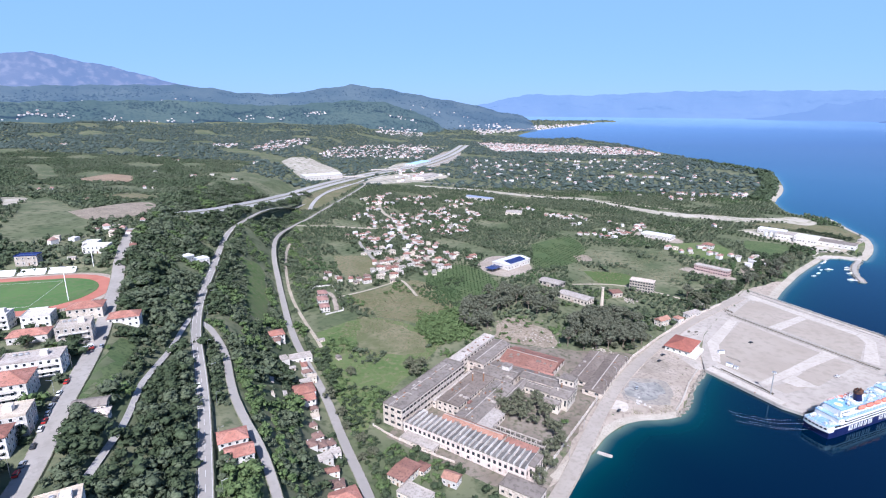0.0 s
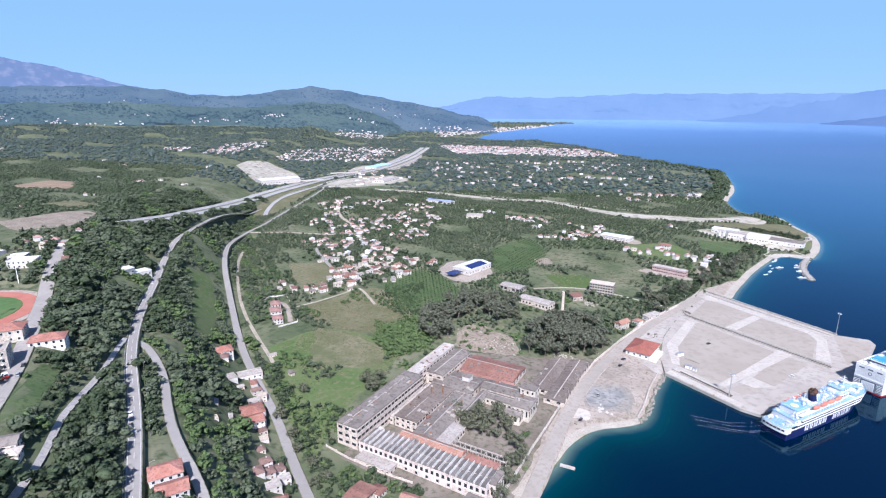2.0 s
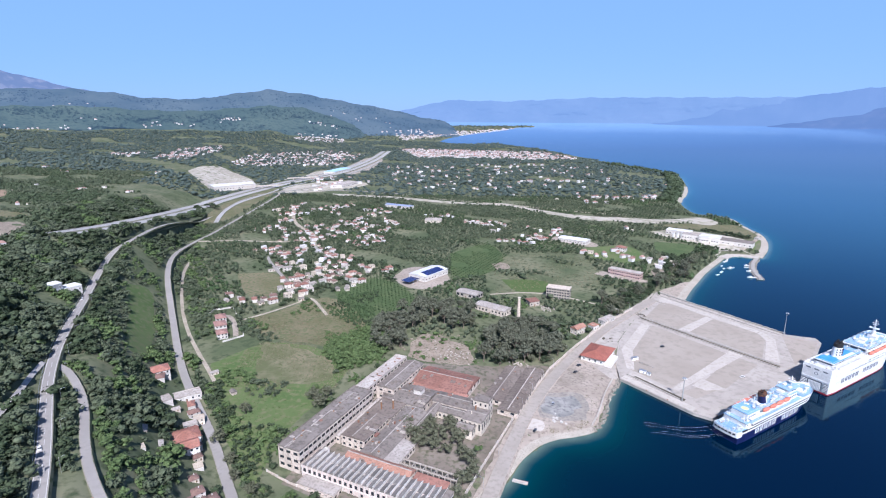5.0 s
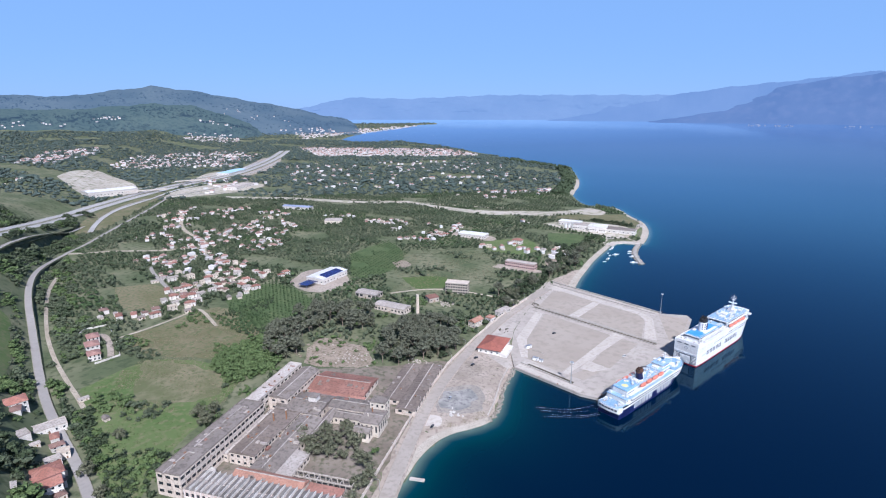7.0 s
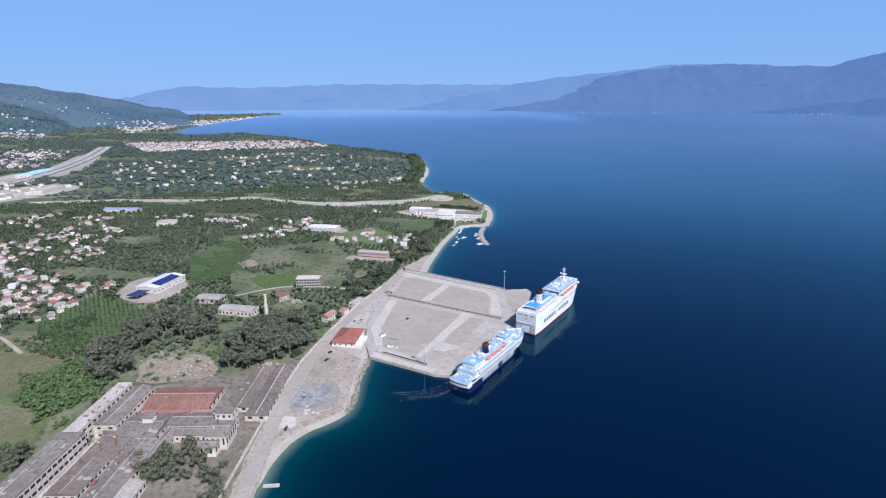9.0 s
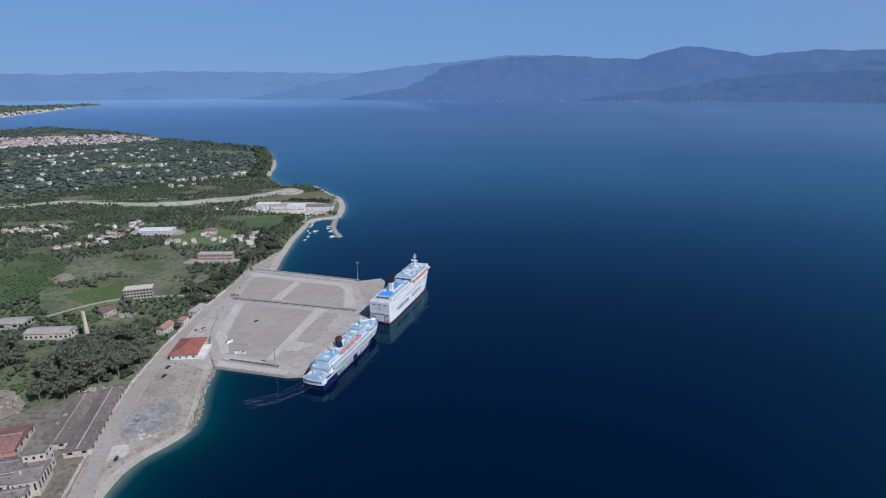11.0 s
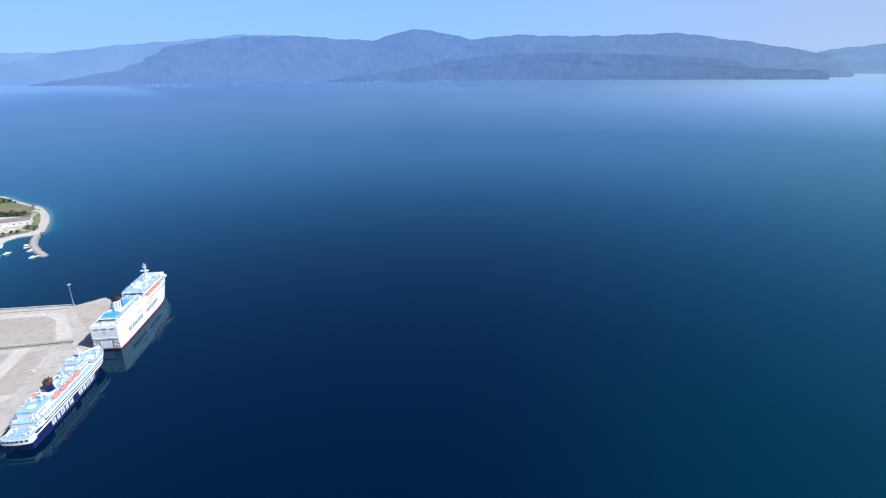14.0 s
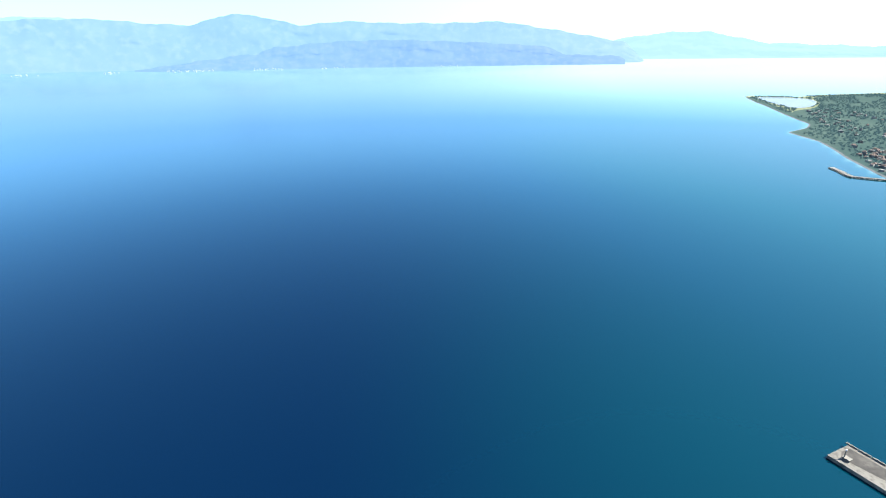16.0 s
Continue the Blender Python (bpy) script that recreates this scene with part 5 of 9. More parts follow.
    for xx, yy, w, d, h in ((63, 0, 3.5, 4.5, 1.4), (71, -2.2, 3, 2.0, 1.0), (72, 2.2, 3, 2.0, 1.2), (34, 0, 3.0, 3.2, 1.0), (48, 1.5, 4.0, 2.2, 1.1), (54, -1.4, 3.0, 2.6, 1.3)):
        z = 18.4 if 66 < xx < 80 else (16.25 if xx > 60 else 15.42)
        box_part("vent_house", xx, yy, z, w, d, h, M_hullwhite, s, bevel=0.15)
    ship_clutter(s, 0, 8, 7, 8.42, 14, 51)
    ship_clutter(s, 10, 13, 7, 12.12, 6, 52)
    ship_clutter(s, 30, 58, 4.4, 15.42, 22, 21)
    ship_clutter(s, 22.8, 27, 5.0, 16.42, 5, 23)
    ship_clutter(s, 81, 96, 5.5, 11.36, 16, 22)
    box_part("cargo_hatch", 88, 0, 11.36, 5, 5, 0.9, M_hullwhite, s, bevel=0.15)
    for q in (-2.4, 2.4):
        cyl_part("winch", 94, q, 11.36, 0.8, 0.8, 1.1, M_grey, s, 12)
    cyl_part("jack_staff", 99, 0, 11.4, 0.2, 0.12, 6.0, M_hullwhite, s, 8)
    rail(rect(13.6, 28, 5.6, 1), 16.45, s)
    rail(rect(28.2, 60, 4.9, 1), 15.45, s)
    rail(rect(60.3, 78, 5.6, 3), 16.25, s)
    for k in range(8):
        box_part("raft_canister", 62 + (k % 4) * 1.8, (-1) ** k * 6.6, 13.8, 1.4, 0.8, 0.8, M_hullwhite, s, bevel=0.2)
    return s


def large_ferry(x, y, rz):
    L, B, ZL, ZT = 128.0, 21.4, -3.0, 18.2
    s = thing("ferry", "tall white car ferry with blue decks and stern gates", "ship", x, y, 0, rz)
    hull_part("boot_topping", L, B, (-3, 0, 1.1), ZL, ZT, M_red, s, "red waterline band", True, grow=0.06)
    hull_part("hull", L, B, (1.1, 6, 12, 17.0), ZL, ZT, M_hullwhite, s, "white hull", True)
    hull_part("belting", L, B, (4.4, 4.7), ZL, ZT, M_grey, s, "grey rubbing strake", False, grow=0.25)
    hull_part("belting", L, B, (12.2, 12.4), ZL, ZT, M_grey, s, "thin grey line on the plating", False, grow=0.1, x1=0.9)
    hull_part("bulwark", L, B, (17.0, 18.2), ZL, ZT, M_hullwhite, s, "white bow bulwark", False, grow=0.02, x0=0.78)
    hull_part("foredeck", L, B, (17.0, 17.15), ZL, ZT, M_grey, s, "grey foredeck", True, grow=-0.8, x0=0.78, x1=0.985)
    for side in (1, -1):
        bars("name_lettering", L, B, 7.4, 2.2, 9, 15, [0.9, 0.8], M_grey, s, ZL, ZT, "small grey bars of lettering", side)
        bars("name_lettering", L, B, 6.4, 3.9, 17, 46, [1.25, 0.6, 1.25, -0.4, 1.1, 1.4, -0.4], M_slate, s, ZL, ZT, "dark ship's lettering as plain bars", side, 0.75)
        bars("name_lettering", L, B, 6.4, 3.9, 53, 79, [1.25, 0.6, 1.25, -0.4, 1.1, 1.4, -0.4], M_slate, s, ZL, ZT, "dark ship's lettering as plain bars", side, 0.75)
        bars("hull_mark", L, B, 8.2, 1.4, 92, 97, [0.8], M_grey, s, ZL, ZT, "small bars near the bow", side)
    window_row(L, B + 0.08, 13.4, 0.7, 30, 112, 2.4, s, ZL, ZT, 1.0)
    window_row(L, B + 0.08, 15.4, 0.7, 60, 108, 2.4, s, ZL, ZT, 1.1)
    # after block over the car deck
    prism_part("after_block", [(0.0, -10.2), (59, -10.7), (59, 10.7), (0.0, 10.2)], 17.0, 19.4, M_hullwhite, s, "white block over the stern")
    prism_part("aft_deck", [(0.6, -9.6), (8.6, -9.9), (8.6, 9.9), (0.6, 9.6)], 19.4, 19.55, M_grey, s, "grey aft mooring deck")
    prism_part("side_deck", [(8.6, -10.2), (58, -10.4), (58, 10.4), (8.6, 10.2)], 19.4, 19.5, M_decksand, s, "worn grey side deck")
    for q in (-1, 1):
        box_part("aft_rail_screen", 4.3, q * 9.9, 19.4, 8.4, 0.25, 1.3, M_hullwhite, s)
        box_part("side_screen", 35, q * 10.45, 19.4, 48, 0.25, 1.1, M_hullwhite, s)
        box_part("inner_screen", 33, q * 7.9, 19.4, 46, 0.5, 2.0, M_hullwhite, s, label="white inner wall of the side deck")
    box_part("aft_screen", 0.4, 0, 19.4, 0.25, 19.6, 1.2, M_hullwhite, s)
    # stern gates
    box_part("gate_frame", -0.16, 0, 1.6, 0.35, 10.2, 7.4, M_gate_and_shade, s, bevel=0.06, label="dark frame of the stern gate")
    gate = box_part("stern_gate", -0.32, 0, 1.5, 0.5, 8.8, 6.6, M_grey, s, bevel=0.08, label="grey ribbed stern gate")
    for k in range(9):
        box_part("gate_rib", -0.62, -4.0 + k * 1.0, 1.7, 0.3, 0.34, 6.2, M_hullwhite, gate)
    for q in (-1, 1):
        side_gate = box_part("side_gate", -0.2, q * 7.7, 2.2, 0.4, 3.8, 6.4, M_gate_and_shade, s, bevel=0.06)
        for k in range(5):
            box_part("gate_rib", -0.44, q * 7.7, 2.6 + k * 1.25, 0.26, 3.7, 0.62, M_hullwhite, side_gate)
    for z in (9.3, 10.2):
        box_part("stern_ledge", -0.2, 0, z, 0.6, 19.4, 0.3, M_grey, s)
    bm = bmesh.new()
    add_cyl(bm, 0, 0, 0, 1.35, 1.35, 0.14, 24, pose(-0.1, 0, 14.6, 0, 90, 0))
    part("stern_emblem", bm, M_gate_and_shade, s, "round grey emblem, drawn plain")
    bm = bmesh.new()
    add_cyl(bm, 0, 0, 0, 0.95, 0.95, 0.16, 24, pose(-0.14, 0, 14.6, 0, 90, 0))
    part("emblem_face", bm, M_hullwhite, s)
    for q in (-6, 0, 6):
        box_part("stern_opening", -0.02, q, 17.4, 0.2, 3.6, 1.0, M_gate_and_shade, s)
    # blue deck and funnel
    deckhouse(s, 8.8, 47, 6.2, 19.5, 22.8, M_deckbright, "white house under the blue deck", front=0.8)
    # solid dark box paints the shade below the deck edge
    box_part("shade_beam", 8.7, 0, 21.4, 0.5, 12.6, 0.9, M_gate_and_shade, s, label="dark strip for the shade under the blue deck")
    box_part("deck_rim", 8.4, 0, 22.75, 0.8, 13.2, 0.5, M_hullwhite, s)
    for q in (-1, 1):
        box_part("roof_panel", 33, q * 4.7, 23.05, 24, 2.6, 0.5, M_hullwhite, s, bevel=0.1, label="white raised roof panel beside the funnel")
    funnel(s, 27.5, 23.0, 13.0, 4.2, 3.4, M_hullwhite, M_black, "broad white funnel with a black top", -1.6, M_black)
    for k in range(3):
        for j in range(4):
            a = radians(205 + 32 * j)
            box_part("funnel_mark", 27.6 + 1.6 * (0.14 + 0.16 * k) + 4.12 * math.cos(a), 3.36 * math.sin(a), 24.6 + k * 2.0, 1.1, 0.5, 1.1, M_slate, s, 90 - 25 + 32 * j, label="dark block on the funnel")
    deckhouse(s, 47.2, 59, 6.2, 19.5, 22.0, M_deckblue, front=0.6)
    # accommodation, boats and bridge
    deckhouse(s, 58, 111, 7.6, 17.0, 21.6, M_deckblue, "white accommodation block", front=5.0)
    prism_part("boat_deck", rect(58, 106, 10.6, 3.0), 17.0, 17.9, M_hullwhite, s, "white boat deck over the side")
    deckhouse(s, 59, 104, 8.7, 21.8, 24.9, M_deckblue, "white upper house with a pale blue roof", front=4.5)
    # solid dark panel paints the shade of the open after end
    box_part("shade_opening", 58.9, 0, 22.2, 0.4, 15.0, 2.0, M_gate_and_shade, s, label="dark panel for the shade in the after wall")
    box_part("cross_beam", 57.4, 0, 24.6, 1.2, 18.4, 0.6, M_hullwhite, s, label="white cross beam above the after deck")
    for q in (-8.6, -3, 3, 8.6):
        box_part("beam_post", 57.4, q, 19.5, 0.5, 0.5, 5.2, M_hullwhite, s)
    deckhouse(s, 97, 108, 9.4, 21.6, 24.4, M_hullwhite, "white wheelhouse block", front=3.0)
    prism_part("bridge_wing", [(101, -12.2), (105, -12.2), (105, 12.2), (101, 12.2)], 21.6, 23.0, M_hullwhite, s)
    for q in (-1, 1):
        for k in range(4):
            lifeboat(67 + k * 8.6, q * 9.3, 18.5, s, 7.6)
        prism_part("boat_canopy", [(62, q * 8.5), (98, q * 8.5), (98, q * 9.2), (62, q * 9.2)] if q > 0 else [(62, -9.2), (98, -9.2), (98, -8.5), (62, -8.5)], 21.7, 21.95, M_hullwhite, s)
    for xx, yy, w, d, h in ((68, 0, 5, 4.5, 1.1), (76, 1.5, 6, 5.0, 1.6), (83, -2.0, 4, 3.0, 1.0), (90, 0, 6, 6.5, 2.2), (97, 3.5, 3, 2.5, 1.2), (97, -3.5, 3, 2.5, 1.2), (64, -5, 2.4, 2.0, 1.0), (72, -6, 3, 1.4, 0.9), (72, 6, 3, 1.4, 0.9)):
        box_part("vent_house", xx, yy, 25.12, w, d, h, M_hullwhite, s, bevel=0.15)
    bm = bmesh.new()
    bmesh.ops.create_cone(bm, cap_ends=True, segments=14, radius1=2.0, radius2=0.5, depth=7.5, matrix=pose(90, 0, 31.0))
    cone = part("mast_base", bm, M_hullwhite, s, "white tapered mast")
    box_part("mast_platform", 90, 0, 33.2, 3.2, 6.5, 0.4, M_hullwhite, cone)
    radar_mast(s, 90, 33.6, 7.5)
    cyl_part("signal_pole", 99, 3, 25.1, 0.35, 0.25, 6.5, M_hullwhite, s, 8)
    ship_clutter(s, 11, 56, 9.6, 19.5, 46, 41)
    ship_clutter(s, 1.5, 8, 8.5, 19.55, 12, 43)
    ship_clutter(s, 60, 100, 7.8, 25.12, 34, 31)
    ship_clutter(s, 48, 57, 5.6, 22.25, 8, 32)
    ship_clutter(s, 110, 122, 5.0, 17.15, 12, 33)
    for k in range(8):
        box_part("raft_canister", 48 + k * 1.5, -9.3, 19.5, 1.2, 0.9, 0.9, M_hullwhite, s, bevel=0.2)
    for k in range(5):
        bm = bmesh.new()
        beam_between(bm, (16 + k * 7.5, -8.4, 19.5), (19 + k * 7.5, -9.6, 22.4), 0.22)
        part("deck_crane", bm, M_grey, s, "small grey deck crane")
    rail(rect(9, 47, 6.1, 1), 23.05, s)
    rail(rect(59, 104, 8.6, 4), 25.15, s)
    rail([(0.8, -9.6), (8.4, -9.8), (8.4, 9.8), (0.8, 9.6)], 19.6, s)
    return s


small_ferry(189.5, 332.4, 29.85)
large_ferry(292.3, 394.7, 29.73)


def mooring_line(a, b):
    bm = bmesh.new()
    a, b = Vector(a), Vector(b)
    pts = [a.lerp(b, k / 12) - Vector((0, 0, 4.0 * math.sin(math.pi * k / 12) * (1 - 0.3 * k / 12))) for k in range(13)]
    for p, q in zip(pts, pts[1:]):
        beam_between(bm, (p.x, p.y, max(p.z, 0.12)), (q.x, q.y, max(q.z, 0.12)), 0.02, 4)
    tagged(part("mooring_line", bm, M_hullwhite), "pale mooring rope slack over the water", "rope", "mooring lines")


for a, b in (((186, 337, 7.2), (143, 352, 0.1)), ((188, 333, 7.2), (143, 348, 0.1)), ((192, 327, 7.2), (143, 340, 0.1)), ((190, 329, 7.2), (150, 341, 0.1))):
    mooring_line(a, b)

# ---- buildings ----
M_plaster = surface("white_plaster", (0.50, 0.47, 0.43), (0.62, 0.595, 0.56), (0.40, 0.37, 0.335), 0.25, 1.2, 0.9, vary=0.16)
M_cream = surface("cream_plaster", (0.50, 0.445, 0.37), (0.60, 0.54, 0.46), (0.40, 0.35, 0.29), 0.2, 1.0, 0.9, vary=0.1)
M_stained = surface("stained_industrial_plaster", (0.47, 0.405, 0.345), (0.59, 0.52, 0.45), (0.32, 0.27, 0.225), 0.15, 0.8, 0.92)
M_bare = surface("bare_concrete_frame", (0.34, 0.30, 0.255), (0.44, 0.395, 0.345), (0.24, 0.21, 0.18), 0.2, 1.2, 0.92)
M_flatroof = surface("grey_flat_roof", (0.32, 0.285, 0.255), (0.41, 0.375, 0.34), (0.24, 0.21, 0.185), 0.12, 0.8, 0.92, vary=0.15)
M_oldroof = surface("weathered_brown_sheet_roof", (0.165, 0.143, 0.126), (0.225, 0.198, 0.176), (0.12, 0.103, 0.09), 0.06, 0.45, 0.9, vary=0.15)
M_oldtile = surface("faded_red_tile_roof", (0.215, 0.105, 0.08), (0.29, 0.152, 0.12), (0.15, 0.085, 0.067), 0.08, 0.7, 0.9, vary=0.2)
M_orangetile = surface("orange_tile_roof", (0.29, 0.155, 0.11), (0.37, 0.21, 0.155), (0.22, 0.12, 0.09), 0.08, 0.9, 0.9)
M_darkroof = surface("dark_asbestos_sheet_roof", (0.15, 0.122, 0.104), (0.205, 0.172, 0.148), (0.118, 0.096, 0.082), 0.06, 0.5, 0.9, vary=0.1)
M_wood = surface("brown_shutter_wood", (0.12, 0.07, 0.04), (0.18, 0.11, 0.065), None, 0.5, 3, 0.7, vary=0.3)
M_whitesheet = surface("white_sheet_roof", (0.56, 0.56, 0.55), (0.66, 0.66, 0.65), (0.48, 0.475, 0.46), 0.1, 0.8, 0.5)
M_solar = surface("blue_panel", (0.012, 0.02, 0.09), (0.02, 0.03, 0.12), None, 0.3, 2, 0.25, spec=0.5)


def roof_mesh(bm, w, d, h, rise, kind, over=0.5):
    """A roof over a box of w by d: hip, gable (ridge along x), shed or flat with a parapet."""
    a, b = w / 2 + over, d / 2 + over
    if kind == "flat":
        add_box(bm, 0, 0, h, w + 0.3, d + 0.3, 0.25)
        for sx, sy, cx, cy in ((w + 0.3, 0.25, 0, d / 2), (w + 0.3, 0.25, 0, -d / 2), (0.25, d - 0.2, w / 2, 0), (0.25, d - 0.2, -w / 2, 0)):
            add_box(bm, cx, cy, h + 0.25, sx, sy, 0.55)
        return
    if kind == "shed":
        add = [(-a, -b, h), (a, -b, h), (a, b, h + rise), (-a, b, h + rise)]
        tops = [bm.verts.new((x, y, z + 0.25)) for x, y, z in add]
        lows = [bm.verts.new(p) for p in add]
    else:
        r = a - b if kind == "hip" and a > b else (0 if kind == "hip" else a)
        base = [(-a, -b, h), (a, -b, h), (a, b, h), (-a, b, h)]
        lo = [bm.verts.new((x, y, z - 0.18)) for x, y, z in base]
        e = [bm.verts.new(p) for p in base]
        p, q = bm.verts.new((-r, 0, h + rise)), bm.verts.new((r, 0, h + rise))
        for f in ((e[0], e[1], q, p), (e[2], e[3], p, q), (e[1], e[2], q), (e[3], e[0], p), (lo[3], lo[2], lo[1], lo[0])):
            bm.faces.new(f)
        for i in range(4):
            j = (i + 1) % 4
            bm.faces.new((lo[i], lo[j], e[j], e[i]))
        return
    bm.faces.new(tops)
    bm.faces.new(lows[::-1])
    for i in range(4):
        j = (i + 1) % 4
        bm.faces.new((lows[i], lows[j], tops[j], tops[i]))


WINDOW_MESHES = {}


def window(parent, x, y, z, w, h, facing, pane=M_glass, frame=M_hullwhite, sill=True):
    """A window in a wall that faces along the given angle: a proud frame and a pane set inside it."""
    key = (round(w, 1), round(h, 1), pane.name, frame.name)
    if key not in WINDOW_MESHES:
        bm = bmesh.new()
        add_box(bm, 0, -0.03, 0, w, 0.10, h)
        me = bpy.data.meshes.new("window")
        bm.to_mesh(me)
        bm.free()
        me.materials.append(pane)
        bm = bmesh.new()
        for cx, cz, sx, sz in ((0, -0.1, w + 0.3, 0.12), (0, h, w + 0.2, 0.1), (-w / 2 - 0.05, 0, 0.1, h), (w / 2 + 0.05, 0, 0.1, h)):
            add_box(bm, cx, -0.07, cz, sx, 0.22, sz)
        fr = bpy.data.meshes.new("window_frame")
        bm.to_mesh(fr)
        bm.free()
        fr.materials.append(frame)
        WINDOW_MESHES[key] = (me, fr)
    me, fr = WINDOW_MESHES[key]
    o = new("window", me)
    o.parent = parent
    o.matrix_basis = pose(x, y, z, 0, 0, facing)
    if sill:
        f = new("window_frame", fr)
        f.parent = o
    return o


def building(name, label, category, x, y, rz, w, d, h, roof="hip", rise=1.8, roof_mat=None, wall_mat=None, rows=1, cols=3, side_cols=2,
             group="", win=(1.2, 1.4), frames=True, z=None, chimney=False, door=True, over=0.5, sink=3.0, balcony=False, blank=""):
    roof_mat, wall_mat = roof_mat or M_tile, wall_mat or M_plaster
    if z is None:
        c, s = math.cos(radians(rz)), math.sin(radians(rz))
        z = min(ground_z(x + c * a - s * b, y + s * a + c * b) for a in (-w / 2, w / 2) for b in (-d / 2, d / 2)) * 0.5 + ground_z(x, y) * 0.5
    t = thing(name, label, category, x, y, z, rz, group)
    if x or y:
        n = max(1, round(w / d)) if w > d else max(1, round(d / w))
        for k in range(n):
            f = ((k + 0.5) / n - 0.5) * max(w, d)
            a = radians(rz + (0 if w > d else 90))
            KEEP_OUT.append((x + f * math.cos(a), y + f * math.sin(a), min(w, d) * 0.7 + 1.5))
    bm = bmesh.new()
    add_box(bm, 0, 0, -sink, w, d, h + sink - (0.18 if roof in ("hip", "gable") else 0))
    if roof == "gable":
        for q in (-1, 1):
            vs = [bm.verts.new(p) for p in ((q * w / 2, -d / 2, h - 0.2), (q * w / 2, d / 2, h - 0.2), (q * w / 2, 0, h + rise - 0.25))]
            us = [bm.verts.new((v.co.x - q * 0.3, v.co.y, v.co.z)) for v in vs]
            for f in ((vs[0], vs[1], vs[2]), (us[2], us[1], us[0]), (vs[0], vs[2], us[2], us[0]), (vs[2], vs[1], us[1], us[2])):
                bm.faces.new(f)
        bmesh.ops.recalc_face_normals(bm, faces=bm.faces[:])
    part("wall", bm, wall_mat, t)
    bm = bmesh.new()
    roof_mesh(bm, w, d, h, rise, roof, over)
    rf = part("roof", bm, roof_mat, t)
    if roof == "gable" and category == "factory":
        tilt = math.atan2(rise, d / 2 + over)
        run = math.hypot(rise, d / 2 + over)
        for q in (-1, 1):                                # laps between the roof sheets, and the ridge cap
            bm = bmesh.new()
            for k in range(int(w / 3.2) + 1):
                px = -w / 2 + 1.0 + k * 3.2
                if px < w / 2 and (k * 7 + int(w)) % 5:
                    vs = add_box(bm, 0, 0, 0, 0.22, run, 0.12)
                    bmesh.ops.transform(bm, matrix=pose(px, q * (d / 2 + over) / 2, h + rise / 2, math.degrees(-q * tilt), 0, 0), verts=vs)
            tagged(part("sheet_lap", bm, roof_mat, rf), kind="stuff")
        box_part("ridge_cap", 0, 0, h + rise - 0.05, w, 0.7, 0.16, M_flatroof, rf)
        lap_rng = random.Random(int(w * 10 + d))
        for k in range(max(2, int(w * d / 110))):        # patched sheets
            px, f, q = lap_rng.uniform(-0.42, 0.42) * w, lap_rng.uniform(0.25, 0.75), lap_rng.choice((-1, 1))
            p = box_part("roof_patch", 0, 0, 0, lap_rng.uniform(1.5, 4), lap_rng.uniform(1.2, 3), 0.05, lap_rng.choice((M_oldroof, M_darkroof, M_darkroof)), rf)
            p.matrix_basis = pose(px, q * (d / 2 + over) * f, h + rise * (1 - f) + 0.06, math.degrees(-q * tilt), 0, 0)
    storey = h / rows
    for r in range(rows):
        zz = r * storey + storey * 0.36

        def seen(side):
            a = radians(rz + side)
            return not (x or y) or math.sin(a) * -x - math.cos(a) * (10 - y) > -0.12 * math.hypot(x, y)

        hh = min(win[1], storey * 0.5)
        for k in range(cols):
            px = (k + 0.5) / cols * w - w / 2
            if "s" not in blank and seen(0) and not (door and r == 0 and k == cols // 2):
                window(t, px, -d / 2, zz, win[0], hh, 0, sill=frames)
            if "n" not in blank and seen(180):
                window(t, px, d / 2, zz, win[0], hh, 180, sill=frames)
        for k in range(side_cols):
            py = (k + 0.5) / side_cols * d - d / 2
            if "e" not in blank and seen(90):
                window(t, w / 2, py, zz, win[0], hh, 90, sill=frames)
            if "w" not in blank and seen(-90):
                window(t, -w / 2, py, zz, win[0], hh, -90, sill=frames)
    if door:
        px = (cols // 2 + 0.5) / cols * w - w / 2
        dd = box_part("door", px, -d / 2 - 0.02, 0, 1.1, 0.12, 2.1, M_wood, t)
        if x or y:
            box_part("door_step", px, -d / 2 - 0.5, -0.3, 1.8, 0.9, 0.3, M_kerb, dd)
    if chimney:
        ch = box_part("chimney", w * 0.22, d * 0.18, h - 0.3, 0.7, 0.7, rise + 0.9, M_plaster, t)
        if x or y:
            box_part("chimney_cap", w * 0.22, d * 0.18, h + rise + 0.6, 0.95, 0.95, 0.15, M_tile, ch)
    if balcony:
        for r in range(1, rows):
            bal = box_part("balcony", 0, -d / 2 - 0.7, r * storey - 0.15, w * 0.8, 1.4, 0.18, M_plaster, t)
            box_part("balcony_rail", 0, -d / 2 - 1.36, r * storey + 0.05, w * 0.8, 0.08, 0.85, M_plaster, bal)
    return t


# ---- the disused paper mill, laid out on its own axes ----
MILL_O, MILL_RZ = Vector((-94.8, 298.0)), -26.2
_mc, _ms = math.cos(radians(MILL_RZ)), math.sin(radians(MILL_RZ))


def mill_xy(v, u):
    """A place in the mill: v across from the long block, u along it."""
    return MILL_O.x + _mc * v - _ms * u, MILL_O.y + _ms * v + _mc * u


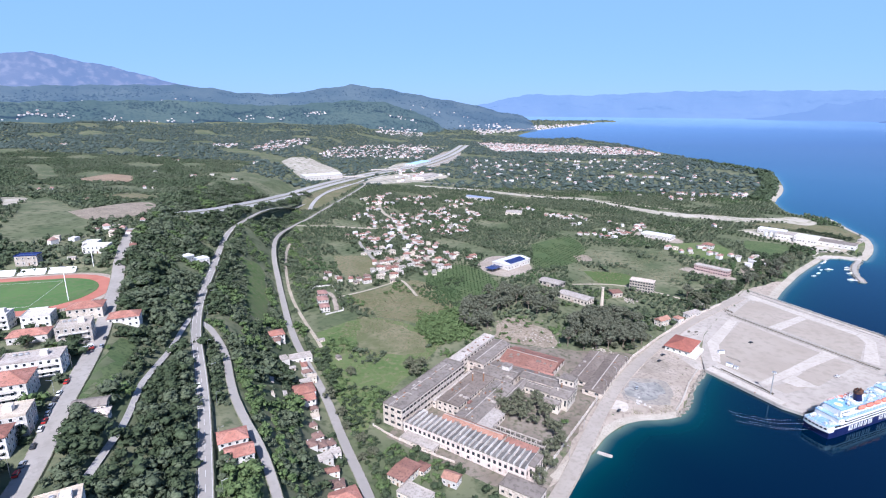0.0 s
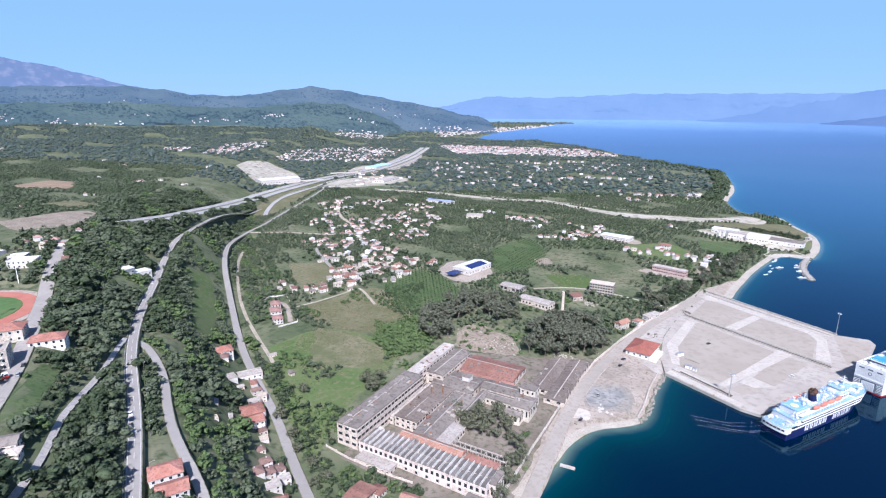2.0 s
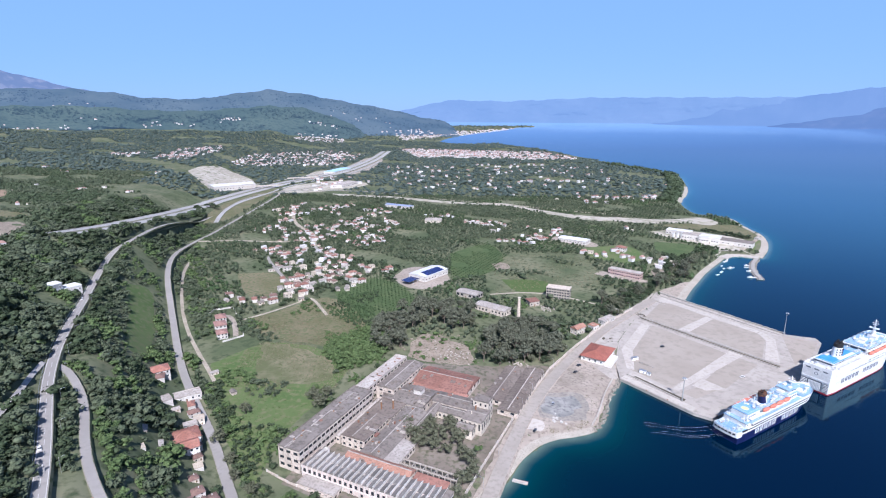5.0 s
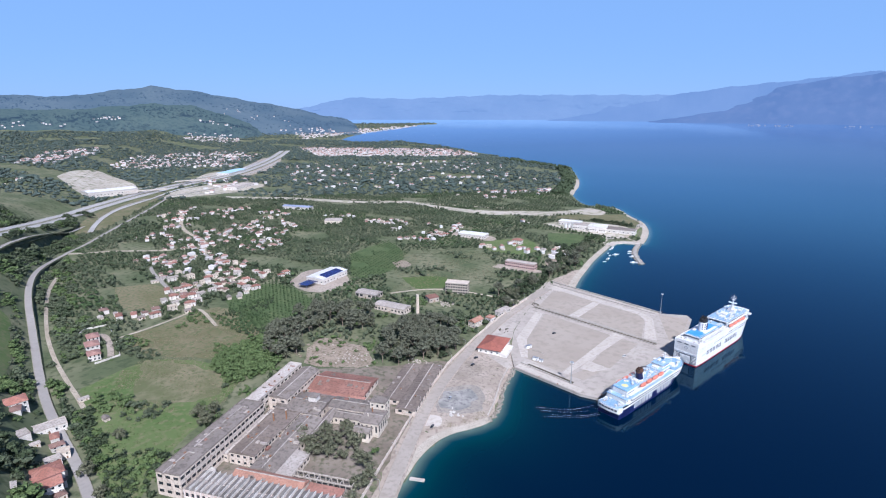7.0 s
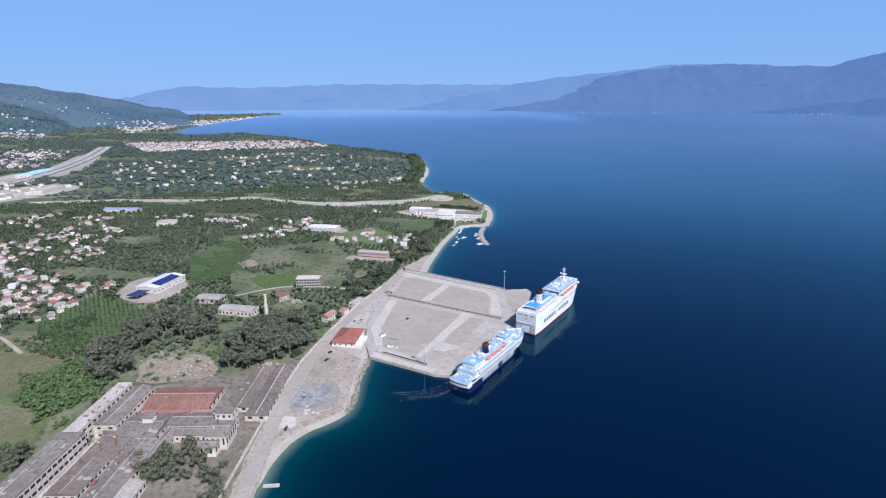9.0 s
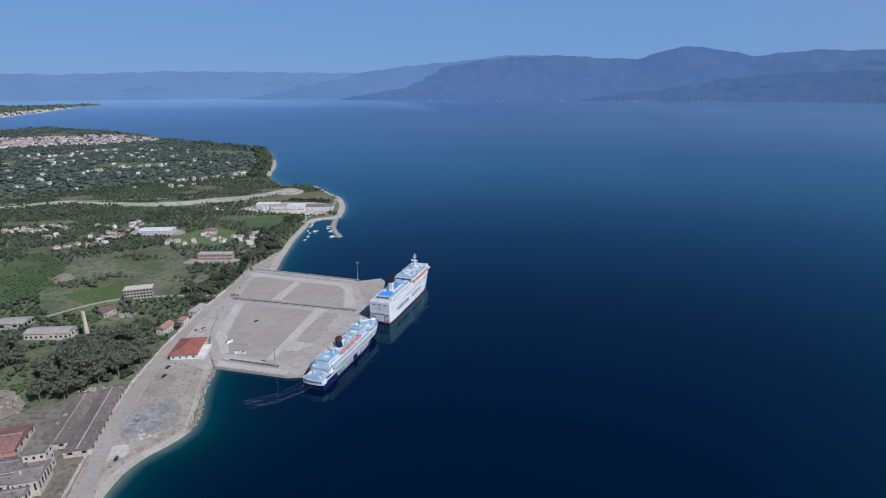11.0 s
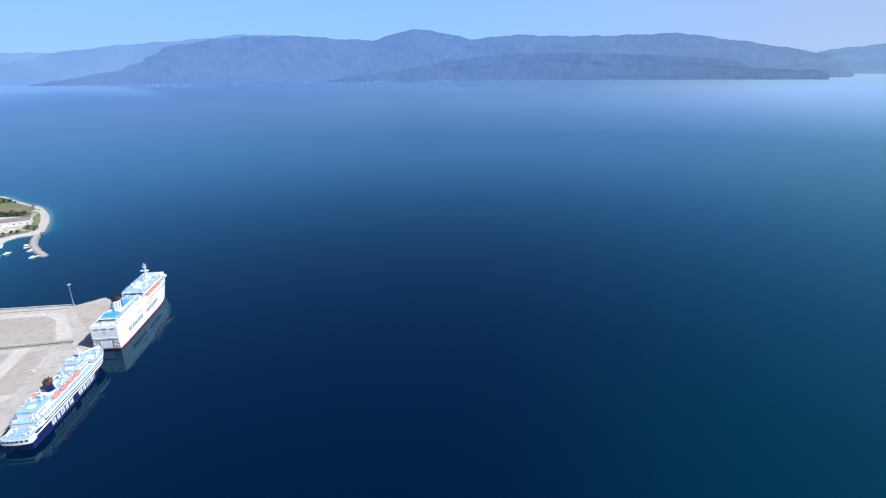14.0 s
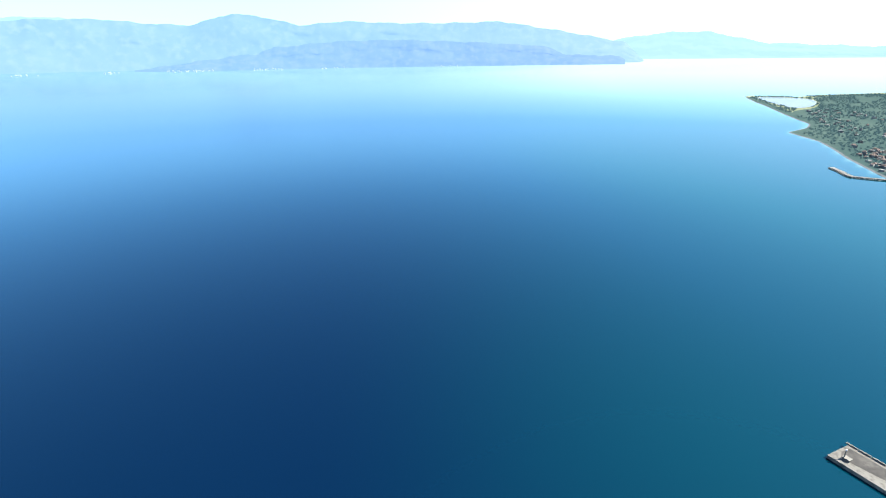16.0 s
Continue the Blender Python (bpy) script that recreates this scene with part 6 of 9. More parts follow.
def mill_building(name, label, v0, v1, u0, u1, top, ridge_along="u", roof="flat", base=None, **kw):
    """A mill block over v0..v1, u0..u1 with its eaves at the height top above the sea."""
    x, y = mill_xy((v0 + v1) / 2, (u0 + u1) / 2)
    z = ground_z(x, y) if base is None else base
    w, d, rz = (v1 - v0, u1 - u0, MILL_RZ) if ridge_along == "v" else (u1 - u0, v1 - v0, MILL_RZ + 90)
    return building(name, label, "factory", x, y, rz, w, d, top - z, roof, z=z, door=kw.pop("door", False), sink=4, **kw)


long_block = mill_building("mill_block", "long four-storey mill block with a brown flat roof", 0, 15.5, 0, 77, 20.0, "v", "flat", roof_mat=M_oldroof, wall_mat=M_stained,
                           rows=3, cols=3, side_cols=19, win=(2.9, 1.7), frames=False, base=6.2)
for k in range(3):
    box_part("roof_curb", -2.2, -30 + k * 25, 14.2, 0.7, 20, 0.5, M_flatroof, long_block, label="pale roof kerb")
    box_part("roof_curb", -2.2 + 1.8, -20 + k * 25, 14.2, 4.4, 0.7, 0.45, M_flatroof, long_block)
mill_building("mill_block", "narrow rear mill wing with a patched pale roof", 0, 9.5, 77.2, 137, 18.6, "v", "flat", roof_mat=M_flatroof, wall_mat=M_stained, rows=3, cols=2, side_cols=12, win=(2.6, 1.5), frames=False, base=6.5)
mill_building("mill_shed", "rear mill hall with a brown sheet roof", 9.7, 24, 92, 138, 15.6, "u", "gable", rise=1.6, roof_mat=M_oldroof, wall_mat=M_stained, rows=2, cols=10, side_cols=2, win=(2.4, 1.3), frames=False, over=0.3)
mill_building("mill_shed", "mill hall with a red tile roof partly fallen in", 25, 69, 119, 147, 9.5, "v", "gable", rise=3.4, roof_mat=M_oldtile, wall_mat=M_stained, rows=1, cols=10, side_cols=4, win=(1.8, 2.0), frames=False)
mill_building("mill_shed", "low lean-to with a red tile roof", 27, 71, 113, 118.6, 7.6, "v", "shed", rise=1.5, roof_mat=M_oldtile, wall_mat=M_stained, rows=1, cols=10, side_cols=1, win=(1.5, 1.2), frames=False)
mill_building("mill_shed", "mill hall with a grey sheet roof", 17, 50, 87, 112, 10.6, "v", "gable", rise=2.2, roof_mat=M_oldroof, wall_mat=M_stained, rows=1, cols=9, side_cols=4, win=(1.6, 1.8), frames=False)
mill_building("roof_lantern", "small white lantern house above the mill roofs", 37, 43, 98, 104, 16.2, "v", "hip", rise=0.8, roof_mat=M_oldroof, wall_mat=M_plaster, rows=1, cols=3, side_cols=3, win=(1.2, 1.2), frames=False)
mill_building("mill_shed", "mill hall with a dark grey sheet roof", 20, 37, 34, 63, 12.6, "u", "gable", rise=1.3, roof_mat=M_darkroof, wall_mat=M_stained, rows=2, cols=8, side_cols=4, win=(1.8, 1.4), frames=False, over=0.3)
mill_building("mill_shed", "annex with a brown flat roof", 19, 38, 64, 85, 11.2, "u", "flat", roof_mat=M_darkroof, wall_mat=M_stained, rows=2, cols=5, side_cols=4, win=(1.8, 1.4), frames=False)
mill_building("mill_shed", "wide mill hall with a grey sheet roof", 38.4, 55, 27, 84, 10.2, "u", "gable", rise=1.8, roof_mat=M_oldroof, wall_mat=M_stained, rows=1, cols=14, side_cols=4, win=(1.8, 2.0), frames=False, over=0.2)
mill_building("mill_shed", "broken shed with a grey sheet roof", 55.3, 64, 28, 50, 8.6, "u", "shed", rise=1.2, roof_mat=M_flatroof, wall_mat=M_stained, rows=1, cols=6, side_cols=2, win=(1.6, 1.6), frames=False)
mill_building("mill_shed", "long shed with an orange tile roof", 34, 77, 17.5, 26, 10.6, "v", "gable", rise=2.3, roof_mat=M_orangetile, wall_mat=M_stained, rows=1, cols=12, side_cols=2, win=(1.4, 1.6), frames=False)
mill_building("mill_shed", "end of the tiled shed, roof half gone", 79, 99, 17.5, 25, 9.0, "v", "shed", rise=1.2, roof_mat=M_oldtile, wall_mat=M_stained, rows=1, cols=6, side_cols=2, win=(1.6, 2.0), frames=False)
mill_building("mill_house", "cream mill office around the courtyard", 54, 60, 66, 98, 9.2, "u", "gable", rise=1.6, roof_mat=M_oldroof, wall_mat=M_cream, rows=1, cols=8, side_cols=2, win=(1.2, 1.8), frames=False)
mill_building("mill_house", "cream mill office with arched windows", 60.3, 80, 90, 98, 9.4, "v", "gable", rise=1.6, roof_mat=M_oldroof, wall_mat=M_cream, rows=1, cols=6, side_cols=2, win=(1.2, 1.8), frames=False)
mill_building("mill_tower", "cream stair tower of the mill", 82, 93, 101, 110, 17.2, "v", "flat", roof_mat=M_oldroof, wall_mat=M_cream, rows=3, cols=3, side_cols=2, win=(1.3, 1.8), frames=False)
mill_building("mill_house", "tall mill wing with slender windows", 82, 95, 84, 100.8, 12.6, "v", "gable", rise=1.6, roof_mat=M_oldroof, wall_mat=M_cream, rows=1, cols=4, side_cols=5, win=(1.1, 4.4), frames=False)
mill_building("mill_house", "low wing with two arched windows", 80, 91, 77, 83.8, 10.0, "v", "gable", rise=1.2, roof_mat=M_oldroof, wall_mat=M_cream, rows=1, cols=2, side_cols=2, win=(1.6, 3.2), frames=False)
mill_building("mill_house", "mill wing with a grey roof behind the court", 52, 81, 98.3, 112, 11.0, "v", "gable", rise=1.6, roof_mat=M_oldroof, wall_mat=M_stained, rows=1, cols=8, side_cols=3, win=(1.4, 2), frames=False)
mill_building("warehouse", "open-fronted warehouse with a brown sheet roof", 80, 94.8, 124, 180, 7.2, "u", "gable", rise=1.3, roof_mat=M_darkroof, wall_mat=M_stained, rows=1, cols=10, side_cols=2, win=(2.6, 2.0), frames=False, over=0.2)
mill_building("warehouse", "open-fronted warehouse with a brown sheet roof", 95.2, 110, 114, 184, 7.0, "u", "gable", rise=1.3, roof_mat=M_darkroof, wall_mat=M_stained, rows=1, cols=10, side_cols=2, win=(2.6, 2.0), frames=False, over=0.2)
mill_building("mill_house", "flat grey building at the foot of the mill", 93, 116, -14, -3, 8.0, "v", "flat", roof_mat=M_oldroof, wall_mat=M_stained, rows=1, cols=5, side_cols=2, win=(1.6, 1.4), frames=False)


def north_light_shed():
    """The front hall, its roof a row of narrow glazed ridges in two bays."""
    x, y = mill_xy(59.5, 8.2)
    z = 3.6
    t = thing("mill_shed", "pink-white front hall with a ribbed skylight roof", "factory", x, y, z, MILL_RZ)
    W, D, H = 85.0, 16.0, 8.6
    box_part("wall", 0, 0, -4, W, D, H + 4, M_pinkwall, t)
    n = 23
    step = W / n
    for bay, (y0, y1) in enumerate(((-D / 2, -0.4), (0.4, D / 2))):
        for k in range(n):
            x0 = -W / 2 + k * step
            bm = bmesh.new()
            p = [(x0 + 0.1, y0, H), (x0 + step - 0.1, y0, H), (x0 + step - 0.1, y0, H + 1.5), (x0 + 0.1, y1, H), (x0 + step - 0.1, y1, H), (x0 + step - 0.1, y1, H + 1.5)]
            v = [bm.verts.new(q) for q in p]
            for f in ((0, 1, 2), (5, 4, 3), (0, 2, 5, 3), (1, 4, 5, 2), (0, 3, 4, 1)):
                bm.faces.new([v[q] for q in f])
            bmesh.ops.recalc_face_normals(bm, faces=bm.faces[:])
            pc = part("skylight", bm, M_skylight, t)
            box_part("rib", x0 + step - 0.1, (y0 + y1) / 2, H + 0.2, 0.32, y1 - y0 + 0.3, 1.5, M_rib, pc, label="white rib between skylights")
    for k in range(24):
        px = -W / 2 + (k + 0.5) * W / 24
        window(t, px, -D / 2, 4.6, 1.7, 2.2, 0, sill=False)
        if k % 2:
            window(t, px, -D / 2, 1.0, 1.5, 1.6, 0, sill=False)
    for k in range(25):
        box_part("pilaster", -W / 2 + k * W / 24, -D / 2 - 0.12, 0, 0.5, 0.3, H, M_plaster, t)
    box_part("string_course", 0, -D / 2 - 0.15, 3.6, W, 0.4, 0.5, M_plaster, t)
    for k in range(4):
        window(t, W / 2, -D / 2 + 2.5 + k * 3.6, 3.5, 1.4, 2.4, 90, sill=False)
    return t


M_pinkwall = surface("faded_pink_plaster", (0.52, 0.44, 0.39), (0.62, 0.54, 0.49), (0.40, 0.33, 0.29), 0.15, 0.8, 0.92)
M_rib = surface("weathered_white_rib", (0.46, 0.44, 0.41), (0.56, 0.54, 0.51), (0.34, 0.32, 0.29), 0.2, 1.2, 0.85, vary=0.15)
M_skylight = surface("dusty_skylight_sheet", (0.16, 0.15, 0.138), (0.23, 0.215, 0.20), (0.12, 0.112, 0.104), 0.2, 1.2, 0.85, vary=0.25)
north_light_shed()
mill_building("mill_shed", "low front annex with a grey flat roof", 20, 45, -8.2, -0.1, 6.6, "v", "flat", base=3.4, roof_mat=M_flatroof, wall_mat=M_stained, rows=1, cols=7, side_cols=2, win=(1.5, 1.2), frames=False)
mill_building("gatehouse", "small white gatehouse inside the mill yard", 15.8, 19.2, 18, 23, 8.6, "v", "flat", base=5.4, roof_mat=M_plaster, wall_mat=M_plaster, rows=1, cols=1, side_cols=2, win=(0.9, 1.1), frames=False)
mill_building("mill_tower", "pink end bay of the front hall", 102.2, 106, 3.0, 15.5, 13.4, "v", "flat", base=3.2, roof_mat=M_oldroof, wall_mat=M_pinkwall, rows=1, cols=1, side_cols=3, win=(1.1, 5.0), frames=False)
mill_building("mill_shed", "narrow covered passage between the halls", 16.0, 18.6, 34, 84, 10.4, "u", "flat", base=6.0, roof_mat=M_flatroof, wall_mat=M_stained, rows=1, cols=12, side_cols=1, win=(1.4, 1.2), frames=False)
mill_rng = random.Random(61)
for v0, v1, u0, u1, top, count in ((1, 15, 2, 76, 20.3, 16), (39, 54, 29, 82, 12.2, 18), (18, 49, 88, 111, 12.4, 14), (21, 36, 36, 62, 13.9, 8), (53, 80, 99, 111, 12.6, 8), (1, 9, 78, 136, 18.9, 12), (81, 109, 126, 180, 8.5, 10)):
    for _ in range(count):           # patched sheets, hatches and vents on the roofs
        x, y = mill_xy(mill_rng.uniform(v0, v1), mill_rng.uniform(u0, u1))
        big = mill_rng.random() < 0.45
        t = thing("roof_patch" if big else "roof_vent", "faded sheet laid over a leaking mill roof" if big else "small rusty vent on a mill roof", "roof sheet" if big else "vent", x, y, top, MILL_RZ + mill_rng.choice((0, 90)), "mill roof patches" if big else "mill roof vents")
        m = mill_rng.choice((M_flatroof, M_darkroof, M_bare, M_oldtile))
        if big:
            box_part("sheet", 0, 0, -0.9, mill_rng.uniform(1.8, 4.5), mill_rng.uniform(1.0, 2.2), 0.95, m, t)
        else:
            box_part("box", 0, 0, -1.4, 0.9, 0.9, 1.9, m, t)
            box_part("cap", 0, 0, 0.5, 1.2, 1.2, 0.15, M_rust, t)


def ruined_colonnade(v0, v1, u, n, h):
    x, y = mill_xy(v0, u)
    t = thing("colonnade", "roofless row of concrete posts and beams", "ruin", x, y, ground_z(x, y), MILL_RZ)
    for k in range(n):
        for q in (0, 4.5):
            box_part("post", (v1 - v0) * k / (n - 1), q, -1, 0.55, 0.55, h + 1, M_bare, t)
    for q in (0, 4.5):
        box_part("beam", (v1 - v0) / 2, q, h, v1 - v0 + 0.6, 0.6, 0.7, M_bare, t)
    for k in range(0, n, 2):
        box_part("cross_beam", (v1 - v0) * k / (n - 1), 2.25, h + 0.05, 0.4, 4.4, 0.5, M_bare, t)


ruined_colonnade(58, 101, 30, 13, 4.6)
for v, u, h, r in ((26, 72, 13, 0.6), (33, 76, 14, 0.6), (86, 96, 15, 0.55), (85.4, 90, 13, 0.5)):
    x, y = mill_xy(v, u)
    t = thing("smokestack", "short round stack rising from the mill roofs", "chimney", x, y, ground_z(x, y), 0, "mill stacks")
    cyl_part("shaft", 0, 0, -1, r, r * 0.85, h, M_cream if h < 13.5 and r < 0.55 else M_rust, t, 14)
    cyl_part("rim", 0, 0, h - 1, r * 1.1, r * 1.1, 0.5, M_stained, t, 14)
# yard wall along the shore road, and the retaining wall in front
for pts, h, name, label in (([mill_xy(107, 2), mill_xy(107, 60), mill_xy(107.5, 110), mill_xy(112, 195), mill_xy(122, 250), mill_xy(139, 320), mill_xy(158, 378)], 2.4, "yard_wall", "long pale masonry wall beside the shore road"),
                            ([mill_xy(-3, -7), mill_xy(14, -9), mill_xy(40, -9), mill_xy(60, -7)], 1.4, "retaining_wall", "pale retaining wall below the mill yard")):
    t = thing(name, label, "wall")
    line = resample(pts, 7)
    for a, b in zip(line, line[1:]):
        c, d = (a + b) / 2, b - a
        box_part("wall_panel", c.x, c.y, ground_z(c.x, c.y) - 1.2, d.length - 0.05, 0.4, h + 1.2, M_stained, t, math.degrees(math.atan2(d.y, d.x)))
        box_part("pier", a.x, a.y, ground_z(a.x, a.y) - 1, 0.6, 0.6, h + 1.3, M_plaster, t, math.degrees(math.atan2(d.y, d.x)))

# ---- red-roofed port office, ruins and other single buildings ----
office = building("port_office", "white port office with a red hipped roof", "building", 139.5, 450, 56, 29, 20, 5.0, "hip", 4.0, surface("deep_red_office_tile", (0.23, 0.082, 0.06), (0.32, 0.115, 0.085), (0.18, 0.07, 0.052), 0.12, 1.5, 0.85), M_plaster, 1, 6, 4, win=(1.6, 1.5), over=1.2)
box_part("terrace", -4, -13, -0.5, 22, 6, 2.6, M_plaster, office, label="white open terrace")
chim = thing("brick_chimney", "tall tapering cream brick chimney", "chimney", 80.5, 521, ground_z(80.5, 521), 0)
bm = bmesh.new()
add_cyl(bm, 0, 0, -1, 2.0, 1.25, 27.5, 16)
part("shaft", bm, surface("pale_old_brick", (0.50, 0.42, 0.34), (0.60, 0.52, 0.43), (0.38, 0.31, 0.25), 0.4, 2.0, 0.92), chim)
cyl_part("base", 0, 0, -1, 2.6, 2.5, 5, M_cream, chim, 8)
cyl_part("rim", 0, 0, 26.0, 1.5, 1.5, 0.7, M_stained, chim, 16)
building("ruined_block", "roofless four-storey concrete ruin with empty windows", "ruin", 138, 597, -24, 26, 12, 12.5, "flat", 0, M_stained, surface("bare_ruin_concrete", (0.33, 0.29, 0.245), (0.41, 0.37, 0.315), (0.23, 0.2, 0.165), 0.25, 1.2, 0.92), 4, 9, 3, win=(1.9, 2.0), frames=False, door=False)
building("ruined_hall", "long ruined hall with a grey roof", "ruin", 58, 549, -38, 36, 14, 6.5, "gable", 1.8, M_flatroof, M_stained, 1, 9, 3, win=(1.8, 1.8), frames=False)
building("ruined_shed", "open ruined shed with a sagging roof", "ruin", 36, 594, -35, 26, 15, 5.5, "gable", 1.6, M_flatroof, M_bare, 1, 5, 3, win=(3.2, 2.4), frames=False)
building("ruined_house", "small ruined house in the trees", "ruin", 104, 572, 20, 12, 9, 5, "shed", 1.2, M_oldtile, M_bare, 1, 3, 2, win=(1.3, 1.5), frames=False)
building("house", "cream house with an orange tile roof beside the wall", "house", 135.5, 501, 40, 14, 8, 6.0, "gable", 2.4, M_orangetile, M_cream, 2, 4, 2)
building("house", "small white house with a tile roof", "house", 153, 510, 40, 8, 7, 5.0, "hip", 1.8, M_orangetile, M_plaster, 1, 2, 2)
building("shed", "low white shed along the road", "shed", 172, 529, 38, 20, 6, 4.0, "shed", 0.6, M_flatroof, M_plaster, 1, 6, 1, frames=False)
building("farm_shed", "long pink two-storey shed with a grey roof", "building", 245, 684, -41, 42, 11, 7.5, "flat", 1.0, M_flatroof, surface("pink_plaster", (0.36, 0.255, 0.235), (0.44, 0.325, 0.30), None, 0.2, 1, 0.9), 2, 14, 3, win=(1.8, 1.3), frames=False)
building("house", "large house with a red tile roof in a green field", "house", 281, 806, -36, 15, 11, 6.5, "hip", 2.6, M_oldtile, M_plaster, 2, 4, 3, frames=False)
building("warehouse", "long white sheet-roofed warehouse", "warehouse", 222, 857, -37, 46, 22, 6.0, "gable", 1.4, M_whitesheet, M_plaster, 1, 10, 4, win=(1.4, 1.0), frames=False)
blue = building("panel_warehouse", "white warehouse with dark blue panels on its roof", "warehouse", -11, 668, 52, 46, 26, 7.0, "gable", 2.0, M_whitesheet, M_plaster, 1, 8, 4, win=(1.6, 1.2), frames=False)
for k in range(5):
    p = box_part("roof_panel", 0, 0, 0, 6.4, 11.5, 0.14, M_solar, blue)
    p.matrix_basis = pose(-13.5 + k * 6.6, -6.6, 8.35, 8.4)
canopy = thing("canopy", "open canopy roofed with dark blue panels", "canopy", -33, 640, ground_z(-33, 640), 52)
for a in (-8, 0, 8):
    for b in (-5, 5):
        box_part("post", a, b, 0, 0.35, 0.35, 4.6, M_steel, canopy)
for k in range(3):
    box_part("roof_panel", -6.4 + k * 6.4, 0, 4.6, 6.1, 13, 0.25, M_solar, canopy)
building("warehouse", "wide grey-roofed farm warehouse", "warehouse", -6, 1008, -5, 30, 24, 5.5, "hip", 3.0, M_flatroof, M_cream, 1, 6, 4, frames=False)
building("warehouse", "long warehouse with a blue-grey roof", "warehouse", -80, 1158, -28, 62, 18, 6.0, "gable", 2.0, surface("blue_grey_sheet", (0.20, 0.24, 0.36), (0.27, 0.31, 0.42), None, 0.1, 0.6, 0.6), M_plaster, 1, 10, 3, frames=False)
building("warehouse", "huge white roadside warehouse", "warehouse", -541, 1436, 40, 108, 48, 13, "gable", 3.0, M_whitesheet, M_plaster, 1, 14, 6, win=(2.5, 1.5), frames=False)
building("warehouse", "white depot beside the motorway", "warehouse", -252, 1505, 70, 90, 30, 8, "flat", 1.0, M_flatroof, M_plaster, 1, 12, 4, win=(2.5, 1.5), frames=False)
building("warehouse", "depot with a pale blue roof", "warehouse", -338, 1867, 75, 130, 40, 8, "gable", 2.0, surface("pale_blue_sheet", (0.30, 0.48, 0.60), (0.38, 0.56, 0.68), None, 0.1, 0.6, 0.6), M_plaster, 1, 12, 4, win=(2.5, 1.5), frames=False)
for (x, y), w, d, h, m, label in (((422, 922), 40, 18, 8, M_whitesheet, "white plant hall near the headland"), ((432, 890), 34, 16, 9, M_flatroof, "grey plant hall with pipes"),
                                  ((452, 874), 30, 24, 10, M_whitesheet, "tall white plant hall near the headland"), ((483, 862), 62, 22, 7, M_oldroof, "long brown-roofed plant hall")):
    building("plant_hall", label, "factory", x, y, -38, w, d, h, "flat", 0, m, M_plaster, 1, 8, 3, win=(2.0, 1.4), frames=False)
for k in range(5):
    x, y = 405 + k * 5.5, 905 - k * 3
    tk = thing("storage_tank", "pale cylindrical storage tank of the plant", "tank", x, y, ground_z(x, y), 0, "plant tanks")
    cyl_part("shell", 0, 0, -1, 2.2, 2.2, 8 + k % 3, M_whitesheet, tk, 16)
    cyl_part("cone_roof", 0, 0, 7 + k % 3, 2.3, 0.3, 0.8, M_steel, tk, 16)

# villa compound
M_pinktile = surface("faded_pink_tile", (0.27, 0.155, 0.13), (0.34, 0.21, 0.18), (0.2, 0.12, 0.1), 0.2, 1.2, 0.85)
for x, y, w, d, h in ((-213, 515, 12, 9, 6.0), (-206, 496, 13, 10, 6.6), (-198, 479, 11, 9, 5.4)):
    building("villa", "pink-roofed villa inside a walled garden", "house", x, y, -62, w, d, h, "hip", 2.2, M_pinktile, M_plaster, 2, 4, 3, frames=False)
gw = thing("garden_wall", "white wall round the villa garden", "wall")
line = resample([(-233, 520), (-232, 545), (-215, 553), (-195, 516), (-179, 481), (-193, 467)], 6)
for a, b in zip(line, line[1:]):
    c, d = (a + b) / 2, b - a
    box_part("wall_panel", c.x, c.y, ground_z(c.x, c.y) - 1, d.length, 0.3, 2.6, M_plaster, gw, math.degrees(math.atan2(d.y, d.x)))

